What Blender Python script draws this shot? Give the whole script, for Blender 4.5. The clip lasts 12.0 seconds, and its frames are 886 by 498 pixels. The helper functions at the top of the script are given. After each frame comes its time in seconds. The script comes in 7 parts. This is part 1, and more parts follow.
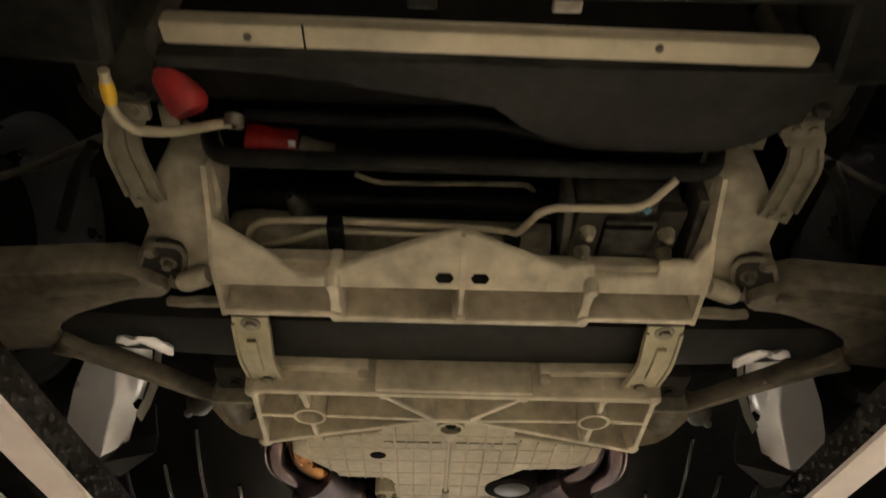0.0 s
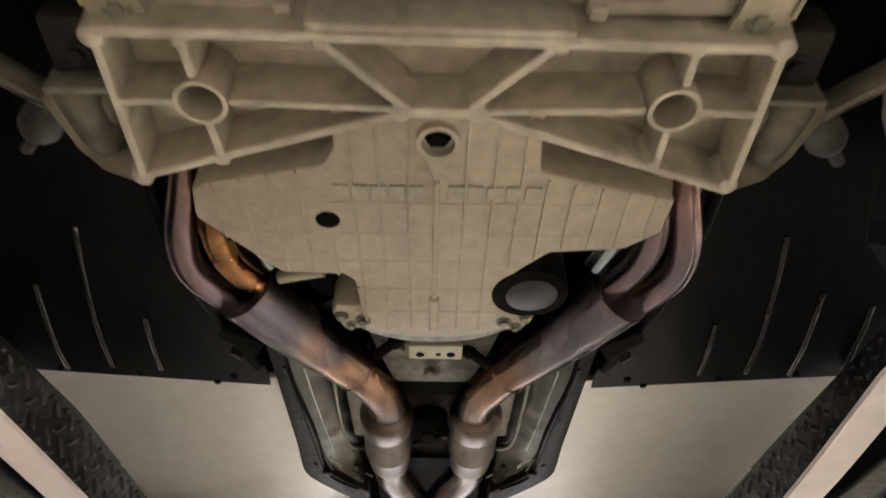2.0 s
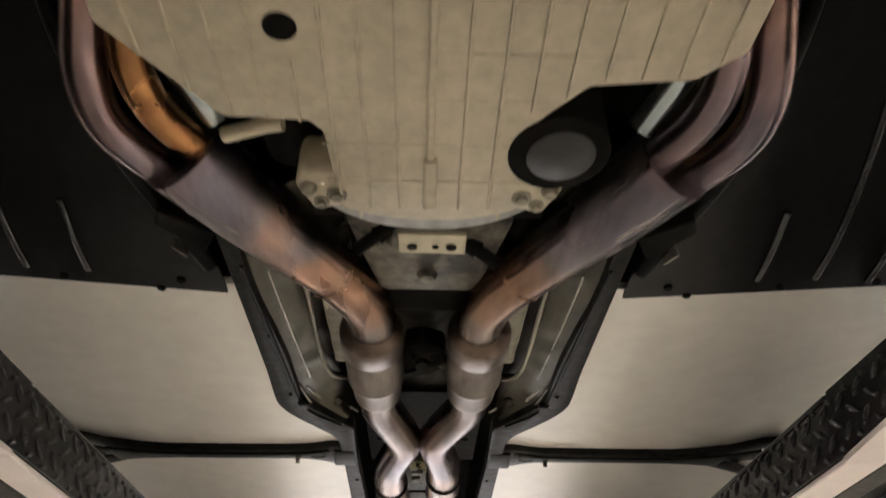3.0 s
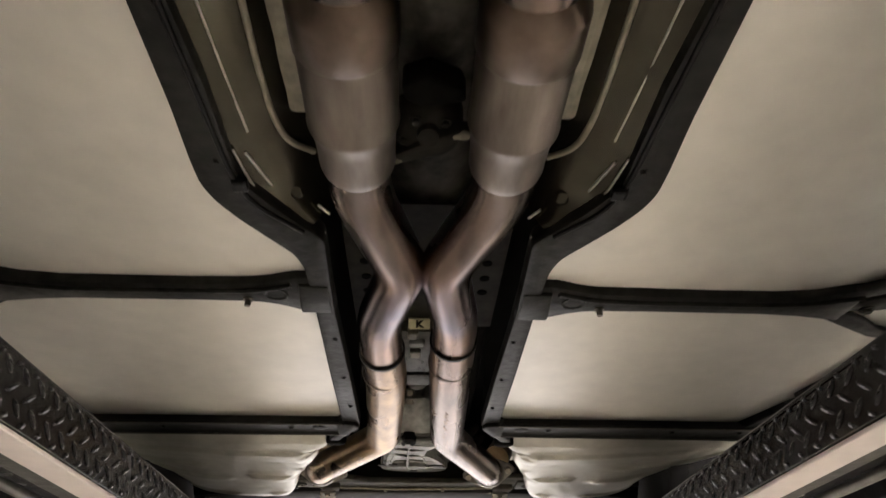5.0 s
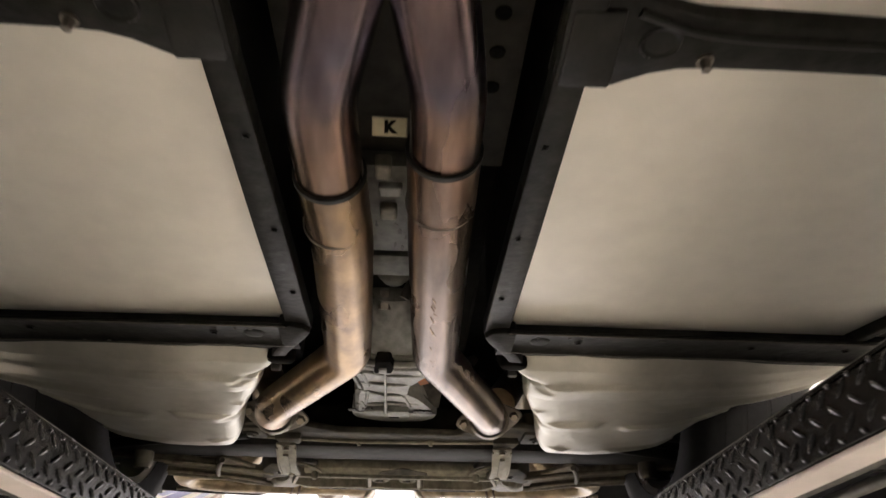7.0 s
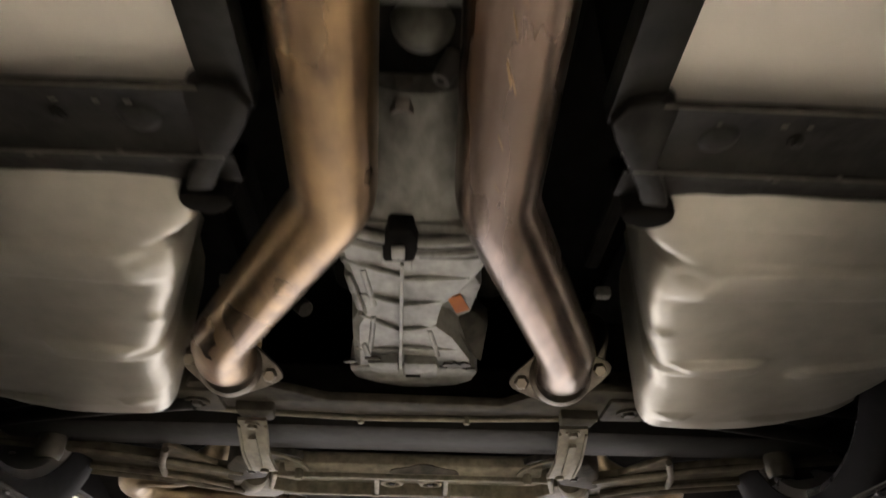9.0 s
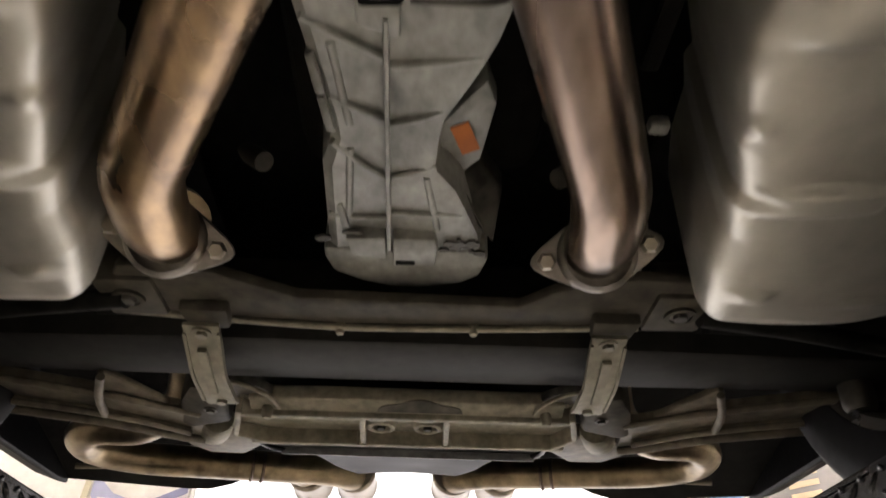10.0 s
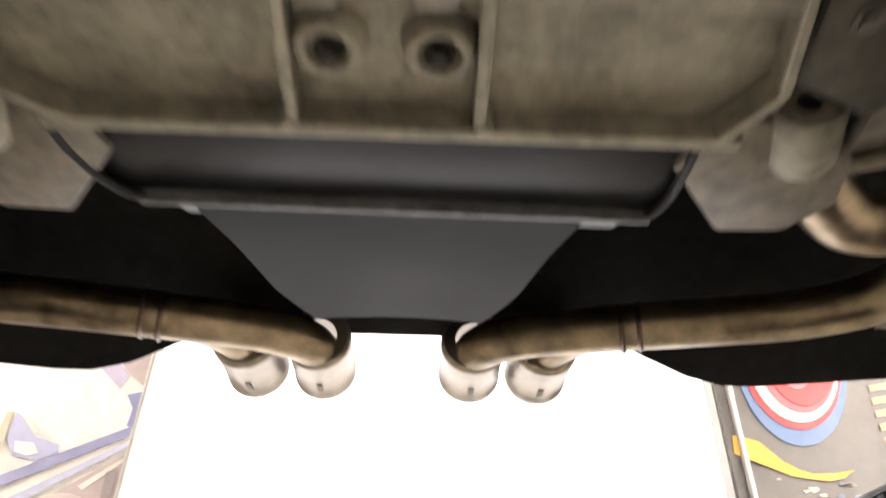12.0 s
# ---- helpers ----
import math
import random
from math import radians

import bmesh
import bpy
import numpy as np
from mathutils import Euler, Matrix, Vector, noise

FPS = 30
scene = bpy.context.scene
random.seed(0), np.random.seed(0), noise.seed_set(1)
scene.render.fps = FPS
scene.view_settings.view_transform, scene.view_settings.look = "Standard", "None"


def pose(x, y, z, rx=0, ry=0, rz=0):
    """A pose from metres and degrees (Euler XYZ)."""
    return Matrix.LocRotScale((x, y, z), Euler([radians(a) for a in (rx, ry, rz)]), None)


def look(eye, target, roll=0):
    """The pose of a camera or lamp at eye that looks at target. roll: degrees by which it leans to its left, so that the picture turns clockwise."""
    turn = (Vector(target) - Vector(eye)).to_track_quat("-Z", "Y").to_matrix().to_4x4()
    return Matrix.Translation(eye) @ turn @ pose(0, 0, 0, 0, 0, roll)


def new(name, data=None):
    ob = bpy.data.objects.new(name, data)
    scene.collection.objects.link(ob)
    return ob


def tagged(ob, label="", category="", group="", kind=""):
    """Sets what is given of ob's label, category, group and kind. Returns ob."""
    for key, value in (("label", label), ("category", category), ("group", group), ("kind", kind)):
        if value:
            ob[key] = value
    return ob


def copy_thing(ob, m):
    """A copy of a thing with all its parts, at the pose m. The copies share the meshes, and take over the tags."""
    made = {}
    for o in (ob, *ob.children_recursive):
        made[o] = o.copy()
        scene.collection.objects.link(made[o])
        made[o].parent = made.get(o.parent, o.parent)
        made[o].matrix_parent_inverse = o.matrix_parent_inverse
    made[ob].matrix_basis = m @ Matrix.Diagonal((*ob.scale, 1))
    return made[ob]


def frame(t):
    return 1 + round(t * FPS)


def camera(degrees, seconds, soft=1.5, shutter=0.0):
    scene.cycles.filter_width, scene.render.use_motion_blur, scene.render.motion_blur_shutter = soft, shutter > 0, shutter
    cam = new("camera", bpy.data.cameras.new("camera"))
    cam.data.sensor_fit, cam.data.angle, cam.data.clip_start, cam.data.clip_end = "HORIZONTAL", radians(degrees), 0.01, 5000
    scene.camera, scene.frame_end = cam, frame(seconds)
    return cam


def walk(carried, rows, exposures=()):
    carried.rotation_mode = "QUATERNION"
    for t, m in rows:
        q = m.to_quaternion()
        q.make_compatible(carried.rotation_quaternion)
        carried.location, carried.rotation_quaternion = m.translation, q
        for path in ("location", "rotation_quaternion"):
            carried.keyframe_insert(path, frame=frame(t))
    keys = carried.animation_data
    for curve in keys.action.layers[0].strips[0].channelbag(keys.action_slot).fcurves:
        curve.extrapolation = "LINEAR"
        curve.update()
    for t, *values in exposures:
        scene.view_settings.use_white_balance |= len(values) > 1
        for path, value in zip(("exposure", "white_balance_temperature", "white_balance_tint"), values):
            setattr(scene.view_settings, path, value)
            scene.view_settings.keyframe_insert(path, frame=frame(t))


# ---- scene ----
cam = camera(65.0, 12.0, 1.5, 0.5)
PATH = [
    (0.0, (-0.0370, 0.1362, 1.1739), (-0.0038, 1.6339, 2.4990), 0.55),
    (0.5, (-0.0200, 0.2526, 1.1288), (0.0068, 1.7249, 2.4822), 0.70),
    (1.0, (-0.0167, 0.3881, 1.0920), (0.0144, 1.8577, 2.4482), 0.38),
    (1.5, (-0.0304, 0.5233, 1.1156), (0.0013, 2.0020, 2.4619), 0.15),
    (2.0, (-0.0074, 0.6891, 1.1717), (0.0330, 2.2111, 2.4686), -0.23),
    (2.5, (-0.0063, 0.7820, 1.2019), (0.0335, 2.3412, 2.4538), -0.09),
    (3.0, (-0.0050, 0.9233, 1.2341), (0.0506, 2.5237, 2.4322), -0.23),
    (3.5, (0.0224, 1.0560, 1.2498), (0.0789, 2.6948, 2.3947), 0.03),
    (5.3, (-0.0165, 1.4841, 1.2853), (0.0527, 3.1917, 2.3241), -0.00),
    (5.5, (-0.0178, 1.5116, 1.2917), (0.0485, 3.2323, 2.3090), 0.04),
    (6.0, (-0.0198, 1.6107, 1.3013), (0.0497, 3.3590, 2.2702), 0.29),
    (6.5, (0.0079, 1.7864, 1.3115), (0.0828, 3.5496, 2.2526), 0.51),
    (6.7, (0.0215, 1.8459, 1.3096), (0.1064, 3.5821, 2.2988), 0.63),
    (8.3, (-0.0081, 2.3056, 1.3577), (0.0384, 3.9775, 2.4543), 0.93),
    (8.5, (-0.0152, 2.3561, 1.3645), (0.0332, 4.0209, 2.4718), 0.90),
    (9.0, (-0.0014, 2.5329, 1.3802), (0.0485, 4.1904, 2.4982), 0.96),
    (9.5, (0.0069, 2.7183, 1.3833), (0.0616, 4.3715, 2.5076), 0.90),
    (10.0, (0.0086, 2.8404, 1.3538), (0.0609, 4.4804, 2.4974), 0.97),
    (10.5, (0.0102, 2.9606, 1.3435), (0.0657, 4.6007, 2.4867), 0.92),
    (11.0, (0.0064, 3.1123, 1.3588), (0.0665, 4.7573, 2.4948), 0.91),
    (11.5, (-0.0157, 3.3306, 1.3790), (0.0442, 4.9772, 2.5126), 0.93),
    (12.0, (0.0178, 3.6468, 1.3886), (0.0701, 5.2979, 2.5160), 0.72),
]
EXPOSURES = [(0.0, 0.13, 7350, 13), (0.6, 0.26, 6600, 15), (1.5, 0.40, 6350, 15), (2.5, 0.33, 6450, 15), (3.5, 0.28, 6500, 15), (6.5, 0.2, 6600, 17), (8.5, 0.07, 6750, 17), (10.5, -0.05, 6550, 17), (11.5, 0.30, 6600, 17), (12.0, 0.40, 6550, 17)]
walk(cam, [(t, look(eye, target, roll)) for t, eye, target, roll in PATH], EXPOSURES)

# strengths of daylight and tubes, places of the unseen ceiling lights added for light
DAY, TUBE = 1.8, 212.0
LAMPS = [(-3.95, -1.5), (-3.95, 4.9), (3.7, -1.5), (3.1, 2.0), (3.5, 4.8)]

# ---- world and large lights ----
world = bpy.data.worlds.new("world")
scene.world = world
world.use_nodes = True
wn = world.node_tree
sky = wn.nodes.new("ShaderNodeTexSky")
sky.sky_type = "NISHITA"
sky.sun_disc = False
sky.sun_elevation, sky.sun_rotation = radians(40), radians(160)
wn.links.new(sky.outputs[0], wn.nodes["Background"].inputs[0])
wn.nodes["Background"].inputs[1].default_value = 0.08


# ---- materials ----
def material(name, base, rough=0.6, metal=0.0, scale=30.0, vary=0.25, tint=None, bump=0.15, coarse=4.0, spec=0.5, stretch=(1, 1, 1), bump_scale=None, rvar=0.08, span=0.35):
    """Two scales of variation in colour and roughness, and a fine bump, in metres of the object."""
    m = bpy.data.materials.new(name)
    m.use_nodes = True
    nt = m.node_tree
    b = nt.nodes["Principled BSDF"]
    co = nt.nodes.new("ShaderNodeTexCoord")
    mp = nt.nodes.new("ShaderNodeMapping")
    mp.inputs["Scale"].default_value = stretch
    nt.links.new(co.outputs["Object"], mp.inputs[0])
    def nz(s, detail=6.0):
        n = nt.nodes.new("ShaderNodeTexNoise")
        n.inputs["Scale"].default_value, n.inputs["Detail"].default_value = s, detail
        nt.links.new(mp.outputs[0], n.inputs["Vector"])
        return n
    big, small = nz(coarse), nz(scale)
    mix = nt.nodes.new("ShaderNodeMix")
    mix.data_type = "RGBA"
    dark = tuple(c * (1 - vary) for c in base)
    light = tint or tuple(min(1, c * (1 + vary)) for c in base)
    mix.inputs[6].default_value, mix.inputs[7].default_value = (*dark, 1), (*light, 1)
    add = nt.nodes.new("ShaderNodeMath"); add.operation = "ADD"
    nt.links.new(big.outputs[0], add.inputs[0]); nt.links.new(small.outputs[0], add.inputs[1])
    ramp = nt.nodes.new("ShaderNodeMapRange")
    ramp.inputs["From Min"].default_value, ramp.inputs["From Max"].default_value = 1 - span, 1 + span
    nt.links.new(add.outputs[0], ramp.inputs[0])
    nt.links.new(ramp.outputs[0], mix.inputs[0])
    nt.links.new(mix.outputs[2], b.inputs["Base Color"])
    rr = nt.nodes.new("ShaderNodeMapRange")
    rr.inputs["To Min"].default_value, rr.inputs["To Max"].default_value = max(0.03, rough - rvar), min(1, rough + rvar)
    rr.inputs["From Min"].default_value, rr.inputs["From Max"].default_value = 0.2, 0.8
    nt.links.new(big.outputs[0], rr.inputs[0])
    nt.links.new(rr.outputs[0], b.inputs["Roughness"])
    b.inputs["Metallic"].default_value = metal
    b.inputs["Specular IOR Level"].default_value = spec
    if bump:
        bn = nt.nodes.new("ShaderNodeBump")
        bn.inputs["Strength"].default_value, bn.inputs["Distance"].default_value = bump, 0.002
        src = small if not bump_scale else nz(bump_scale)
        nt.links.new(src.outputs[0], bn.inputs["Height"])
        nt.links.new(bn.outputs[0], b.inputs["Normal"])
    return m


def heat_pipe(name, rough=0.26):
    """Stainless pipe with straw, copper and violet heat colours that follow the length of the car."""
    m = material(name, (0.40, 0.33, 0.29), rough, 0.95, 60, 0.12, None, 0.06, 8, stretch=(1, 0.3, 1))
    nt = m.node_tree
    b = nt.nodes["Principled BSDF"]
    co = nt.nodes.new("ShaderNodeTexCoord")
    sep = nt.nodes.new("ShaderNodeSeparateXYZ")
    nt.links.new(co.outputs["Object"], sep.inputs[0])
    n = nt.nodes.new("ShaderNodeTexNoise")
    n.inputs["Scale"].default_value, n.inputs["Detail"].default_value = 9, 5
    nt.links.new(co.outputs["Object"], n.inputs["Vector"])
    ma = nt.nodes.new("ShaderNodeMath"); ma.operation = "MULTIPLY_ADD"
    ma.inputs[1].default_value = 0.35
    nt.links.new(n.outputs[0], ma.inputs[0]); nt.links.new(sep.outputs[1], ma.inputs[2])
    mr = nt.nodes.new("ShaderNodeMapRange")
    mr.inputs["From Min"].default_value, mr.inputs["From Max"].default_value = 1.2, 3.8
    nt.links.new(ma.outputs[0], mr.inputs[0])
    cr = nt.nodes.new("ShaderNodeValToRGB")
    stops = [(0.0, (0.20, 0.128, 0.112)), (0.09, (0.235, 0.148, 0.125)), (0.135, (0.175, 0.132, 0.140)), (0.17, (0.125, 0.118, 0.142)), (0.20, (0.165, 0.139, 0.140)), (0.23, (0.265, 0.155, 0.105)), (0.275, (0.21, 0.135, 0.10)), (0.303, (0.13, 0.115, 0.105)),
             (0.325, (0.215, 0.185, 0.172)), (0.40, (0.125, 0.095, 0.083)), (0.46, (0.135, 0.088, 0.072)), (0.52, (0.105, 0.09, 0.115)), (0.56, (0.21, 0.135, 0.10)), (0.63, (0.172, 0.130, 0.107)), (0.80, (0.170, 0.129, 0.106)), (1.0, (0.27, 0.19, 0.125))]
    el = cr.color_ramp.elements
    el[0].position, el[1].position = 0, 1
    for p, c in stops[1:-1]:
        el.new(p)
    for e, (p, c) in zip(el, stops):
        e.position, e.color = p, (*c, 1)
    nt.links.new(mr.outputs[0], cr.inputs[0])
    streak = nt.nodes.new("ShaderNodeMapping")
    streak.inputs["Scale"].default_value = (34, 7, 34)
    nt.links.new(co.outputs["Object"], streak.inputs[0])
    fine = nt.nodes.new("ShaderNodeTexNoise")
    fine.inputs["Scale"].default_value, fine.inputs["Detail"].default_value = 1.0, 7
    nt.links.new(streak.outputs[0], fine.inputs["Vector"])
    gain = nt.nodes.new("ShaderNodeMapRange")
    gain.inputs["From Min"].default_value, gain.inputs["From Max"].default_value = 0.3, 0.7
    gain.inputs["To Min"].default_value, gain.inputs["To Max"].default_value = 0.50, 1.50
    nt.links.new(fine.outputs[0], gain.inputs[0])
    vm = nt.nodes.new("ShaderNodeVectorMath"); vm.operation = "SCALE"
    nt.links.new(cr.outputs[0], vm.inputs[0]); nt.links.new(gain.outputs[0], vm.inputs["Scale"])
    nt.links.new(vm.outputs[0], b.inputs["Base Color"])
    return m


M_CAST = material("dusty_cast_aluminium", (0.54, 0.48, 0.36), 0.58, 0.12, 42, 0.34, (0.66, 0.595, 0.455), 0.7, 10, span=0.28)
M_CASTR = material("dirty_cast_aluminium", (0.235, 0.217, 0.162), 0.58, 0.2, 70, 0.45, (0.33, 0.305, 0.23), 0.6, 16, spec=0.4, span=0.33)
M_STRAP = material("zinc_strap", (0.43, 0.39, 0.25), 0.45, 0.3, 60, 0.2, (0.52, 0.47, 0.33), 0.2, 9)
M_STRAPR = material("dirty_zinc_strap", (0.24, 0.22, 0.165), 0.5, 0.3, 60, 0.35, (0.32, 0.295, 0.22), 0.25, 9)
M_PAN = material("pan_aluminium", (0.45, 0.40, 0.295), 0.6, 0.15, 70, 0.20, None, 0.3, 7)
# darker tone of the cast aluminium, for the towers
M_TOWER = material("darker_cast_aluminium", (0.36, 0.32, 0.24), 0.58, 0.12, 42, 0.40, (0.48, 0.43, 0.325), 0.7, 10, span=0.3)
M_CLUTCH = material("mottled_grey_cover", (0.075, 0.070, 0.055), 0.6, 0.1, 46, 0.6, (0.20, 0.185, 0.145), 0.6, 18, spec=0.3, span=0.22)
M_MARK = material("pan_lettering_shade", (0.43, 0.39, 0.30), 0.7, 0.1, 90, 0.25, None, 0.2, 25)
# dark oily castings, and the shade painted in the ring bosses
M_OILSHADE = material("dark_casting_oil_and_shade", (0.05, 0.048, 0.040), 0.5, 0.2, 40, 0.6, (0.12, 0.112, 0.093), 0.55, 14, spec=0.3, span=0.25)
M_GEAR = material("gearbox_aluminium", (0.215, 0.215, 0.192), 0.50, 0.2, 60, 0.45, (0.37, 0.37, 0.333), 0.5, 14, stretch=(1, 0.6, 1), span=0.34)
M_PANEL = material("floor_panel_film", (0.82, 0.79, 0.71), 0.34, 0.18, 24, 0.07, None, 0.02, 2.5, rvar=0.02)
M_RAIL = material("dark_frame_paint", (0.0105, 0.0103, 0.0088), 0.46, 0.0, 48, 0.5, (0.0205, 0.0202, 0.0170), 0.9, 8, spec=0.12, span=0.25)
M_BAR = material("worn_dark_bar_paint", (0.0090, 0.0085, 0.0070), 0.5, 0.0, 48, 0.5, (0.0175, 0.0165, 0.0135), 0.9, 9, spec=0.15, span=0.25)
M_BLACK = material("black_plastic", (0.004, 0.004, 0.0045), 0.36, 0.0, 70, 0.4, (0.009, 0.0085, 0.0085), 0.25, 9, spec=0.10)
M_LINER = material("black_liner_plastic", (0.009, 0.009, 0.0088), 0.40, 0.0, 60, 0.4, (0.016, 0.016, 0.0155), 0.3, 7, spec=0.25)
M_RIB = material("glossy_black_rib", (0.012, 0.012, 0.012), 0.22, 0.0, 70, 0.4, (0.02, 0.02, 0.02), 0.1, 9, spec=0.5)
# near-black: black parts, and shade put into colour in gaps and recesses
M_VOID = material("black_parts_and_shade", (0.006, 0.0056, 0.005), 0.9, 0.0, 40, 0.5, (0.012, 0.0112, 0.0095), 0.3, 6, spec=0.05)
M_SPRING = material("composite_spring", (0.0265, 0.0260, 0.0235), 0.58, 0.0, 50, 0.3, None, 0.15, 5, spec=0.15)
M_ARM = material("cast_arm", (0.135, 0.117, 0.086), 0.55, 0.25, 45, 0.45, (0.215, 0.188, 0.140), 0.5, 7, span=0.28)
M_SHIELD = material("formed_aluminium_shield", (0.47, 0.455, 0.395), 0.37, 0.68, 34, 0.13, None, 0.3, 9, rvar=0.05)
M_BRONZE = material("tunnel_heat_shield", (0.040, 0.036, 0.025), 0.24, 0.85, 30, 0.4, (0.068, 0.063, 0.044), 0.2, 6)
M_FOIL = material("bright_foil", (0.93, 0.92, 0.93), 0.30, 0.40, 14, 0.06, None, 0.06, 12)
M_STEEL = material("plain_steel", (0.20, 0.18, 0.155), 0.38, 0.8, 60, 0.45, (0.32, 0.29, 0.25), 0.3, 16)
M_BOLT = material("dull_bolt", (0.11, 0.104, 0.088), 0.45, 0.5, 60, 0.4, None, 0.2, 10)
M_LINE = material("tan_tube", (0.46, 0.41, 0.30), 0.45, 0.4, 60, 0.15, None, 0.1, 10)
M_RED = material("red_plastic", (0.38, 0.012, 0.012), 0.35, 0.0, 40, 0.3, None, 0.1, 10)
M_REDD = material("dusty_red_plastic", (0.22, 0.008, 0.010), 0.55, 0.0, 40, 0.4, None, 0.2, 20)
M_YELLOW = material("yellow_cap", (0.70, 0.42, 0.03), 0.5, 0.0, 40, 0.2, None, 0.1, 10)
M_BLUE = material("blue_clip", (0.04, 0.22, 0.32), 0.5, 0.0, 40, 0.2, None, 0.1, 10)
M_ORANGE = material("orange_label", (0.45, 0.125, 0.015), 0.6, 0.0, 40, 0.2, None, 0.1, 20)
M_FILTER = material("grey_filter_can", (0.022, 0.022, 0.021), 0.45, 0.0, 40, 0.4, (0.050, 0.050, 0.048), 0.1, 24, spec=0.3)
M_RUBBER = material("tyre_rubber", (0.009, 0.009, 0.0095), 0.7, 0.0, 60, 0.3, None, 0.3, 8, spec=0.2)
M_WHEEL = material("wheel_alloy", (0.50, 0.50, 0.51), 0.3, 0.8, 40, 0.1, None, 0.05, 8)
M_TREAD = material("black_tread_plate", (0.010, 0.010, 0.0105), 0.25, 0.0, 60, 0.4, (0.018, 0.018, 0.018), 0.2, 7, spec=0.35)
M_RUNWAY = material("pale_runway_paint", (0.78, 0.70, 0.67), 0.40, 0.0, 25, 0.10, None, 0.06, 3)
M_CONC = material("sealed_concrete", (0.27, 0.26, 0.24), 0.16, 0.0, 12, 0.2, None, 0.1, 0.8)
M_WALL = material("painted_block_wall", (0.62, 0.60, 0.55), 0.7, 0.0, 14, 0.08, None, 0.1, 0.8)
M_WALLDIM = material("bounce_cutting_grey_wall", (0.28, 0.27, 0.25), 0.7, 0.0, 14, 0.1, None, 0.1, 0.8)
M_CEIL = material("ceiling_board", (0.60, 0.58, 0.54), 0.8, 0.0, 14, 0.08, None, 0.1, 0.8)
M_PIPE = heat_pipe("heat_tinted_stainless")
M_REAR = heat_pipe("stained_stainless", 0.27)
M_SCUFF = material("scuffed_stainless", (0.115, 0.096, 0.083), 0.42, 0.90, 50, 0.40, (0.225, 0.195, 0.172), 0.15, 12, stretch=(1, 0.22, 1), span=0.3)
M_HOT = material("orange_heat_tint", (0.27, 0.115, 0.05), 0.27, 0.95, 30, 0.45, (0.42, 0.21, 0.085), 0.05, 12)
M_BLUEGLINT = material("blued_tube_with_glint", (0.42, 0.50, 0.54), 0.2, 0.95, 30, 0.3, (0.60, 0.66, 0.66), 0.05, 14)
# dark brown parts, and the shade painted into the pivot recesses
M_BEAM = material("dark_parts_and_recesses", (0.028, 0.026, 0.021), 0.6, 0.1, 40, 0.5, (0.052, 0.048, 0.038), 0.4, 12, spec=0.12)
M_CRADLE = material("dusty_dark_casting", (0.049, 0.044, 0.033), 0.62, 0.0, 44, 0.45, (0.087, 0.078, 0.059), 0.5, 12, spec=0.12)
M_COLLAR = material("brown_heat_collar", (0.115, 0.085, 0.068), 0.34, 0.9, 40, 0.4, (0.17, 0.13, 0.105), 0.1, 14)
M_SKIRT = material("grey_black_skirt", (0.0045, 0.0045, 0.005), 0.45, 0.0, 14, 0.5, (0.0095, 0.0095, 0.0105), 0.15, 7, spec=0.04)
M_TRAY = material("black_tray_plastic", (0.010, 0.010, 0.011), 0.34, 0.0, 30, 0.4, (0.018, 0.018, 0.019), 0.12, 8, spec=0.3)
M_FLAP = material("dull_black_plastic", (0.016, 0.016, 0.015), 0.5, 0.0, 60, 0.4, (0.024, 0.024, 0.022), 0.2, 9, spec=0.3)
M_LIPSHEEN = material("worn_lip_and_sheen", (0.10, 0.10, 0.10), 0.4, 0.0, 60, 0.4, (0.20, 0.20, 0.20), 0.2, 20, spec=0.4)
M_GOLD = material("straw_stained_stainless", (0.19, 0.131, 0.090), 0.29, 0.95, 44, 0.12, (0.41, 0.28, 0.15), 0.06, 9, stretch=(1, 0.5, 1), span=0.26)
M_TIP = material("brushed_tip_steel", (0.33, 0.29, 0.23), 0.36, 0.85, 60, 0.12, None, 0.05, 8)
M_MUFF = material("muffler_pipe_steel", (0.20, 0.155, 0.098), 0.33, 0.92, 30, 0.35, (0.34, 0.27, 0.175), 0.06, 10, span=0.25)


# ---- mesh helpers ----
def part(name, bm, mat, parent=None, label="", smooth=None, recalc=True):
    if recalc:
        bmesh.ops.recalc_face_normals(bm, faces=bm.faces)
    me = bpy.data.meshes.new(name)
    bm.to_mesh(me)
    bm.free()
    me.materials.append(mat)
    if smooth is not None:
        for p in me.polygons:
            p.use_smooth = True
        me.set_sharp_from_angle(angle=radians(smooth))
    o = new(name, me)
    if parent:
        o.parent = parent
    if label:
        tagged(o, label)
    return o


def mirror(pts, s):
    return [(x * s, *r) for x, *r in pts]


def bev(bm, w, seg=2, ang=30):
    if w:
        es = [e for e in bm.edges if len(e.link_faces) == 2 and e.calc_face_angle(0) > radians(ang)]
        bmesh.ops.bevel(bm, geom=es, offset=w, segments=seg, profile=0.5, affect="EDGES", clamp_overlap=True)


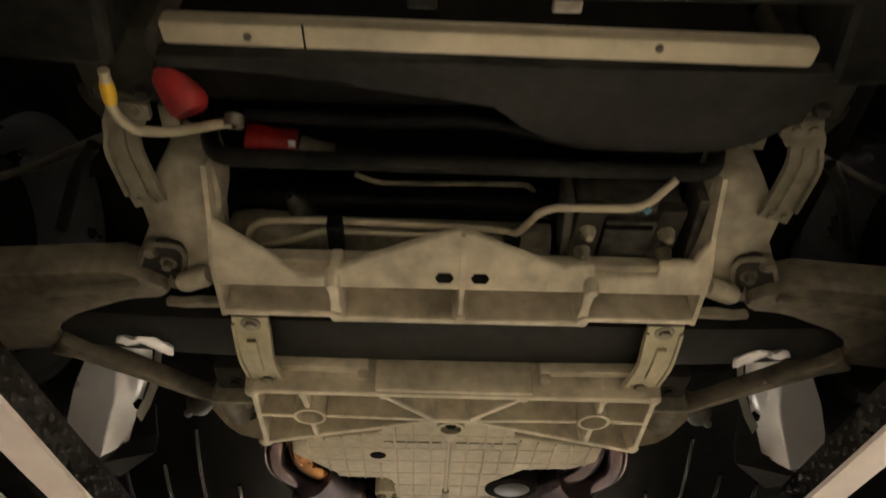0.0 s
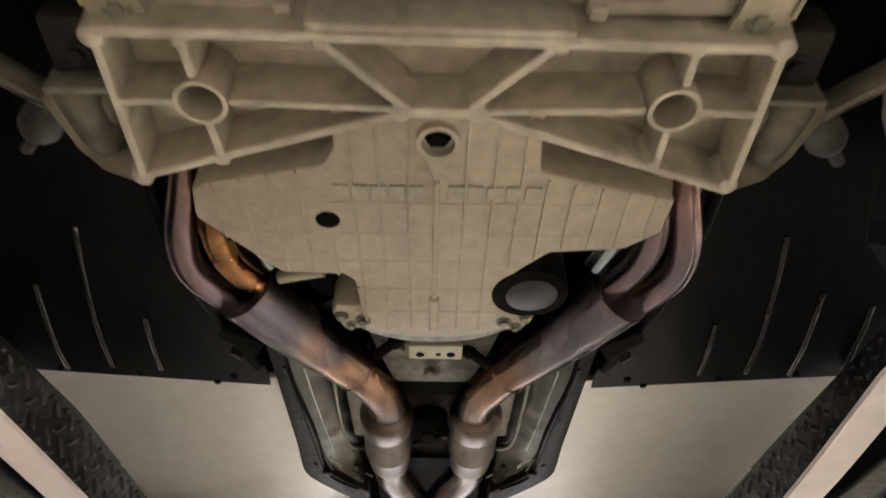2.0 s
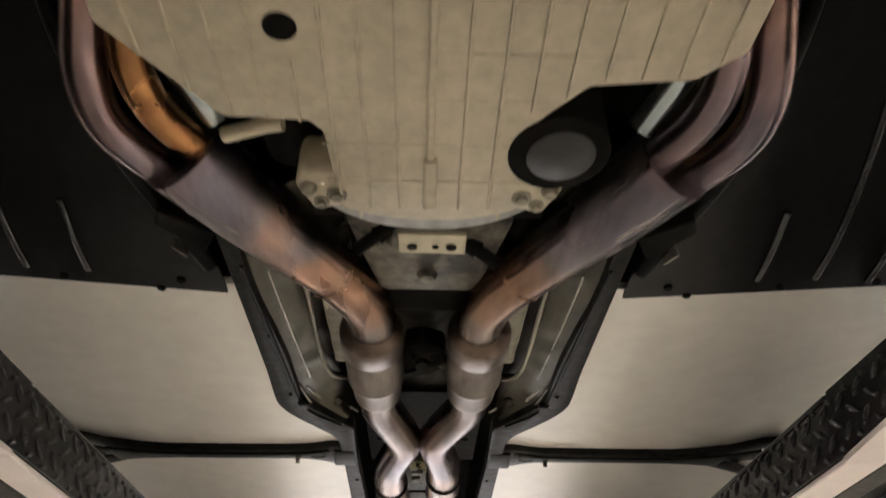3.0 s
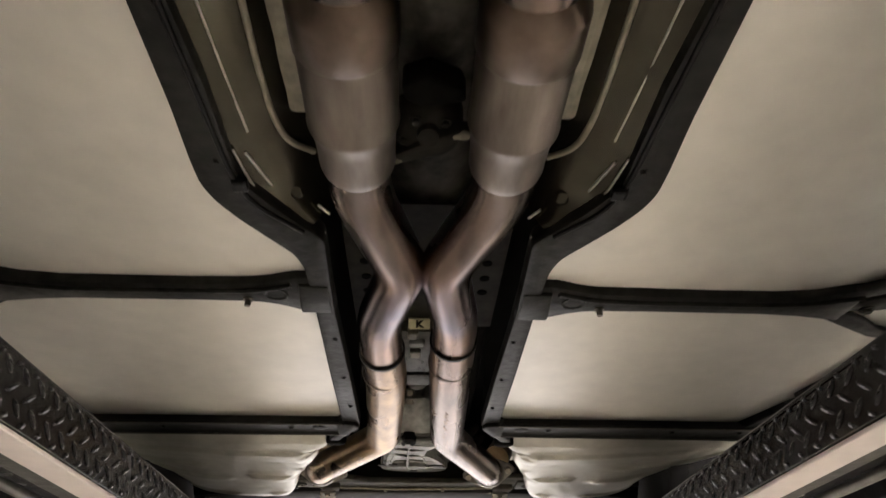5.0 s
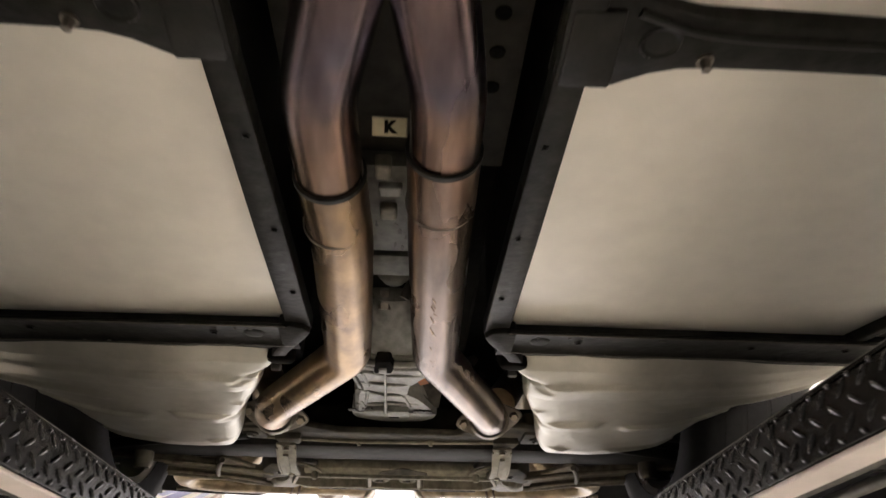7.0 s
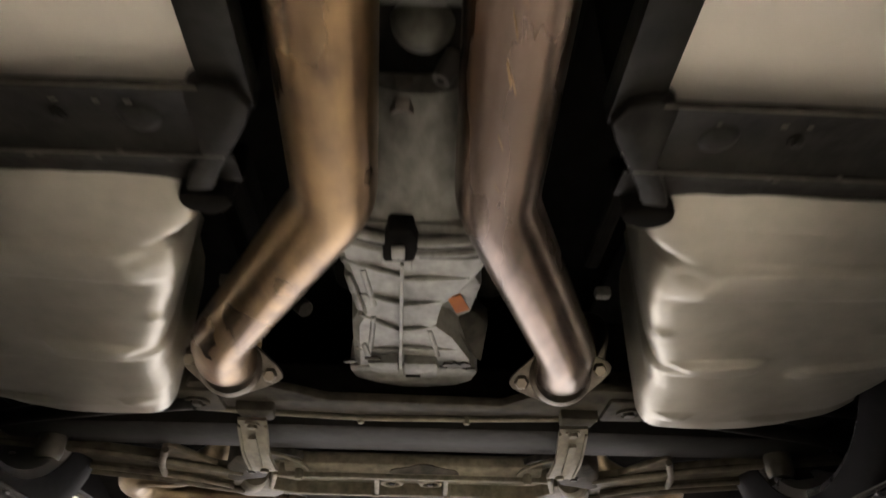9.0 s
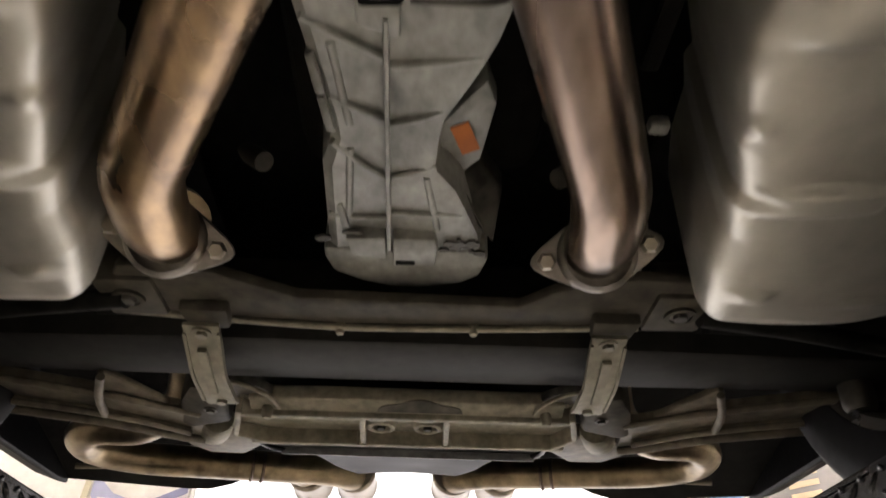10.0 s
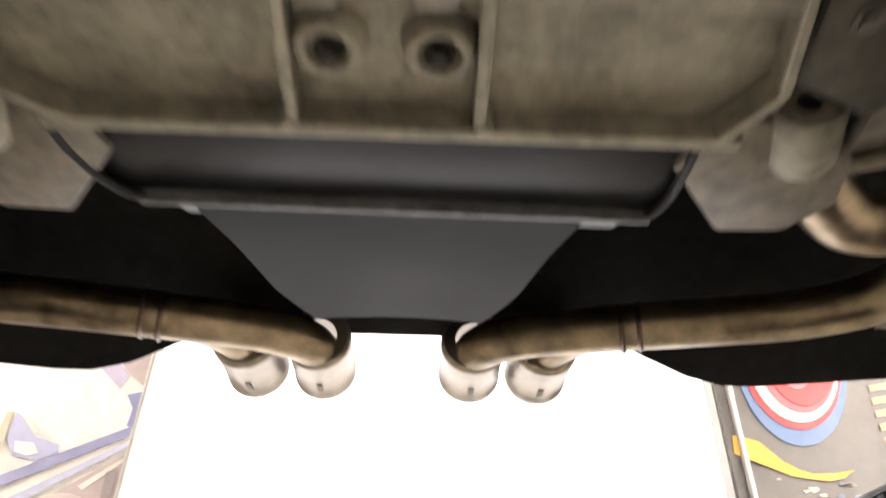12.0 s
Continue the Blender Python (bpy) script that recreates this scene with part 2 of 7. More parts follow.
def prism(outline, z0, z1, bevel=0.0, bm=None, taper=0.0):
    """An outline in plan, extruded from z0 up to z1. taper pulls the lower outline inwards."""
    bm = bm or bmesh.new()
    k = bmesh.new()
    cx, cy = sum(p[0] for p in outline) / len(outline), sum(p[1] for p in outline) / len(outline)
    lo = []
    for p in outline:
        d = math.hypot(p[0] - cx, p[1] - cy) or 1
        g = 1 - taper / d
        z = z0 if len(p) < 3 else z0 + p[2]
        lo.append(k.verts.new((cx + (p[0] - cx) * g, cy + (p[1] - cy) * g, z)))
    hi = [k.verts.new((p[0], p[1], z1)) for p in outline]
    n = len(outline)
    k.faces.new(lo)
    k.faces.new(hi[::-1])
    for i in range(n):
        k.faces.new((lo[i], hi[i], hi[(i + 1) % n], lo[(i + 1) % n]))
    bmesh.ops.recalc_face_normals(k, faces=k.faces)
    bev(k, bevel)
    me = bpy.data.meshes.new("tmp")
    k.to_mesh(me); k.free()
    bm.from_mesh(me)
    bpy.data.meshes.remove(me)
    return bm


def box(c, s, bevel=0.0, bm=None, m=None):
    bm = bm or bmesh.new()
    k = bmesh.new()
    bmesh.ops.create_cube(k, size=1, matrix=Matrix.Diagonal((*s, 1)))
    bev(k, bevel)
    bmesh.ops.transform(k, matrix=Matrix.Translation(c) @ (m or Matrix()), verts=k.verts)
    me = bpy.data.meshes.new("tmp")
    k.to_mesh(me); k.free()
    bm.from_mesh(me)
    bpy.data.meshes.remove(me)
    return bm


def lathe(profile, m=None, seg=24, bm=None, closed=False):
    """profile: (radius, height) pairs turned round z."""
    bm = bm or bmesh.new()
    m = m or Matrix()
    rings = []
    for r, h in profile:
        if r < 1e-5:
            rings.append([bm.verts.new(m @ Vector((0, 0, h)))])
        else:
            rings.append([bm.verts.new(m @ Vector((r * math.cos(a), r * math.sin(a), h))) for a in (2 * math.pi * i / seg for i in range(seg))])
    pairs = list(zip(rings, rings[1:])) + ([(rings[-1], rings[0])] if closed else [])
    for a, b in pairs:
        for i in range(seg):
            j = (i + 1) % seg
            if len(a) == 1 and len(b) == 1:
                continue
            if len(a) == 1:
                bm.faces.new((a[0], b[j], b[i]))
            elif len(b) == 1:
                bm.faces.new((a[i], a[j], b[0]))
            else:
                bm.faces.new((a[i], a[j], b[j], b[i]))
    return bm


def axis(at, way):
    """A frame at a point whose z runs along way."""
    return Matrix.Translation(at) @ Vector(way).to_track_quat("Z", "Y").to_matrix().to_4x4()


def rounded(pts, r, n=6):
    """A polyline with its corners rounded."""
    P = [Vector(p) for p in pts]
    out = [P[0]]
    for a, b, c in zip(P, P[1:], P[2:]):
        u, v = (a - b), (c - b)
        k = min(r, u.length * 0.48, v.length * 0.48)
        p0, p1 = b + u.normalized() * k, b + v.normalized() * k
        for i in range(n + 1):
            t = i / n
            out.append(p0 * (1 - t) ** 2 + b * 2 * t * (1 - t) + p1 * t ** 2)
    out.append(P[-1])
    return out


def tube(pts, r, bend=0.05, seg=16, bm=None, radii=None, caps=True, n=6):
    """A round pipe along a polyline with rounded bends. radii: one at each given point."""
    bm = bm or bmesh.new()
    line = rounded(pts, bend, n)
    total = [0.0]
    for a, b in zip(line, line[1:]):
        total.append(total[-1] + (b - a).length)
    if radii:
        P = [Vector(p) for p in pts]
        at = []
        for p in P:
            i = min(range(len(line)), key=lambda q: (line[q] - p).length)
            at.append(total[i])
    rings = []
    up = None
    for i, p in enumerate(line):
        d = (line[min(i + 1, len(line) - 1)] - line[max(i - 1, 0)]).normalized()
        if up is None:
            up = d.orthogonal().normalized()
        up = (up - d * up.dot(d)).normalized()
        side = d.cross(up)
        rr = float(np.interp(total[i], at, radii)) if radii else r
        rings.append([bm.verts.new(p + (up * math.cos(a) + side * math.sin(a)) * rr) for a in (2 * math.pi * k / seg for k in range(seg))])
    for a, b in zip(rings, rings[1:]):
        for k in range(seg):
            j = (k + 1) % seg
            bm.faces.new((a[k], a[j], b[j], b[k]))
    if caps:
        bm.faces.new(rings[0][::-1])
        bm.faces.new(rings[-1])
    return bm


def ribbon(pts, width, thick, bm=None, widths=None, bend=0.02):
    """A flat bar whose width lies across the car, bent along a path given in (x, y, z)."""
    bm = bm or bmesh.new()
    line = rounded(pts, bend, 4)
    rows = []
    for i, p in enumerate(line):
        d = (line[min(i + 1, len(line) - 1)] - line[max(i - 1, 0)]).normalized()
        side = d.cross(Vector((0, 0, 1)))
        if side.length < 0.2:
            side = Vector((1, 0, 0))
        side.normalize()
        nrm = side.cross(d)
        w = (widths[0] + (widths[1] - widths[0]) * i / (len(line) - 1) if widths else width) / 2
        rows.append([bm.verts.new(p + side * a * w + nrm * b * thick / 2) for a, b in ((-1, -1), (1, -1), (1, 1), (-1, 1))])
    for a, b in zip(rows, rows[1:]):
        for k in range(4):
            bm.faces.new((a[k], a[(k + 1) % 4], b[(k + 1) % 4], b[k]))
    bm.faces.new(rows[0][::-1])
    bm.faces.new(rows[-1])
    return bm


def bolt(parent, at, r=0.008, h=0.008, mat=None, way=(0, 0, -1), name="bolt"):
    """A hexagonal head on a washer."""
    bm = lathe([(0, 0), (r * 1.6, 0), (r * 1.6, h * 0.25), (r * 1.05, h * 0.25)], axis(at, way), 16)
    lathe([(r, h * 0.2), (r, h * 0.9), (r * 0.85, h), (0, h)], axis(at, way), 6, bm)
    return part(name, bm, mat or M_BOLT, parent)


def ring(at, ro, ri, z0, z1, seg=24, bm=None):
    return lathe([(ro, z0), (ro, z1), (ri, z1), (ri, z0)], Matrix.Translation(at), seg, bm, closed=True)


def sheet(rows, thick=0.003, bm=None):
    """A smooth skin through rows of points, with thickness upwards."""
    bm = bm or bmesh.new()
    lo = [[bm.verts.new(p) for p in r] for r in rows]
    hi = [[bm.verts.new((p[0], p[1], p[2] + thick)) for p in r] for r in rows]
    n, m = len(rows), len(rows[0])
    for i in range(n - 1):
        for j in range(m - 1):
            bm.faces.new((lo[i][j], lo[i + 1][j], lo[i + 1][j + 1], lo[i][j + 1]))
            bm.faces.new((hi[i][j], hi[i][j + 1], hi[i + 1][j + 1], hi[i + 1][j]))
    for i in range(n - 1):
        bm.faces.new((lo[i][0], hi[i][0], hi[i + 1][0], lo[i + 1][0]))
        bm.faces.new((lo[i][-1], lo[i + 1][-1], hi[i + 1][-1], hi[i][-1]))
    for j in range(m - 1):
        bm.faces.new((lo[0][j], lo[0][j + 1], hi[0][j + 1], hi[0][j]))
        bm.faces.new((lo[-1][j], hi[-1][j], hi[-1][j + 1], lo[-1][j + 1]))
    return bm


def wedge(a, b, w, z0, z1, bm=None, flare=0.0):
    """An upright rib from a to b in plan, w wide, from z0 up to z1."""
    d = Vector((b[0] - a[0], b[1] - a[1], 0)).normalized()
    s = Vector((-d.y, d.x, 0)) * w / 2
    A, B = Vector((a[0], a[1], 0)), Vector((b[0], b[1], 0))
    return prism([(A - s)[:2], (B - s)[:2], (B + s)[:2], (A + s)[:2]], z0, z1, min(w * 0.3, 0.003), bm)


def slab(outline, thick, bm=None, bevel=0.0):
    """A plate whose lower outline is given in (x, y, z), thickened upwards."""
    k = bmesh.new()
    lo = [k.verts.new(p) for p in outline]
    hi = [k.verts.new((p[0], p[1], p[2] + thick)) for p in outline]
    k.faces.new(lo)
    k.faces.new(hi[::-1])
    n = len(lo)
    for i in range(n):
        k.faces.new((lo[i], hi[i], hi[(i + 1) % n], lo[(i + 1) % n]))
    bmesh.ops.recalc_face_normals(k, faces=k.faces)
    bev(k, bevel)
    bm = bm or bmesh.new()
    me = bpy.data.meshes.new("tmp")
    k.to_mesh(me); k.free()
    bm.from_mesh(me)
    bpy.data.meshes.remove(me)
    return bm


# ---- the room ----
def room():
    X, Y0, Y1, Z = 4.2, -5.0, 6.3, 3.40
    fl = part("floor", box((0, 0.65, -0.1), (2 * X + 0.4, Y1 - Y0 + 0.4, 0.2)), M_CONC)
    tagged(fl, "grey concrete workshop floor under the lift", "floor", kind="structure")
    ce = part("ceiling", box((0, 0.65, Z + 0.1), (2 * X + 0.4, Y1 - Y0 + 0.4, 0.2)), M_CEIL)
    tagged(ce, "pale workshop ceiling above the raised car", "ceiling", kind="structure")
    # west wall, out of view, coloured darker to cut bounce on the left
    for nm, c, s in (("wall_west", (-X - 0.1, 0.65, Z / 2), (0.2, Y1 - Y0 + 0.4, Z)), ("wall_east", (X + 0.1, 0.65, Z / 2), (0.2, Y1 - Y0 + 0.4, Z))):
        tagged(part(nm, box(c, s), M_WALLDIM if c[0] < 0 else M_WALL), "plain painted workshop wall beside the lift, out of view", "wall", kind="structure")
    DW, DH = 1.075, 3.1
    tagged(part("wall_south", box((0, Y0 - 0.1, Z / 2), (2 * X + 0.4, 0.2, Z)), M_WALL), "plain painted workshop wall ahead of the car", "wall", kind="structure")
    DR, y = 1.22, Y1 + 0.04
    bm = box((-(X + DW) / 2, y, Z / 2), (X - DW, 0.08, Z))
    box(((X + DR) / 2, y, Z / 2), (X - DR, 0.08, Z), 0, bm)
    box(((DR - DW) / 2, y, (Z + DH) / 2), (DR + DW, 0.08, Z - DH), 0, bm)
    tagged(part("wall_north", bm, M_WALL), "painted workshop wall with a wide open doorway", "wall", kind="structure")
    # pale jamb trim beside the rear doorway
    t = part("trim", box((1.28, Y1 - 0.022, DH / 2), (0.022, 0.03, DH), 0.006), material("jamb_paint", (0.62, 0.61, 0.59), 0.4, 0.0, 30, 0.1))
    tagged(t, "pale painted door jamb trim on the rear wall", "trim", kind="structure")


def glowing(name, colour, strength):
    m = bpy.data.materials.new(name)
    m.use_nodes = True
    b = m.node_tree.nodes["Principled BSDF"]
    b.inputs["Base Color"].default_value = (*colour, 1)
    b.inputs["Emission Color"].default_value = (*colour, 1)
    b.inputs["Emission Strength"].default_value = strength
    return m


room()
M_DAY = glowing("overcast_daylight", (1.0, 0.98, 0.96), DAY)
bd = part("backdrop", box((0, 9.5, 2.0), (14, 0.1, 9)), M_DAY)
tagged(bd, "white overexposed daylight outside the open doorway", "backdrop", kind="structure")
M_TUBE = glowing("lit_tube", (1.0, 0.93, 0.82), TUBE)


# tube light added out of view to brighten the floor and car sides
def added_ceiling_light():
    root = new("added_ceiling_light")
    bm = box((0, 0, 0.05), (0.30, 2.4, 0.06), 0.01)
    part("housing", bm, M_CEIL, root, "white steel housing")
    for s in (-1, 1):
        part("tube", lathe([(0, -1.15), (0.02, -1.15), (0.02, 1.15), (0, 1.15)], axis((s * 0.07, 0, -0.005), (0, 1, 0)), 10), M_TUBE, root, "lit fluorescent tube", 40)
    tagged(root, "twin-tube ceiling light, lit, added out of view to light the underbody", "ceiling light", "ceiling lights")
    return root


first = added_ceiling_light()
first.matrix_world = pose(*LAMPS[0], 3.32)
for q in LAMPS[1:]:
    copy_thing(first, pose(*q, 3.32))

# ---- the car ----
car = new("sports_car")
car.matrix_world = pose(0, 0, 1.675, 1.146)
tagged(car, "raised sports car seen from below, dusty cast cradles and stainless exhaust", "car")


def underbody():
    # underside that closes the car above everything, shade put into its near-black
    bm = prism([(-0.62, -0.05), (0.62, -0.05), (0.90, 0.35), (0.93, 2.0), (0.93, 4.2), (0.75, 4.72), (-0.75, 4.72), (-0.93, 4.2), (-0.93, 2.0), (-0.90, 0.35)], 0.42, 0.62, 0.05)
    part("body_shell", bm, M_VOID, car, "underbody shell far above the suspension, near black for its shade")
    for s in (-1, 1):
        # outer sill beside the floor
        bm = prism(mirror([(0.80, 1.60), (0.93, 1.60), (0.93, 3.05), (0.80, 3.05)], s), 0.01, 0.45, 0.012)
        part("sill", bm, M_BLACK, car, "black sill panel")
        # fender outside the front wheel
        bm = prism(mirror([(0.925, 0.1), (0.95, 0.1), (0.95, 1.6), (0.925, 1.6)], s), 0.20, 0.6)
        part("fender", bm, M_BLACK, car, "black fender skin")
        bm = prism(mirror([(0.90, 3.99), (0.935, 3.99), (0.935, 4.60), (0.90, 4.72)], s), 0.10, 0.6, 0.008)
        part("quarter_panel", bm, M_BLACK, car, "black rear quarter panel")
        bm = prism(mirror([(0.925, 3.05), (0.95, 3.05), (0.95, 4.2), (0.925, 4.2)], s), 0.20, 0.6)
        part("fender", bm, M_BLACK, car, "black fender skin")


def floor_half(s):
    """Cream floor panels, dark rails, cross braces of one side."""
    bm = prism(mirror([(0.238, 1.69), (0.84, 1.63), (0.84, 2.30), (0.155, 2.285), (0.155, 2.215), (0.166, 2.180), (0.190, 2.140), (0.214, 2.100), (0.232, 2.068), (0.240, 2.04)], s), 0.035, 0.045)
    part("floor_panel", bm, M_PANEL, car, "satin cream-grey front floor panel with soft reflections", 30)
    bm = prism(mirror([(0.163, 2.34), (0.84, 2.33), (0.84, 2.905), (0.174, 2.905)], s), 0.035, 0.045)
    part("floor_panel", bm, M_PANEL, car, "satin cream-grey rear floor panel with soft reflections", 30)
    # tunnel rail
    out = [(0.245, 1.55), (0.2455, 1.70), (0.247, 1.92), (0.2505, 2.00), (0.2505, 2.042), (0.241, 2.075), (0.221, 2.112), (0.196, 2.150), (0.170, 2.188), (0.162, 2.222), (0.161, 2.28), (0.162, 2.36), (0.166, 2.62), (0.168, 2.91)]
    inn = [(0.1305, 2.91), (0.131, 2.60), (0.133, 2.35), (0.1275, 2.152), (0.142, 2.133), (0.1775, 2.083), (0.200, 2.044), (0.2065, 2.016), (0.2065, 1.98), (0.2075, 1.88), (0.214, 1.78), (0.222, 1.70), (0.222, 1.55)]
    curve = lambda q: [tuple(v[:2]) for v in rounded([(x, y, 0) for x, y in q], 0.014, 3)]
    out, inn = curve(out), curve(inn)
    # tunnel wall near black, the tunnel's shade put into its colour
    part("tunnel_wall", prism(mirror([(x - 0.004, y) for x, y in out if y > 1.6] + [(x + 0.006, y) for x, y in inn if y > 1.6], s), 0.046, 0.24), M_VOID, car, "tunnel wall, near black for the shade inside")
    rail = part("frame_rail", prism(mirror(out + inn, s), 0.018, 0.046, 0.004), M_RAIL, car, "dark painted tunnel frame rail", 35)
    # raised beads along the rail
    bm = tube(mirror([(0.226, 1.62, 0.017), (0.217, 1.86, 0.017), (0.212, 2.015, 0.017), (0.200, 2.072, 0.017), (0.150, 2.130, 0.017)], s), 0.003, 0.03, 8)
    part("seam", bm, M_BLACK, rail, "black sealer bead", 60)
    for y in (1.80, 2.0, 2.45, 2.62, 2.78):
        bolt(rail, (s * (0.222 if y < 2.1 else 0.142), y, 0.018), 0.003, 0.003, M_RAIL)
    # cross brace with flattened feet and a forked outer end
    cy = 2.306 if s < 0 else 2.318
    edge = [(0.130, -0.050, 0.051), (0.182, -0.049, 0.052), (0.196, -0.044, 0.044), (0.213, -0.037, 0.035), (0.235, -0.032, 0.028), (0.262, -0.029, 0.026), (0.32, -0.027, 0.025), (0.50, -0.028, 0.026), (0.555, -0.036, 0.031), (0.605, -0.056, 0.040), (0.625, -0.060, 0.044)]
    bm = prism(mirror([(x, cy + a) for x, a, b in edge] + [(x, cy + b) for x, a, b in edge[::-1]], s), 0.021, 0.044, 0.008)
    br = part("cross_brace", bm, M_RAIL, car, "dark painted steel cross brace with flat feet", 40)
    part("prong", prism(mirror([(0.600, cy - 0.055), (0.662, cy - 0.106), (0.72, cy - 0.122), (0.80, cy - 0.118), (0.80, cy - 0.094), (0.72, cy - 0.088), (0.672, cy - 0.062), (0.610, cy - 0.024)], s), 0.022, 0.034, 0.005), M_RAIL, br, "", 40)
    part("prong", prism(mirror([(0.600, cy + 0.038), (0.650, cy + 0.068), (0.70, cy + 0.098), (0.78, cy + 0.118), (0.78, cy + 0.098), (0.705, cy + 0.070), (0.668, cy + 0.040), (0.610, cy + 0.010)], s), 0.022, 0.034, 0.005), M_RAIL, br, "", 40)
    part("tongue", prism(mirror([(0.615, cy - 0.012), (0.655, cy - 0.034), (0.688, cy - 0.044), (0.692, cy - 0.020), (0.680, cy - 0.010), (0.694, cy + 0.002), (0.650, cy + 0.014), (0.618, cy + 0.014)], s), 0.024, 0.034, 0.004), M_RAIL, br, "", 40)
    part("foot_plate", prism(mirror([(0.135, cy - 0.034), (0.176, cy - 0.036), (0.181, cy + 0.030), (0.181, cy + 0.046), (0.137, cy + 0.046)], s), 0.016, 0.023, 0.003), M_RAIL, br, "", 30)
    part("hollow", lathe([(0, 0.0028), (0.009, 0.002), (0.0135, 0.0), (0.016, -0.0012), (0.018, 0.001)], Matrix.Translation((s * 0.211, cy - 0.004, 0.0205)), 18), M_RAIL, br, "", 50)
    part("ridge", tube(mirror([(0.186, cy - 0.034, 0.020), (0.235, cy - 0.017, 0.019), (0.30, cy - 0.012, 0.020), (0.50, cy - 0.012, 0.020), (0.56, cy - 0.020, 0.020), (0.62, cy - 0.040, 0.020)], s), 0.004, 0.03, 8), M_RAIL, br, "", 60)
    bolt(br, (s * 0.253, cy + 0.013, 0.022), 0.0045, 0.012, M_STEEL)
    bolt(br, (s * 0.648, cy + 0.004, 0.024), 0.007, 0.006, M_RAIL)
    # rear transverse bar: a pressed channel with a worn ridge, closed by a folded corner plate
    prof = [(2.902, 0.034), (2.890, 0.022), (2.880, 0.0130), (2.884, 0.0112), (2.890, 0.0135), (2.915, 0.0150), (2.940, 0.0155), (2.948, 0.0130), (2.953, 0.0105), (2.958, 0.0110), (2.962, 0.0165), (2.968, 0.0215), (2.985, 0.0235), (2.998, 0.0235), (3.003, 0.0250), (3.006, 0.034)]
    xs = [0.160, 0.172, 0.20, 0.24, 0.30, 0.36, 0.42, 0.50, 0.58, 0.66, 0.74, 0.84]
    rows = [[(s * x, y + 0.012 * (x - 0.16) * (0.6 if y < 2.93 else 1.0) + 0.0006 * noise.noise((x * 40, y * 9, 2.0 + s)), z + 0.0012 * noise.noise((x * 26, y * 40, 5.0 + s))) for y, z in prof] for x in xs]
    bar = part("rear_floor_bar", sheet(rows, 0.003), M_BAR, car, "dark painted transverse floor bar with a worn ridge", 35)
    part("corner_plate", prism(mirror([(0.131, 2.900), (0.140, 2.882), (0.160, 2.876), (0.178, 2.885), (0.180, 2.950), (0.192, 2.968), (0.206, 3.001), (0.181, 2.998), (0.171, 2.975), (0.140, 2.921)], s), 0.009, 0.034, 0.004), M_BAR, bar, "", 35)
    part("worn_edge", tube(mirror([(0.162, 2.953, 0.0098), (0.30, 2.9545, 0.0098), (0.82, 2.961, 0.0098)], s), 0.0014, 0.01, 6), M_BOLT, bar, "worn grey ridge", 60)
    part("worn_edge", tube(mirror([(0.165, 2.881, 0.0108), (0.82, 2.885, 0.0108)], s), 0.0012, 0.01, 6), M_BOLT, bar, "worn grey edge", 60)
    part("round_boss", lathe([(0, -0.0015), (0.010, -0.0012), (0.0145, 0.0), (0.017, 0.003)], Matrix.Translation((s * 0.218, 2.916, 0.0135)), 20), M_BAR, bar, "", 50)
    for x in (0.278, 0.55, 0.70):
        bolt(bar, (s * x, 2.916, 0.0135), 0.0045, 0.0035, M_BAR)
    rng = random.Random(17 + s)
    for _ in range(14):
        x, y = rng.uniform(0.21, 0.60), rng.choice((2.951, 2.956, 2.972, 2.90))
        part("paint_chip", box((s * x, y, 0.0100 if y < 2.96 and y > 2.93 else 0.0135 if y < 2.93 else 0.0205), (rng.uniform(0.002, 0.007), rng.uniform(0.0012, 0.003), 0.0012)), M_BOLT, bar)
    part("rubber_stop", prism(mirror([(0.172, 3.002), (0.213, 3.002), (0.214, 3.016), (0.206, 3.027), (0.190, 3.031), (0.174, 3.025), (0.166, 3.010)], s), 0.006, 0.05, 0.006), M_VOID, bar, "black rubber stop", 40)
    # side flange of the floor on the sill
    bm = wedge((s * 0.745, 2.72), (s * 0.80, 2.35), 0.03, 0.022, 0.036)
    part("sill_flange", bm, M_RAIL, car, "dark painted sill flange")
    bm = wedge((s * 0.70, 2.92), (s * 0.79, 2.60), 0.018, 0.018, 0.036)
    part("sill_flange", bm, M_RAIL, car, "dark painted sill flange")


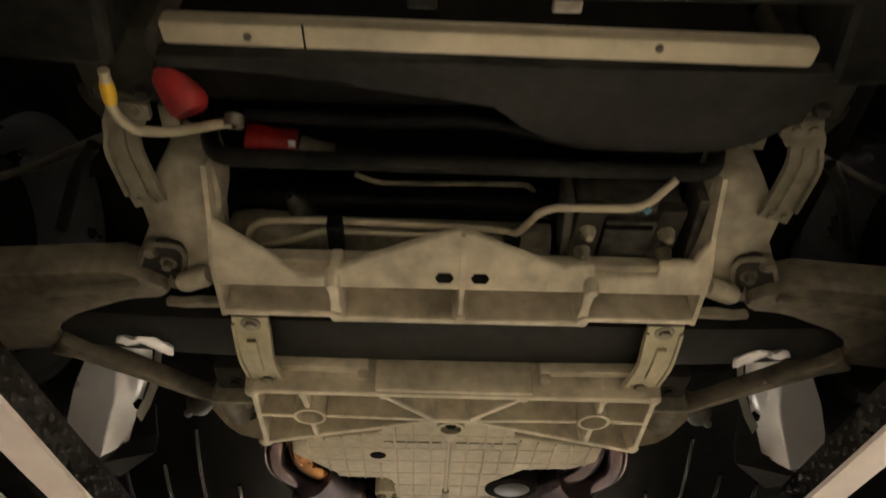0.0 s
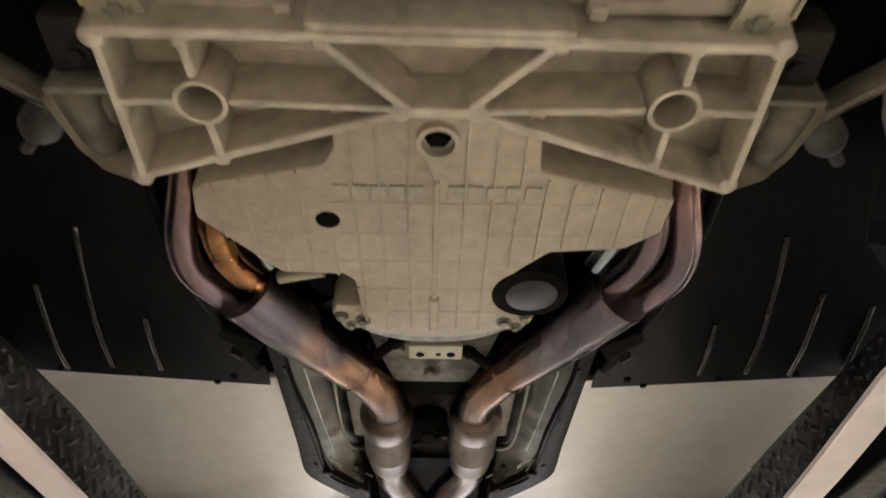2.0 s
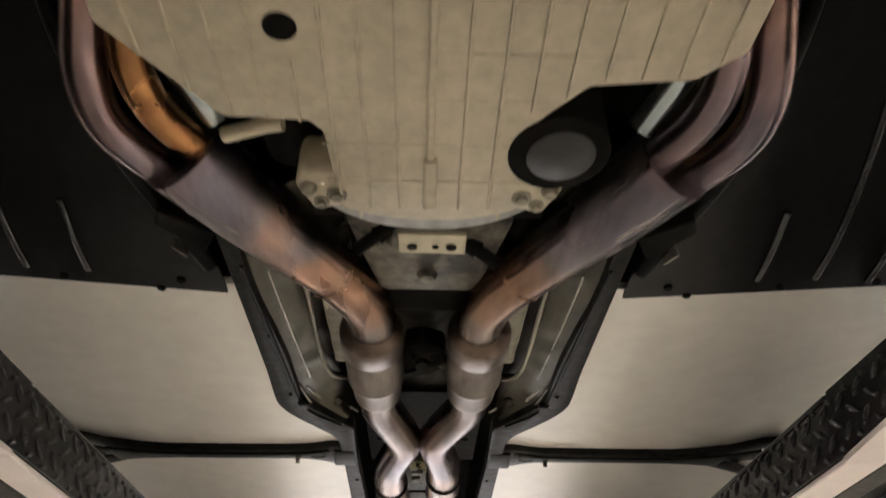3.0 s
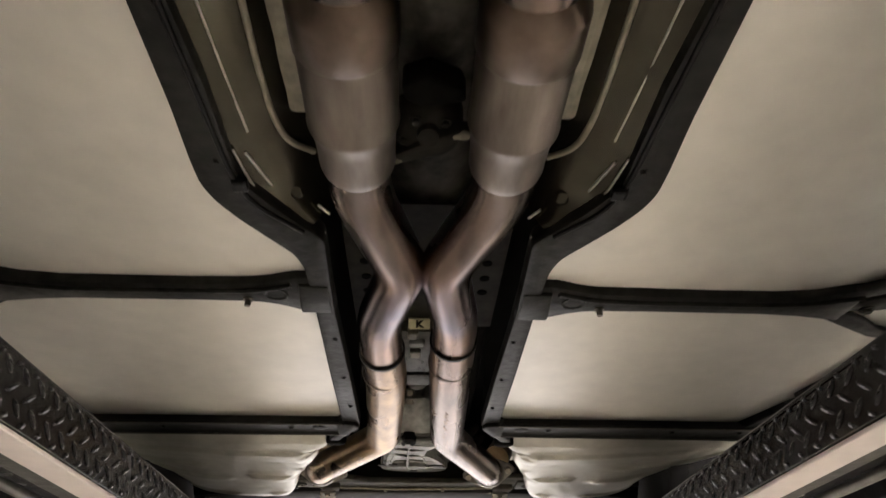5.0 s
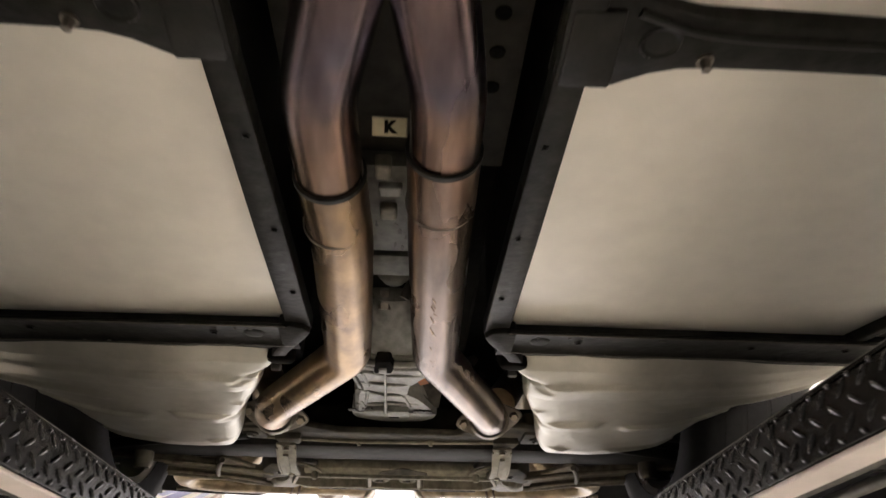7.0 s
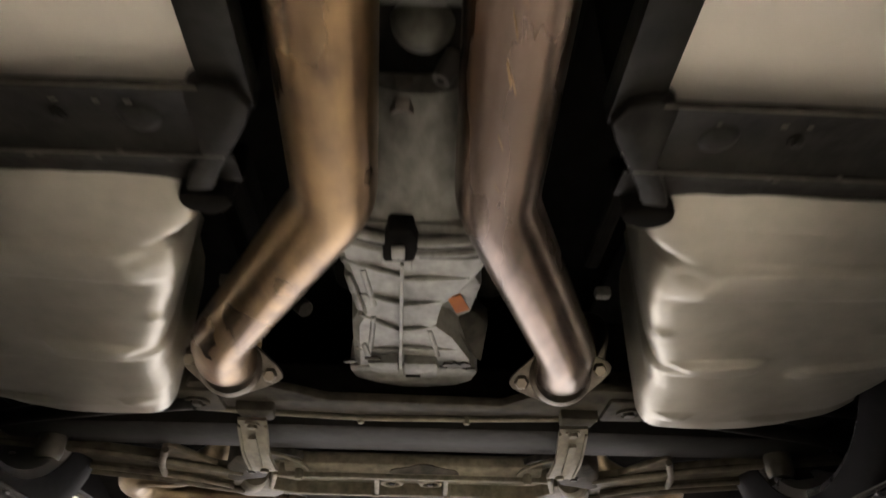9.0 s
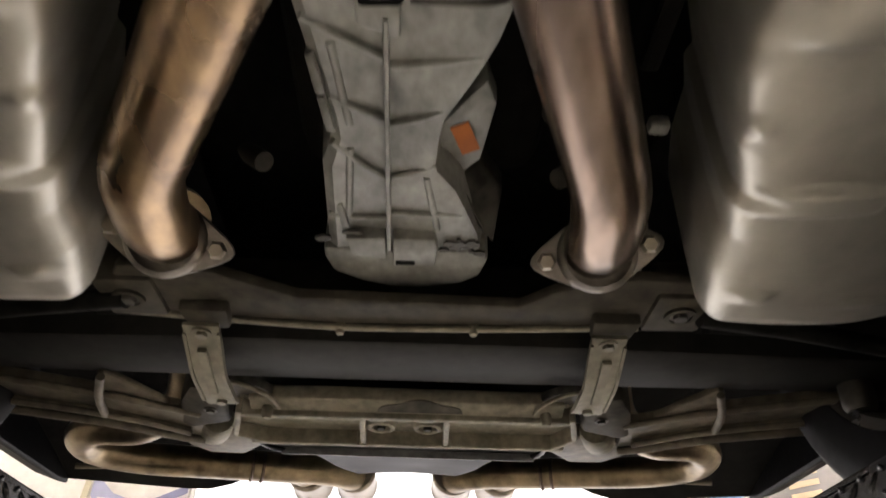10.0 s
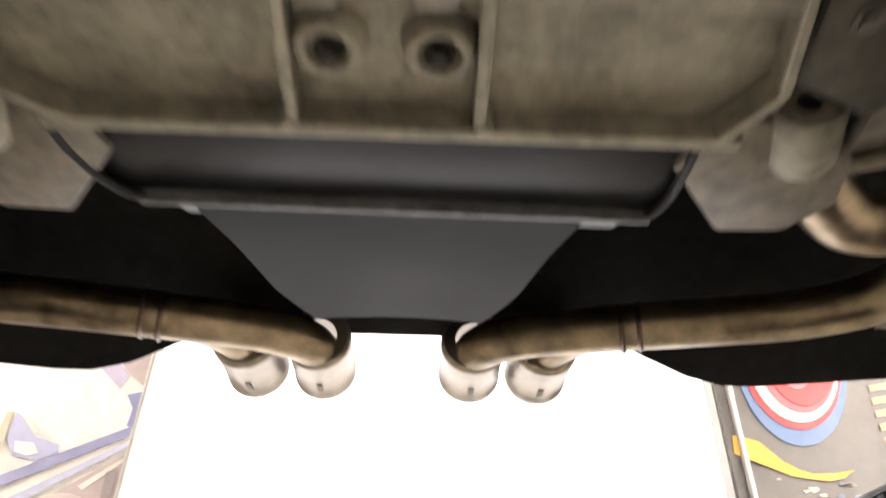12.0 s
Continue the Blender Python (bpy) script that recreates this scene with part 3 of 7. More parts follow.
def tunnel():
    # roof sheet near black, the shade above the pipes put into its colour
    bm = box((0, 2.35, 0.235), (0.46, 1.75, 0.02))
    part("tunnel_roof", bm, M_VOID, car, "tunnel roof, near black for the shade above the exhaust")
    for s in (-1, 1):
        # bronze heat shields with beads
        rows = []
        for i in range(46):
            y = 1.52 + i * 0.0136
            o = float(np.interp(y, [1.5, 1.7, 1.87, 1.99, 2.02, 2.041, 2.067, 2.102, 2.135], [0.228, 0.221, 0.213, 0.207, 0.206, 0.203, 0.195, 0.170, 0.137]))
            row = []
            for j in range(17):
                t = j / 16
                x = o + (0.105 - o) * t
                dent = 0.0026 * noise.noise((x * 34 * s, y * 22, 1.7)) + 0.0008 * noise.noise((x * 90 * s, y * 70, 4.1))
                row.append((s * x, y, 0.030 + 0.075 * (t ** 1.3) + dent * min(1, 6 * t)))
            rows.append(row)
        sh = part("tunnel_heat_shield", sheet(rows, 0.002), M_BRONZE, car, "shiny olive bronze heat shield beside the exhaust", 50)
        part("bead", tube(mirror([(0.165, 1.70, 0.054), (0.1665, 1.905, 0.055), (0.1645, 1.965, 0.055), (0.156, 2.010, 0.056), (0.132, 2.044, 0.070)], s), 0.0036, 0.03, 8), M_STRAPR, sh, "tan pressed bead", 60)
        # strokes and edge line in paler metal paint the shield's highlights
        part("bead", tube(mirror([(0.1955, 2.004, 0.034), (0.179, 2.071, 0.040)], s), 0.0020, 0.02, 8), M_SHIELD, sh, "pressed bead in paler metal standing for its highlight", 60)
        part("bead", tube(mirror([(0.133, 2.114, 0.045), (0.121, 2.129, 0.043)], s), 0.0018, 0.02, 8), M_SHIELD, sh, "pressed bead in paler metal standing for its highlight", 60)
        part("bead", tube(mirror([(0.203, 1.66, 0.036), (0.199, 1.78, 0.037), (0.193, 1.90, 0.038), (0.188, 1.975, 0.038)], s), 0.0014, 0.03, 6), M_SHIELD, sh, "thin edge line in paler metal standing for its highlight", 60)
        part("bead", tube(mirror([(0.150, 1.64, 0.060), (0.146, 1.72, 0.064), (0.146, 1.80, 0.066)], s), 0.0022, 0.03, 6), M_STRAPR, sh, "", 60)
        # rolled edge, sheen put into paler metal, and a pressed dimple at the narrow end
        part("rolled_edge", tube(mirror([(0.205, 1.992, 0.0275), (0.1965, 2.055, 0.0275), (0.180, 2.106, 0.029), (0.157, 2.136, 0.031), (0.128, 2.158, 0.034)], s), 0.0016, 0.03, 8), M_SHIELD, sh, "rolled edge in paler metal standing for its sheen", 60)
        part("dimple", lathe([(0, -0.006), (0.005, -0.0055), (0.009, -0.003), (0.013, 0.004)], axis((s * 0.156, 2.095, 0.047), (s * 0.2, -0.3, 1)), 18), M_BRONZE, sh, "", 60)
        # inner dimpled pad behind the bead
        bm = box((s * 0.128, 1.86, 0.075), (0.05, 0.24, 0.02), 0.01)
        part("inner_pad", bm, M_CASTR, sh, "dusty tan pad")
        # loom clip
        bm = box((s * 0.205, 2.035, 0.016), (0.018, 0.02, 0.012), 0.004)
        part("clip", bm, M_BLACK, sh)
    # perforated closing plate
    bm = box((0, 2.42, 0.125), (0.25, 0.40, 0.004))
    pl = part("tunnel_plate", bm, M_BEAM, car, "dark perforated tunnel closing plate")
    for s in (-1, 1):
        for y in (2.28, 2.33, 2.38, 2.43, 2.48):
            # black discs paint the shade in the punched holes
            part("hole", lathe([(0, -0.001), (0.008, -0.001), (0.009, 0.004)], Matrix.Translation((s * 0.097, y, 0.122)), 14), M_VOID, pl, "near-black disc drawn as a punched hole's shade")
    cp = part("rubber_coupling", lathe([(0, -0.026), (0.012, -0.026), (0.014, -0.016), (0.030, -0.014), (0.040, -0.004), (0.042, 0.03), (0, 0.03)], axis((-0.004, 2.045, 0.112), (0, 0.35, 1)), 28), M_BEAM, car, "dark rubber shaft coupling between the pipes", 45)
    for a in range(5):
        q = Matrix.Translation((-0.004, 2.045, 0.112)) @ Vector((0.029 * math.cos(a * 1.257 + 0.4), 0.029 * math.sin(a * 1.257 + 0.4), -0.012))
        bolt(cp, q, 0.0045, 0.006, M_BEAM)
    for q, w in (((-0.036, 2.084, 0.096), (-0.9, 0.2, -0.3)), ((0.026, 2.037, 0.094), (0.9, -0.3, -0.3))):
        part("stud", lathe([(0, 0), (0.006, 0), (0.006, 0.014), (0.004, 0.018), (0.004, 0.026), (0, 0.027)], axis(q, w), 10), M_CASTR, cp, "dull tan stud", 50)
    part("coupling_lug", slab([(-0.046, 2.074, 0.090), (-0.020, 2.052, 0.084), (0.030, 2.024, 0.088), (0.044, 2.036, 0.094), (0.004, 2.070, 0.088), (-0.036, 2.092, 0.092)], 0.02, None, 0.004), M_BEAM, cp, "", 45)
    part("rubber_lug", prism([(-0.034, 1.955), (-0.005, 1.940), (0.030, 1.958), (0.036, 1.975), (-0.008, 1.985), (-0.030, 1.975)], 0.085, 0.12, 0.005), M_VOID, cp, "torn black rubber lug", 40)
    # torque tube along the tunnel
    part("torque_tube", lathe([(0, 1.75), (0.07, 1.75), (0.07, 2.60), (0, 2.60)], axis((0, 0, 0.205), (0, 1, 0)), 28), M_OILSHADE, car, "grey torque tube behind the pipes", 40)
    # cast covers between the straight pipes
    M_OLIVE = material("dusty_tube_casting", (0.105, 0.105, 0.085), 0.55, 0.2, 60, 0.45, (0.165, 0.163, 0.132), 0.4, 18, span=0.3)
    part("tube_cover", box((-0.010, 2.700, 0.112), (0.100, 0.205, 0.024), 0.003), M_OLIVE, pl, "grey-green dusty cast cover", 35)
    part("tube_cover", box((-0.010, 2.840, 0.108), (0.100, 0.062, 0.024), 0.003), M_OLIVE, pl, "grey-green dusty cast cover", 35)
    # near-black sheet painted in as the shade between the covers
    part("cover_gap", box((-0.010, 2.93, 0.128), (0.12, 0.12, 0.01)), M_VOID, pl, "near-black sheet standing for the shaded gap")
    part("cover_dome", lathe([(0, -0.014), (0.010, -0.013), (0.020, -0.008), (0.027, 0.004), (0.029, 0.02)], axis((-0.010, 2.906, 0.118), (0, 0.35, 1)), 24), M_OLIVE, pl, "pale worn cast dome", 60)
    part("cover_bolt", lathe([(0.006, -0.012), (0.0105, -0.012), (0.0125, -0.008), (0.0125, 0.02), (0.006, 0.02)], axis((-0.026, 2.978, 0.102), (0, -0.4, 1)), 6, None, True), M_STEEL, pl, "bright hexagonal nut", 30)
    part("cover_bolt", lathe([(0.004, -0.008), (0.0085, -0.008), (0.0095, 0.0), (0.0095, 0.02), (0.004, 0.02)], axis((0.010, 2.944, 0.102), (0.5, -0.3, 1)), 12, None, True), M_BOLT, pl, "small round stud", 40)
    rng = random.Random(41)
    for _ in range(9):
        x, y = rng.uniform(-0.045, 0.025), rng.uniform(2.66, 2.80)
        part("oil_mark", slab([(x + 0.0025 * rng.uniform(0.5, 1.4) * math.cos(a), y + 0.006 * rng.uniform(0.5, 1.5) * math.sin(a), 0.0993) for a in (k * math.pi / 4 for k in range(8))], 0.002), M_OILSHADE, pl)
    # letter tag and bits between the pipes
    bm = box((-0.009, 2.480, 0.062), (0.036, 0.004, 0.020), 0.001, None, Euler((radians(55), 0, 0)).to_matrix().to_4x4())
    tag = part("letter_tag", bm, M_STRAP, car, "tan metal tag stamped with a black K")
    cu = bpy.data.curves.new("letter", "FONT")
    cu.body, cu.size, cu.align_x, cu.align_y, cu.extrude, cu.offset = "K", 0.0165, "CENTER", "CENTER", 0.0006, 0.0012
    tmp = bpy.data.objects.new("tmp", cu)
    scene.collection.objects.link(tmp)
    me = bpy.data.meshes.new_from_object(tmp.evaluated_get(bpy.context.evaluated_depsgraph_get()))
    bpy.data.objects.remove(tmp)
    me.materials.clear(); me.materials.append(M_VOID)
    k = new("letter", me)
    k.parent = tag
    k.matrix_local = Matrix.Translation((-0.009, 2.480, 0.062)) @ Euler((radians(55), 0, 0)).to_matrix().to_4x4() @ pose(0, -0.0026, 0, 90, 0, 0)
    for i, (x, y, sx, sy) in enumerate(((-0.02, 2.60, 0.02, 0.03), (-0.012, 2.64, 0.03, 0.02), (-0.015, 2.69, 0.022, 0.03))):
        part("bracket", box((x, y, 0.10), (sx, sy, 0.02), 0.004), M_GEAR if i % 2 else M_CASTR, pl, "small cast bracket")


def engine_pan():
    L = [(-0.102, 1.085), (-0.104, 1.147), (-0.116, 1.170), (-0.244, 1.200), (-0.258, 1.21), (-0.264, 1.254), (-0.184, 1.352), (-0.110, 1.354), (-0.098, 1.368), (-0.094, 1.44), (-0.106, 1.45)]
    R = [(0.108, 1.45), (0.106, 1.37), (0.100, 1.345), (0.134, 1.308), (0.22, 1.299), (0.255, 1.269), (0.256, 1.215), (0.107, 1.180), (0.103, 1.140), (0.102, 1.085)]
    arc = [(0.107 * math.cos(a), 1.45 + 0.045 * math.sin(a)) for a in (math.pi * (1 - i / 10) for i in range(1, 10))]
    pan = part("oil_pan", prism(L + arc + R, -0.008, 0.16, 0.006), M_PAN, car, "dusty cast aluminium engine oil pan with fine cooling ribs", 35)
    # lengthwise cooling ribs
    def span(x):
        lo, hi = 1.10, 1.47
        if x < -0.11: lo, hi = 1.172 + (-x - 0.116) * 0.24, np.interp(-x, [0.11, 0.184, 0.262], [1.352, 1.345, 1.25])
        if x > 0.108: lo, hi = 1.185 + (x - 0.107) * 0.2, np.interp(x, [0.1, 0.134, 0.22, 0.255], [1.335, 1.30, 1.292, 1.262])
        return lo, hi
    xs = [-0.235, -0.205, -0.175, -0.145, -0.116, -0.088, -0.060, -0.030, 0.0, 0.030, 0.060, 0.088, 0.116, 0.145, 0.175, 0.205, 0.235]
    for x in xs:
        lo, hi = span(x)
        lo = 1.19 if x == 0 else 1.285 if x == -0.116 else lo
        hi = 1.335 if x == 0.088 else hi
        w = 0.007 if abs(x) < 0.001 else 0.0032
        part("rib", wedge((x, lo), (x, float(hi)), w, -0.0105 if w < 0.005 else -0.013, -0.006), M_PAN, pan)
    for y in (1.175, 1.225, 1.275, 1.325, 1.38, 1.43):
        a = -0.10 if y > 1.35 or y < 1.18 else -0.245 + max(0, y - 1.25) * 0.75
        b = 0.10 if y > 1.30 or y < 1.19 else 0.24
        part("rib", wedge((a, y), (b, y), 0.0022, -0.0088, -0.006), M_PAN, pan)
    # long centre fin at the back
    part("rib", wedge((0.0, 1.395), (0.0, 1.465), 0.013, -0.017, -0.006), M_PAN, pan)
    # cast lettering that cannot be read
    for x0, x1 in ((-0.110, -0.012), (0.010, 0.112)):
        n = 5
        w = (x1 - x0) / n
        for i in range(n):
            part("marking", box((x0 + w * (i + 0.5), 1.206, -0.0095), (w * 0.86, 0.019, 0.003), 0.001), M_MARK, pan, "darker cast marking bar")
    # round pocket, a black disc painted for its shade, and drain plug
    part("pocket", lathe([(0, -0.0088), (0.011, -0.0088), (0.0125, -0.0088), (0.0138, -0.0078)], Matrix.Translation((-0.119, 1.253, 0)), 24), M_VOID, pan, "near-black disc standing for a shaded round pocket")
    bm = ring((0, 1.131, 0), 0.0215, 0.0165, -0.018, 0.0)
    part("drain_boss", bm, M_PAN, pan, "", 40)
    part("drain_plug", lathe([(0, -0.014), (0.008, -0.014), (0.0085, -0.009), (0.0135, -0.009), (0.0135, 0)], Matrix.Translation((0, 1.131, 0)), 6), M_VOID, pan, "dark hexagonal drain plug")
    part("boss_rib", prism([(-0.012, 1.149), (0.012, 1.149), (0.003, 1.182), (-0.003, 1.182)], -0.017, -0.005, 0.002), M_PAN, pan)
    # rear flange ears with bolts
    for s in (-1, 1):
        part("ear", prism(mirror([(0.085, 1.425), (0.128, 1.425), (0.135, 1.445), (0.118, 1.485), (0.085, 1.475)], s), -0.004, 0.05, 0.006), M_PAN, pan, "", 35)
        bolt(pan, (s * 0.093, 1.452, -0.008), 0.0065, 0.006, M_CASTR)
        bolt(pan, (s * 0.110, 1.468, -0.004), 0.005, 0.007, M_CASTR)
        part("ear_lug", lathe([(0, -0.010), (0.006, -0.009), (0.009, -0.004), (0.011, 0.012)], Matrix.Translation((s * 0.121, 1.446, -0.002)), 12), M_CASTR, pan, "", 50)
        bm = tube([(s * 0.068, 1.455, -0.004), (s * 0.073, 1.50, 0.004)], 0.004, 0.01, 8)
        part("web", bm, M_PAN, pan)
    # bell housing lip below the flywheel
    arc = [(0.122 * math.cos(a), 1.44 + 0.082 * math.sin(a)) for a in (math.pi * (1 - i / 16) for i in range(17))]
    part("bell_housing", prism(arc, 0.0, 0.14, 0.006), M_GEAR, car, "grey cast bell housing rim behind the oil pan", 35)
    bm = prism([(-0.034, 1.525), (0.042, 1.526), (0.042, 1.562), (-0.034, 1.560)], -0.002, 0.004, 0.0015)
    plate = part("inspection_plate", bm, M_STRAP, car, "pale tan plate with two slots")
    for x in (-0.018, 0.008, 0.026):
        # black discs paint the shade in the plate's slots
        part("slot", lathe([(0, -0.003), (0.006 if x > 0.02 or x < 0 else 0.003, -0.003), (0.0065, 0.0)], Matrix.Translation((x, 1.548, 0)), 12), M_VOID, plate, "near-black patch drawn as a slot's shade")
    bm = prism([(-0.098, 1.545), (0.102, 1.545), (0.086, 1.62), (0.066, 1.70), (-0.062, 1.70), (-0.082, 1.62)], 0.032, 0.16, 0.012)
    # near-black box added as the shade of the gap
    part("flywheel_gap", box((0, 1.500, 0.045), (0.26, 0.08, 0.02)), M_VOID, car, "near-black box standing for the shaded gap below the flywheel")
    clutch = part("clutch_cover", bm, M_CLUTCH, car, "mottled grey clutch cover between the pipes", 30)
    for x, y, r in ((-0.052, 1.585, 0.011), (0.062, 1.600, 0.009), (0.000, 1.655, 0.013)):
        part("cover_lug", lathe([(0, -0.008), (r * 0.7, -0.0075), (r, -0.002), (r * 1.2, 0.012)], Matrix.Translation((x, y, 0.031)), 14), M_CLUTCH, clutch, "", 50)
    bm = prism([(-0.09, 1.72), (0.09, 1.72), (0.07, 1.80), (-0.07, 1.80)], 0.06, 0.18, 0.01)
    part("lower_tube_end", bm, M_VOID, clutch)
    # oil filter
    bm = lathe([(0, 0.002), (0.030, 0.002), (0.035, 0.005), (0.038, 0.012), (0.038, 0.11), (0, 0.11)], Matrix.Translation((0.122, 1.389, -0.014)), 28)
    part("oil_filter", bm, M_FILTER, car, "grey domed oil filter can", 40)
    # black disc over the pan paints the shade round the filter
    part("filter_pocket", lathe([(0, -0.0105), (0.045, -0.0105), (0.048, -0.009), (0.048, 0.06), (0, 0.06)], Matrix.Translation((0.120, 1.388, 0)), 32), M_VOID, car, "near-black disc standing for the shaded pocket round the filter", 40)
    # engine block above, coloured near black for the shade there
    part("engine_block", box((0, 1.20, 0.27), (0.52, 0.62, 0.24), 0.03), M_VOID, car, "engine block, near black for the shade above the pan")
    # starter, sensor and small fittings
    part("starter", lathe([(0, 0), (0.032, 0), (0.032, 0.13), (0.026, 0.14), (0, 0.14)], axis((-0.155, 1.33, 0.07), (0.1, 1, 0)), 20), M_VOID, car, "black starter motor", 40)
    part("fitting", tube([(-0.20, 1.405, 0.025), (-0.155, 1.385, 0.02), (-0.14, 1.382, 0.02)], 0.008, 0.01, 10), M_LINE, car, "small tan fitting beside the pan", 40)
    for s, y in ((-1, 1.575), (1, 1.60)):
        part("oxygen_sensor", lathe([(0, 0), (0.008, 0), (0.008, 0.03), (0.011, 0.03), (0.011, 0.045), (0.007, 0.05), (0.006, 0.08), (0, 0.08)], axis((s * 0.085, y, 0.010), (-s * 0.8, -0.3, 0.5)), 8), M_VOID, car, "small dark oxygen sensor in the pipe", 40)


def exhaust():
    """Stainless headers, crossover pipes and rear flanges."""
    for s in (-1, 1):
        dx = -0.012
        prim = [
            ([(0.296, 1.05, 0.24), (0.288, 1.18, 0.145), (0.297, 1.27, 0.074), (0.318, 1.345, 0.040), (0.318, 1.40, 0.032), (0.288, 1.452, 0.032), (0.245, 1.495, 0.032)], 0.0205),
            ([(0.258, 1.05, 0.22), (0.256, 1.18, 0.12), (0.263, 1.27, 0.062), (0.273, 1.335, 0.040), (0.264, 1.385, 0.034), (0.236, 1.428, 0.032), (0.210, 1.46, 0.032)], 0.0185),
            ([(0.240, 1.10, 0.22), (0.240, 1.22, 0.120), (0.249, 1.30, 0.086), (0.246, 1.355, 0.074), (0.216, 1.415, 0.058)], 0.0170),
            ([(0.262, 1.10, 0.24), (0.272, 1.24, 0.130), (0.288, 1.32, 0.088), (0.288, 1.38, 0.072), (0.252, 1.44, 0.058)], 0.0195),
        ]
        col = part("collector", tube(mirror([(0.253, 1.440, 0.034), (0.205, 1.520, 0.032), (0.128, 1.640, 0.030)], s), 0.04, 0.06, 24, None, [0.047, 0.044, 0.035]), M_PIPE, car, "heat-tinted violet and copper header collector", 50)
        # third tube: pale blue puts its cyan-white glints into the colour
        for q, (pts, r) in enumerate(prim):
            part("header_tube", tube(mirror(pts, s), r, 0.07, 18, None, None, True, 8), M_HOT if (q == 1 and s < 0) else M_BLUEGLINT if q == 2 else M_GOLD if q == 3 else M_PIPE, col, "heat-blued header tube with orange tint" if q == 1 else "heat-tinted steel header tube", 50)
        w0 = Vector((s * 0.253, 1.440, 0.036)); w1 = Vector((s * 0.205, 1.520, 0.034))
        part("weld", tube([w0 + (w1 - w0) * 0.05 + Vector((0, 0, -0.0465)), w0 + (w1 - w0) * 0.45 + Vector((s * 0.003, 0, -0.0455)), w0 + (w1 - w0) * 0.95 + Vector((-s * 0.004, 0, -0.0445))], 0.0022, 0.01, 8), M_STEEL, col, "pale weld seam", 60)
        mid = part("front_pipe", tube(mirror([(0.143, 1.618, 0.031), (0.104, 1.676, 0.030), (0.076, 1.735, 0.030), (0.077, 1.84, 0.030)], s), 0.0345, 0.06, 24), M_PIPE, car, "copper-tinted stainless front pipe", 50)
        part("weld", lathe([(0.0345, -0.003), (0.0375, 0), (0.0345, 0.003)], axis((s * 0.120, 1.652, 0.031), (-s * 0.55, 0.82, 0)), 24), M_PIPE, mid, "", 60)
        cat = part("catalyst_can", lathe([(0.034, 0), (0.043, 0.006), (0.0445, 0.012), (0.0445, 0.138), (0.0455, 0.140), (0.0455, 0.144), (0.0430, 0.150), (0.0408, 0.166), (0.0398, 0.196), (0.0400, 0.206), (0.0385, 0.214), (0.0350, 0.222)], axis((s * 0.078, 1.795, 0.030), (0, 1, 0)), 32), M_SCUFF, car, "scuffed stainless can with a darker collar", 28)
        part("collar", lathe([(0.0340, -0.016), (0.0385, -0.011), (0.0455, -0.002), (0.0465, 0.003), (0.0465, 0.046), (0.0445, 0.050)], axis((s * 0.078, 1.795, 0.030), (0, 1, 0)), 32), M_COLLAR, cat, "brown heat-stained collar", 40)
        x = part("crossover_pipe", tube([(s * 0.079, 1.95, 0.030), (s * 0.079, 2.065, 0.030), (s * 0.031 + dx * 0.5, 2.225, 0.032), (s * 0.031 + dx * 0.5, 2.262, 0.032), (s * 0.060 + dx, 2.405, 0.032), (s * 0.058 + dx, 2.56, 0.032)], 0.035, 0.035, 24), M_PIPE, car, "stainless crossover pipe with rainbow heat tint", 50)
        ly = 2.502 if s < 0 else 2.455
        part("clamp_band", lathe([(0.0355, -0.004), (0.039, -0.003), (0.039, 0.003), (0.0355, 0.004)], axis((s * 0.059 + dx, ly + 0.02, 0.032), (0, 1, 0)), 28), M_RAIL, x, "dark band at the slip joint", 50)
        if s > 0:
            pts = [(0.047, 2.477, 0.032), (0.050, 2.65, 0.031), (0.0605, 3.025, 0.030), (0.184, 3.345, 0.033), (0.199, 3.43, 0.045), (0.203, 3.495, 0.072)]
        else:
            pts = [(-0.071, 2.524, 0.032), (-0.067, 2.65, 0.031), (-0.084, 3.030, 0.030), (-0.257, 3.340, 0.033), (-0.275, 3.43, 0.045), (-0.279, 3.495, 0.072)]
        r = part("rear_pipe", tube(pts, 0.0380, 0.026, 32, None, None, True, 7), M_REAR if s > 0 else M_GOLD, car, "brushed stainless rear pipe with brown streaks", 50)
        part("weld", lathe([(0.0376, -0.002), (0.0392, 0), (0.0376, 0.002)], axis(pts[0][:1] + (2.615 if s < 0 else 2.567,) + (0.031,), (0, 1, 0)), 24), M_STEEL, r, "pale weld ring", 60)
        if s > 0:
            rng = random.Random(11)
            for y in (2.735, 2.752, 2.760, 2.781, 2.792, 2.83, 2.842, 2.90, 2.955):
                x = float(np.interp(y, [2.65, 3.03], [0.050, 0.0605])) + rng.uniform(-0.003, 0.003) - 0.004
                part("scratch", wedge((x - 0.002, y), (x + 0.003, y + rng.uniform(0.005, 0.022)), rng.uniform(0.0008, 0.0016), -0.0078, -0.0055), M_GOLD, r)
        # two-bolt flange
        fx, fy, fz = pts[-1][0], 3.483, 0.058
        d = Vector((s * 0.10, 0.80, 0.55)).normalized()
        prof = []
        for i in range(28):
            a = 2 * math.pi * i / 28
            prof.append(((0.050 + 0.026 * abs(math.cos(a)) ** 3) * math.cos(a), 0.045 * math.sin(a) * (1 - 0.25 * abs(math.cos(a)) ** 2)))
        bm = prism(prof, -0.005, 0.005, 0.0015)
        X = Vector((1, 0, 0)); X = (X - d * X.dot(d)).normalized(); Yv = d.cross(X)
        Rm = Matrix((X, Yv, d)).transposed().to_4x4()
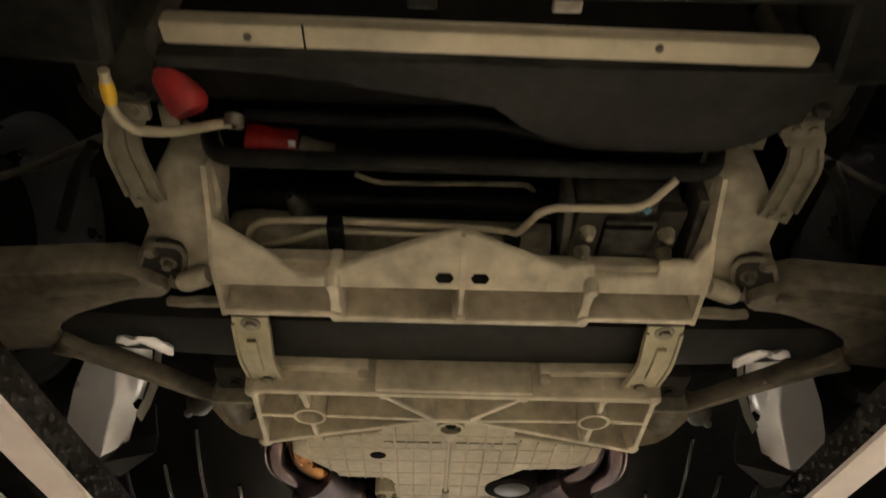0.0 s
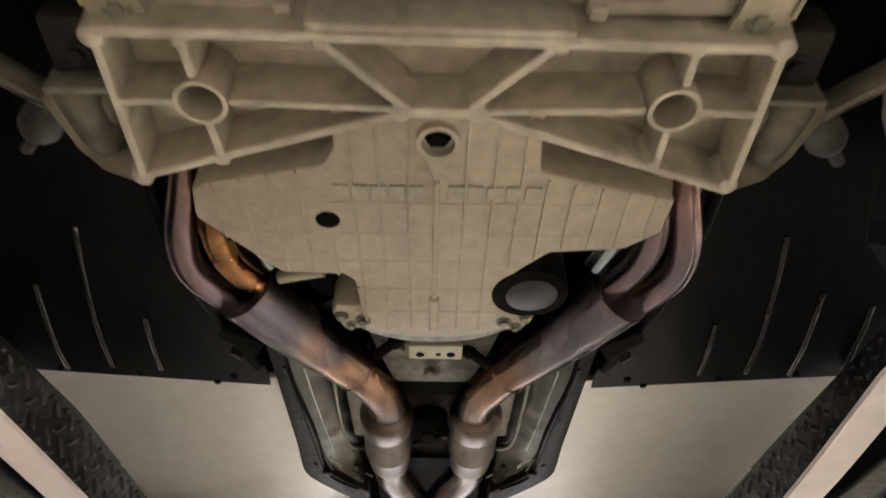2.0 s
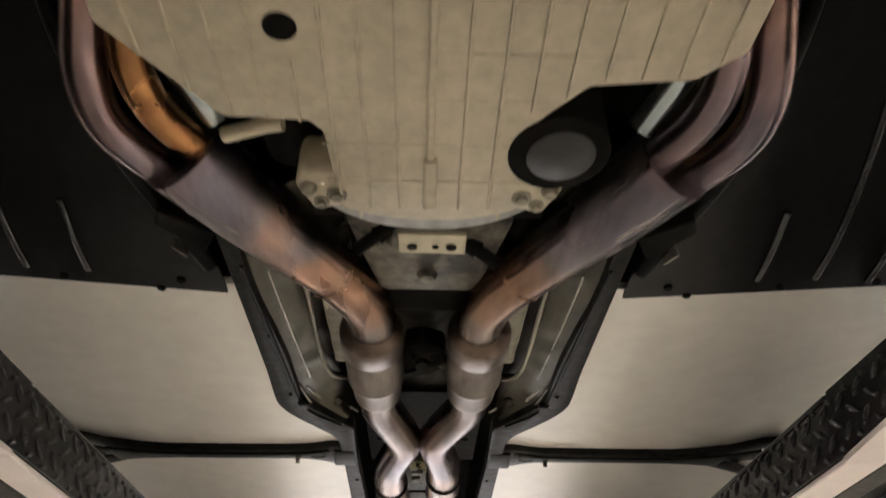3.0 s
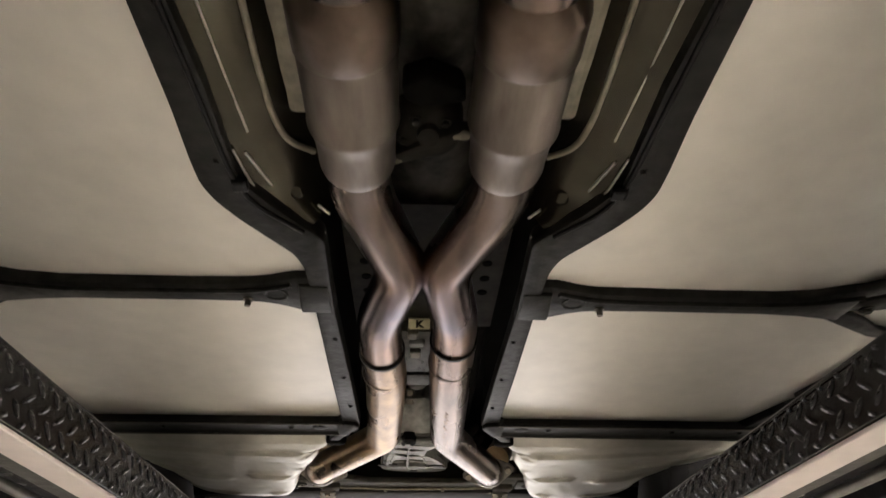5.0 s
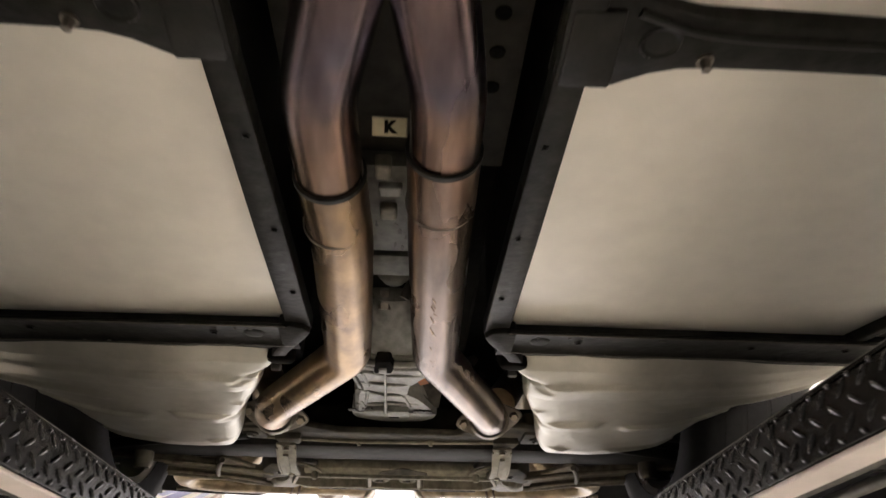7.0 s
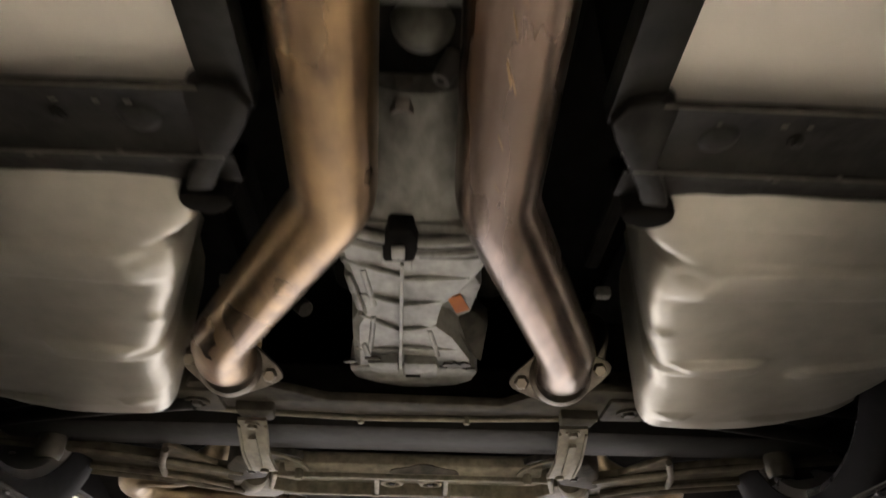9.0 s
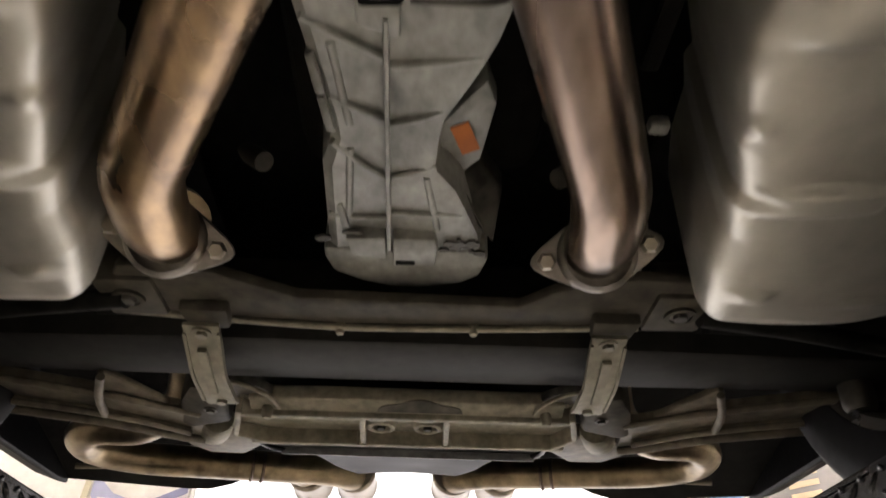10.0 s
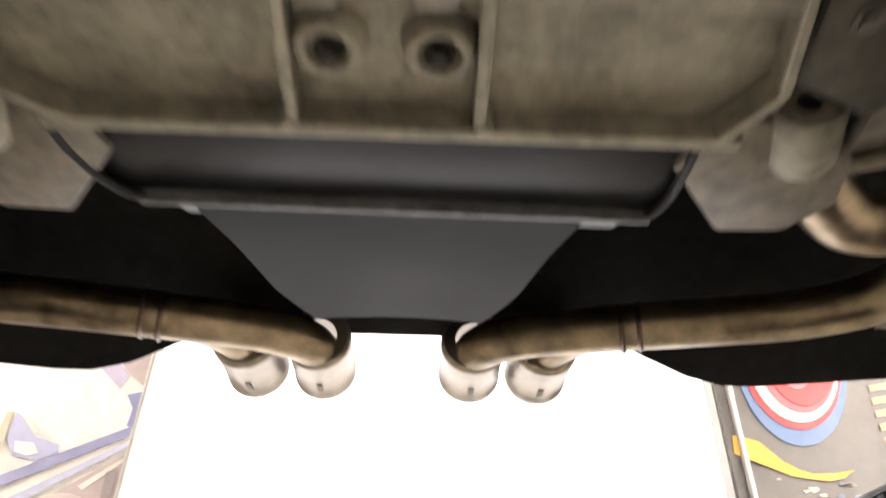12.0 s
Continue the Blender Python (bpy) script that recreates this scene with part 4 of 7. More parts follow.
        bmesh.ops.transform(bm, matrix=Matrix.Translation((fx, fy, fz)) @ Rm @ pose(0, 0, 0, 0, 0, -s * 12), verts=bm.verts)
        part("flange", bm, M_STEEL, r, "two-bolt steel flange", 35)
        for q in (-1, 1):
            pnt = Matrix.Translation((fx, fy, fz)) @ Rm @ pose(0, 0, 0, 0, 0, -s * 12) @ Vector((q * 0.0575, 0, -0.006))
            bm = lathe([(0, 0), (0.011, 0), (0.011, 0.006), (0.008, 0.012), (0, 0.012)], axis(pnt, -d), 6)
            part("nut", bm, M_TIP, r)
        part("collar", lathe([(0.0378, -0.016), (0.042, -0.011), (0.0455, -0.007), (0.0455, -0.004), (0.038, -0.003)], axis((fx, fy, fz), d), 28), M_STEEL, r, "", 50)
        # over-axle outlet hidden above the cradle, then the tail pipe
        e = -0.026
        P = lambda x, y, z: (s * x + e * (1.4 if x > 0.45 else 1.0), y, z + 0.010)
        t = part("tail_pipe", tube([P(0.26, 3.52, 0.10), P(0.33, 3.66, 0.22), P(0.38, 4.00, 0.20), P(0.44, 4.20, 0.115), P(0.545, 4.285, 0.100), P(0.625, 4.268, 0.098), P(0.685, 4.335, 0.098), P(0.690, 4.435, 0.100), P(0.60, 4.508, 0.103), P(0.36, 4.582, 0.115), P(0.20, 4.648, 0.127), P(0.134, 4.700, 0.130), P(0.130, 4.78, 0.130)], 0.0362, 0.075, 24, None, None, True, 8), M_MUFF, car, "golden stainless tail pipe with welds", 50)
        part("branch_pipe", tube([P(0.35, 4.588, 0.117), P(0.295, 4.630, 0.124), P(0.258, 4.70, 0.130), P(0.256, 4.78, 0.130)], 0.031, 0.035, 20), M_MUFF, t, "", 50)
        for xx, yy in ((0.372, 4.578), (0.348, 4.586)):
            part("weld", lathe([(0.0362, -0.004), (0.0392, 0), (0.0362, 0.004)], axis((s * xx + e, yy, 0.1235), (-s, 0.30, 0.04)), 22), M_COLLAR, t, "brown weld ring", 60)
        part("hanger_rod", tube([P(0.675, 4.47, 0.072), P(0.735, 4.465, 0.070)], 0.006, 0.01, 8), M_TIP, t, "short steel hanger rod", 50)
        for xx in (0.132, 0.255):
            m = axis((s * xx + e, 4.708, 0.157), (0, 1, -0.02))
            bm = lathe([(0.032, 0.0), (0.050, 0.004), (0.0560, 0.012), (0.0560, 0.022), (0.0538, 0.026), (0.0538, 0.125), (0.0560, 0.13), (0.0560, 0.142), (0.049, 0.144), (0.045, 0.13), (0.045, 0.02), (0.032, 0.0)], m, 36)
            part("exhaust_tip", bm, M_TIP, t, "polished double-walled exhaust tip", 40)
            part("tip_mark", box((s * xx + e, 4.80, 0.1010), (0.010, 0.026, 0.003), 0.0005), M_CASTR, t, "small dark stamped mark")


def front_cradle():
    """Cast front crossmember with its pockets, ribs and end towers."""
    # leaning upper flange with the mountain-shaped front edge
    top = [(-0.291, 0.722), (-0.222, 0.755), (-0.1925, 0.7735), (-0.168, 0.7725), (-0.112, 0.753), (-0.020, 0.728), (-0.0046, 0.7244), (0.012, 0.728), (0.0533, 0.7413), (0.121, 0.759), (0.1264, 0.7556), (0.1553, 0.7551), (0.158, 0.7658), (0.229, 0.7648), (0.2323, 0.7536), (0.271, 0.752), (0.290, 0.728), (0.292, 0.781), (-0.292, 0.781)]
    lean = lambda y: 0.029 - 0.75 * (y - 0.728)
    bm = bmesh.new()
    lo, hi = [bm.verts.new((x, y, lean(y))) for x, y in top], [bm.verts.new((x, y, lean(y) + 0.011)) for x, y in top]
    bm.faces.new(lo)
    bm.faces.new(hi[::-1])
    for i in range(len(top)):
        k = (i + 1) % len(top)
        bm.faces.new((lo[i], hi[i], hi[k], lo[k]))
    bmesh.ops.recalc_face_normals(bm, faces=bm.faces)
    bev(bm, 0.0025)
    cr = part("front_crossmember", bm, M_CAST, car, "dusty tan cast aluminium front crossmember with ribbed pockets", 30)
    # pocket back wall, lips and ribs
    part("pocket_wall", box((0, 0.822, 0.050), (0.585, 0.056, 0.02), 0.004), M_CAST, cr)
    for xa, xb, y in ((-0.290, -0.150, 0.834), (-0.158, 0.156, 0.843), (0.150, 0.290, 0.833)):
        part("lip", wedge((xa, y), (xb, y), 0.010, -0.014, 0.050), M_CAST, cr)
    for x, w in ((-0.152, 0.012), (0.0, 0.006), (0.152, 0.012)):
        part("rib", prism([(x - w * 0.6, 0.779), (x + w * 0.6, 0.779), (x + w * 0.45, 0.812), (x + w * 0.7, 0.840), (x - w * 0.7, 0.840), (x - w * 0.45, 0.812)], -0.011, 0.048, 0.002), M_CAST, cr)
        part("boss", lathe([(0, -0.017), (0.007, -0.0165), (0.010, -0.012), (0.011, 0.02)], Matrix.Translation((x, 0.839, 0.002)), 16), M_CAST, cr, "", 40)
        if x:
            part("boss", lathe([(0, -0.019), (0.006, -0.0185), (0.009, -0.013), (0.010, 0.01)], Matrix.Translation((x, 0.774, 0.0)), 16), M_CAST, cr, "", 40)
    bm = bmesh.new()
    k = [(0.726, 0.025), (0.782, -0.018), (0.782, 0.0), (0.726, 0.034)]
    a, b = [bm.verts.new((-0.003, y, z)) for y, z in k], [bm.verts.new((0.003, y, z)) for y, z in k]
    bm.faces.new(a)
    bm.faces.new(b[::-1])
    for i in range(4):
        bm.faces.new((a[i], b[i], b[(i + 1) % 4], a[(i + 1) % 4]))
    part("centre_fin", bm, M_CAST, cr)
    for s in (-1, 1):
        bm = prism([(s * x, y, -0.75 * (y - 0.769)) for x, y in ((0.010, 0.769), (0.014, 0.7645), (0.028, 0.7645), (0.032, 0.769), (0.028, 0.7735), (0.014, 0.7735))], lean(0.769) - 0.0012, lean(0.769) + 0.008)
        # near-black patch on the flange paints the slot's shade
        part("slot", bm, M_VOID, cr, "near-black oval patch drawn as a slot's shade")
    for s in (-1, 1):
        # side web standing forward
        bm = bmesh.new()
        k = [(0.298, 0.672, 0.075), (0.2965, 0.732, 0.042), (0.2965, 0.772, 0.012), (0.2890, 0.837, -0.015), (0.292, 0.842, 0.05), (0.300, 0.76, 0.09), (0.298, 0.68, 0.12)]
        a = [bm.verts.new((s * (p[0] - 0.003), p[1], p[2])) for p in k]
        b = [bm.verts.new((s * (p[0] + 0.003), p[1], p[2])) for p in k]
        bm.faces.new(a); bm.faces.new(b[::-1])
        for i in range(len(k)):
            j = (i + 1) % len(k)
            bm.faces.new((a[i], b[i], b[j], a[j]))
        part("side_web", bm, M_CAST, cr)
        # tower that carries the arm pivots
        rows = []
        for y, xi, xo, z in ((0.676, 0.300, 0.340, 0.112), (0.684, 0.296, 0.352, 0.096), (0.700, 0.290, 0.362, 0.084), (0.718, 0.288, 0.374, 0.078), (0.735, 0.290, 0.384, 0.072), (0.765, 0.298, 0.381, 0.064), (0.79, 0.300, 0.394, 0.060), (0.82, 0.300, 0.412, 0.055), (0.846, 0.300, 0.422, 0.052)):
            rows.append([(s * (xi + (xo - xi) * t), y, z - 0.012 * math.sin(math.pi * t)) for t in (0, 0.25, 0.5, 0.75, 1)])
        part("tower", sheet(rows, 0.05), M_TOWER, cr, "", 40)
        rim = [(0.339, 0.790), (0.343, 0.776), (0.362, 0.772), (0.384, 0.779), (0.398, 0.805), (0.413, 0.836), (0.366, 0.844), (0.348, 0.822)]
        # dark recess floor paints the shade of the arch
        part("pivot_recess", prism(mirror(rim, s), 0.040, 0.056, 0.003), M_BEAM, cr, "pivot recess, its shade put into the dark colour", 40)
        part("recess_rim", tube(mirror([(x, y, 0.042) for x, y in rim + rim[:2]], s), 0.0036, 0.012, 8), M_ARM, cr, "", 60)
        bolt(cr, (s * 0.362, 0.803, 0.040), 0.0065, 0.012, M_ARM)
        part("recess_nub", lathe([(0, -0.010), (0.006, -0.009), (0.010, 0.0), (0.011, 0.012)], axis((s * 0.378, 0.782, 0.040), (0, 0.3, 1)), 14), M_ARM, cr, "", 50)
        # pivot bushing with ears
        part("bushing", lathe([(0, -0.022), (0.011, -0.022), (0.014, -0.015), (0.014, 0.015), (0.011, 0.022), (0, 0.022)], axis((s * 0.333, 0.826, 0.032), (s * 1.0, 0.45, 0)), 18), M_TOWER, cr, "", 40)
        part("bushing_nut", lathe([(0, -0.010), (0.009, -0.010), (0.009, 0.006), (0, 0.006)], axis((s * 0.360, 0.834, 0.034), (s * 0.5, 1, -0.2)), 6), M_ARM, cr)
        part("ear", prism(mirror([(0.292, 0.838), (0.325, 0.836), (0.350, 0.841), (0.366, 0.838), (0.369, 0.846), (0.345, 0.850), (0.292, 0.847)], s), 0.002, 0.016, 0.004), M_ARM, cr, "", 35)
        # bent strap from the tower up to the rail, with a raised middle and a bolted head
        way = [(0.366, 0.722, 0.062), (0.370, 0.710, 0.066), (0.386, 0.660, 0.088), (0.390, 0.643, 0.108), (0.381, 0.632, 0.117), (0.374, 0.608, 0.119)]
        wide = [0.040, 0.043, 0.043, 0.034, 0.045, 0.046]
        st = part("front_strap", ribbon(mirror(way, s), 0.043, 0.006, None, wide), M_STRAPR, car, "bent tan mounting strap with a bolt at each end", 40)
        for q, w in ((-0.019, 0.005), (0.0, 0.012), (0.019, 0.005)):
            part("bead", ribbon(mirror([(x + q, y, z - 0.0045) for x, y, z in way[1:3]] + [(0.390 + q * 0.75, 0.645, 0.101)], s), w, 0.006), M_STRAPR, st, "", 40)
        part("strap_head", prism(mirror([(0.353, 0.635), (0.350, 0.612), (0.395, 0.607), (0.404, 0.630)], s), 0.104, 0.116, 0.004), M_STRAPR, st, "", 40)
        for x in (0.366, 0.385):
            bolt(st, (s * x, 0.619, 0.104), 0.006, 0.006, M_STRAPR)
        for x in (0.360, 0.376):
            bolt(st, (s * x, 0.713, 0.060), 0.0045, 0.005, M_STRAPR)
        part("rail_tab", prism(mirror([(0.331, 0.668), (0.327, 0.627), (0.350, 0.626), (0.354, 0.669)], s), 0.122, 0.132, 0.003), M_STRAPR, st, "", 40)
        part("rail_plate", prism(mirror([(0.412, 0.625), (0.449, 0.624), (0.449, 0.640), (0.428, 0.690), (0.412, 0.68)], s), 0.150, 0.160, 0.003), M_BEAM, st, "dark rail plate", 40)
        # block behind the strap
        re_ = part("rail_end", box((s * 0.375, 0.58, 0.175), (0.10, 0.09, 0.11), 0.012), M_BEAM, car, "dirty cast rail end")
        for q, r in ((-0.022, 0.013), (0.018, 0.010)):
            part("lug", lathe([(0, -0.012), (r * 0.7, -0.012), (r, -0.006), (r * 1.1, 0.01)], Matrix.Translation((s * 0.375 + q, 0.605, 0.122)), 16), M_OILSHADE, re_, "", 40)


def spring_strap(s, y0, y1, z, parent, x=0.263, mat=None, lean=0.0, drop=0.0, off=0.0):
    """A dented strap from y0 to y1 that may lean outwards and drop towards its rear end."""
    X = lambda y, d=0.0: x + d + lean * (y - y0) / (y1 - y0)
    Zs = lambda y, d=0.0: z + d - drop * (y - y0) / (y1 - y0)
    M = lambda pts: [(q[0] + off, *q[1:]) for q in mirror(pts, s)]
    ym = (y0 + y1) / 2
    bm = ribbon(M([(X(y0), y0, Zs(y0)), (X(y0 + 0.03), y0 + 0.03, Zs(y0 + 0.03, -0.003)), (X(ym, 0.004), ym, Zs(ym, -0.010)), (X(y1 - 0.035, 0.004), y1 - 0.035, Zs(y1 - 0.035, -0.006)), (X(y1), y1, Zs(y1))]), 0.046, 0.006)
    st = part("spring_strap", bm, mat or M_STRAP, parent, "dented zinc spring strap bolted at both ends", 40)
    part("bead", ribbon(M([(X(y0 + 0.04, 0.003), y0 + 0.04, Zs(y0 + 0.04, -0.012)), (X(y1 - 0.05, 0.004), y1 - 0.05, Zs(y1 - 0.05, -0.014))]), 0.012, 0.006), mat or M_STRAP, st, "", 40)
    for q in (-1, 1):
        part("edge_lip", ribbon(M([(X(y0 + 0.012, q * 0.022), y0 + 0.012, Zs(y0 + 0.012, -0.004)), (X(ym, 0.004 + q * 0.021), ym, Zs(ym, -0.013)), (X(y1 - 0.02, 0.002 + q * 0.022), y1 - 0.02, Zs(y1 - 0.02, -0.006))]), 0.004, 0.009), mat or M_STRAP, st, "", 40)
    bolt(st, (s * X(y0 + 0.012) + off, y0 + 0.012, Zs(y0 + 0.012, -0.004)), 0.008, 0.007, M_STRAPR)
    bolt(st, (s * X(y1 - 0.014) + off, y1 - 0.014, Zs(y1 - 0.014, -0.004)), 0.008, 0.007, M_STRAPR)
    return st


def leaf_spring(y0, y1, z, half, bow, label):
    rows = []
    n = 24
    for i in range(n + 1):
        x = -half + 2 * half * i / n
        t = max(0.0, (abs(x) - 0.25) / (half - 0.25))
        zz = z + bow * t * t
        g = 0.010 * t
        rows.append([(x, y0 + g, zz + 0.003), (x, y0 + 0.006 + g, zz), (x, (y0 + y1) / 2, zz - 0.001), (x, y1 - 0.006 - g, zz), (x, y1 - g, zz + 0.003)])
    return part("leaf_spring", sheet(rows, 0.03), M_SPRING, car, label, 40)


def front_suspension():
    leaf_spring(0.900, 0.995, 0.020, 0.72, 0.035, "broad charcoal composite transverse leaf spring")
    for s in (-1, 1):
        spring_strap(s, 0.852, 1.012, -0.004, car)
        # lower control arm: two limbs and an eye-shaped opening
        limb1 = [(0.368, 0.848), (0.372, 0.834), (0.392, 0.818), (0.425, 0.804), (0.47, 0.808), (0.55, 0.815), (0.70, 0.83), (0.80, 0.90), (0.78, 0.97), (0.66, 1.00), (0.575, 0.985), (0.545, 0.965), (0.550, 0.945), (0.535, 0.925), (0.505, 0.900), (0.44, 0.870), (0.418, 0.862), (0.385, 0.858)]
        limb2 = [(0.545, 0.950), (0.575, 0.985), (0.54, 0.998), (0.475, 1.046), (0.41, 1.100), (0.385, 1.122), (0.362, 1.135), (0.358, 1.118), (0.385, 1.103), (0.44, 1.050), (0.50, 0.995), (0.535, 0.965)]
        arm = part("control_arm", prism(mirror(limb1, s), 0.022, 0.075, 0.010), M_ARM, car, "cast aluminium lower control arm with an eye-shaped opening", 40)
        part("rear_limb", prism(mirror(limb2, s), 0.012, 0.045, 0.008), M_ARM, arm, "", 40)
        bm = wedge((s * 0.40, 0.822), (s * 0.60, 0.862), 0.012, 0.014, 0.03)
        part("bead", bm, M_ARM, arm)
        part("rear_bushing", lathe([(0.010, -0.04), (0.024, -0.04), (0.027, -0.03), (0.027, 0.03), (0.024, 0.04), (0.010, 0.04)], axis((s * 0.345, 1.135, 0.026), (0.0, 1, 0)), 20), M_ARM, arm, "", 40)
        part("bushing_bolt", lathe([(0, -0.06), (0.012, -0.06), (0.018, -0.03), (0.021, -0.012), (0.021, 0.004), (0.016, 0.013), (0.007, 0.016), (0.0065, 0.040), (0.004, 0.043), (0, 0.043)], axis((s * 0.407, 1.160, 0.034), (s * 0.62, 0.72, -0.12)), 16), M_OILSHADE, arm, "oily stud with a threaded end", 40)
        # shock lower end and sway link in the opening
        part("damper_foot", lathe([(0, 0), (0.03, 0), (0.034, 0.01), (0.034, 0.12), (0, 0.12)], axis((s * 0.49, 0.955, 0.055), (0, 0, 1)), 20), M_VOID, arm, "black damper foot", 40)
        rows = []
        for t in np.linspace(0, 1, 7):
            rows.append([(s * float(np.interp(u, [0, 0.4, 1], [0.394, 0.430, 0.4635])), float(np.interp(u, [0, 0.4, 1], [0.958, 0.932, 0.941])) + t * float(np.interp(u, [0, 0.4, 1], [0.016, 0.024, 0.003])), 0.012 + 0.004 * math.sin(9 * u + 4 * t) + 0.002 * noise.noise((11 * u, 6 * t, s))) for u in np.linspace(0, 1, 15)])
        part("boot_shield", sheet(rows, 0.003), M_FOIL, arm, "crumpled bright foil behind the arm", 60)
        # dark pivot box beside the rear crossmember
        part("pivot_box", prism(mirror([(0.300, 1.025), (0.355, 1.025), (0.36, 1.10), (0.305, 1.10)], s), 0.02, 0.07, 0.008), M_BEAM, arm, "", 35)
        bolt(arm, (s * 0.328, 1.062, 0.020), 0.008, 0.008, M_BEAM)
        # folded aluminium guard in the wheel well: a bright inner face, a soft fold and a smooth outer face
        ts = [0, 0.3, 0.6, 0.85, 1]
        rows = []
        for t in np.linspace(0, 1, 19):
            a, f, o = (Vector([float(np.interp(t, ts, v)) for v in e]) for e in (
                ([0.485, 0.503, 0.536, 0.556, 0.562], [1.075, 1.150, 1.226, 1.268, 1.284], [0.105, 0.078, 0.066, 0.034, 0.016]),
                ([0.530, 0.540, 0.552, 0.570, 0.580], [1.070, 1.120, 1.178, 1.225, 1.250], [0.085, 0.066, 0.044, 0.004, -0.022]),
                ([0.560, 0.583, 0.606, 0.625, 0.628], [1.060, 1.098, 1.138, 1.190, 1.235], [0.090, 0.070, 0.046, 0.012, -0.016])))
            row = []
            for u in np.linspace(0, 1, 23):
                k = 1 / (1 + math.exp(-(u - 0.5) * 26))
                q = a.lerp(f, min(1, 2 * u)) * (1 - k) + f.lerp(o, max(0, 2 * u - 1)) * k
                ripple = 0.0012 * math.sin(20 * u + 5 * t) * max(0, 1 - 2 * u) + 0.0012 * noise.noise((9 * u, 7 * t, 3.1 * s))
                lip = 0.010 * max(0, 1 - u / 0.08)
                row.append((s * (q.x - lip * 0.5), q.y, q.z + ripple + lip))
            rows.append(row)
        g = part("splash_guard", sheet(rows, 0.0025), M_FOIL, car, "bright folded aluminium splash guard in the wheel well", 60)
        part("inner_flange", sheet([[(s * (x + d), y, z + d) for x, y, z in ((0.468, 1.10, 0.095), (0.482, 1.16, 0.070), (0.500, 1.195, 0.045), (0.514, 1.212, 0.024))] for d in (0.0, 0.014)], 0.002), M_SHIELD, g, "dull curled inner flange", 60)
        part("dark_flap", slab(mirror([(0.505, 1.270, 0.026), (0.560, 1.278, 0.014), (0.592, 1.250, -0.020), (0.640, 1.300, -0.020), (0.602, 1.396, 0.004), (0.512, 1.300, 0.010)], s), 0.003), M_FLAP, g, "dull black plastic flap below the guard")
        part("flap_edge", tube(mirror([(0.497, 1.205, 0.052), (0.502, 1.240, 0.040), (0.506, 1.275, 0.028)], s), 0.0022, 0.02, 6), M_RAIL, g)
        for x, y, z, r in ((0.535, 1.222, 0.058, 0.0085), (0.497, 1.152, 0.070, 0.0055)):
            # black disc on the foil paints the hole's shade
            part("hole", lathe([(0, -0.001), (r, -0.001), (r * 1.1, 0.010)], axis((s * x, y, z), (-s * 0.4, 0.15, 1)), 14), M_VOID, g, "near-black disc drawn as a round hole's shade")


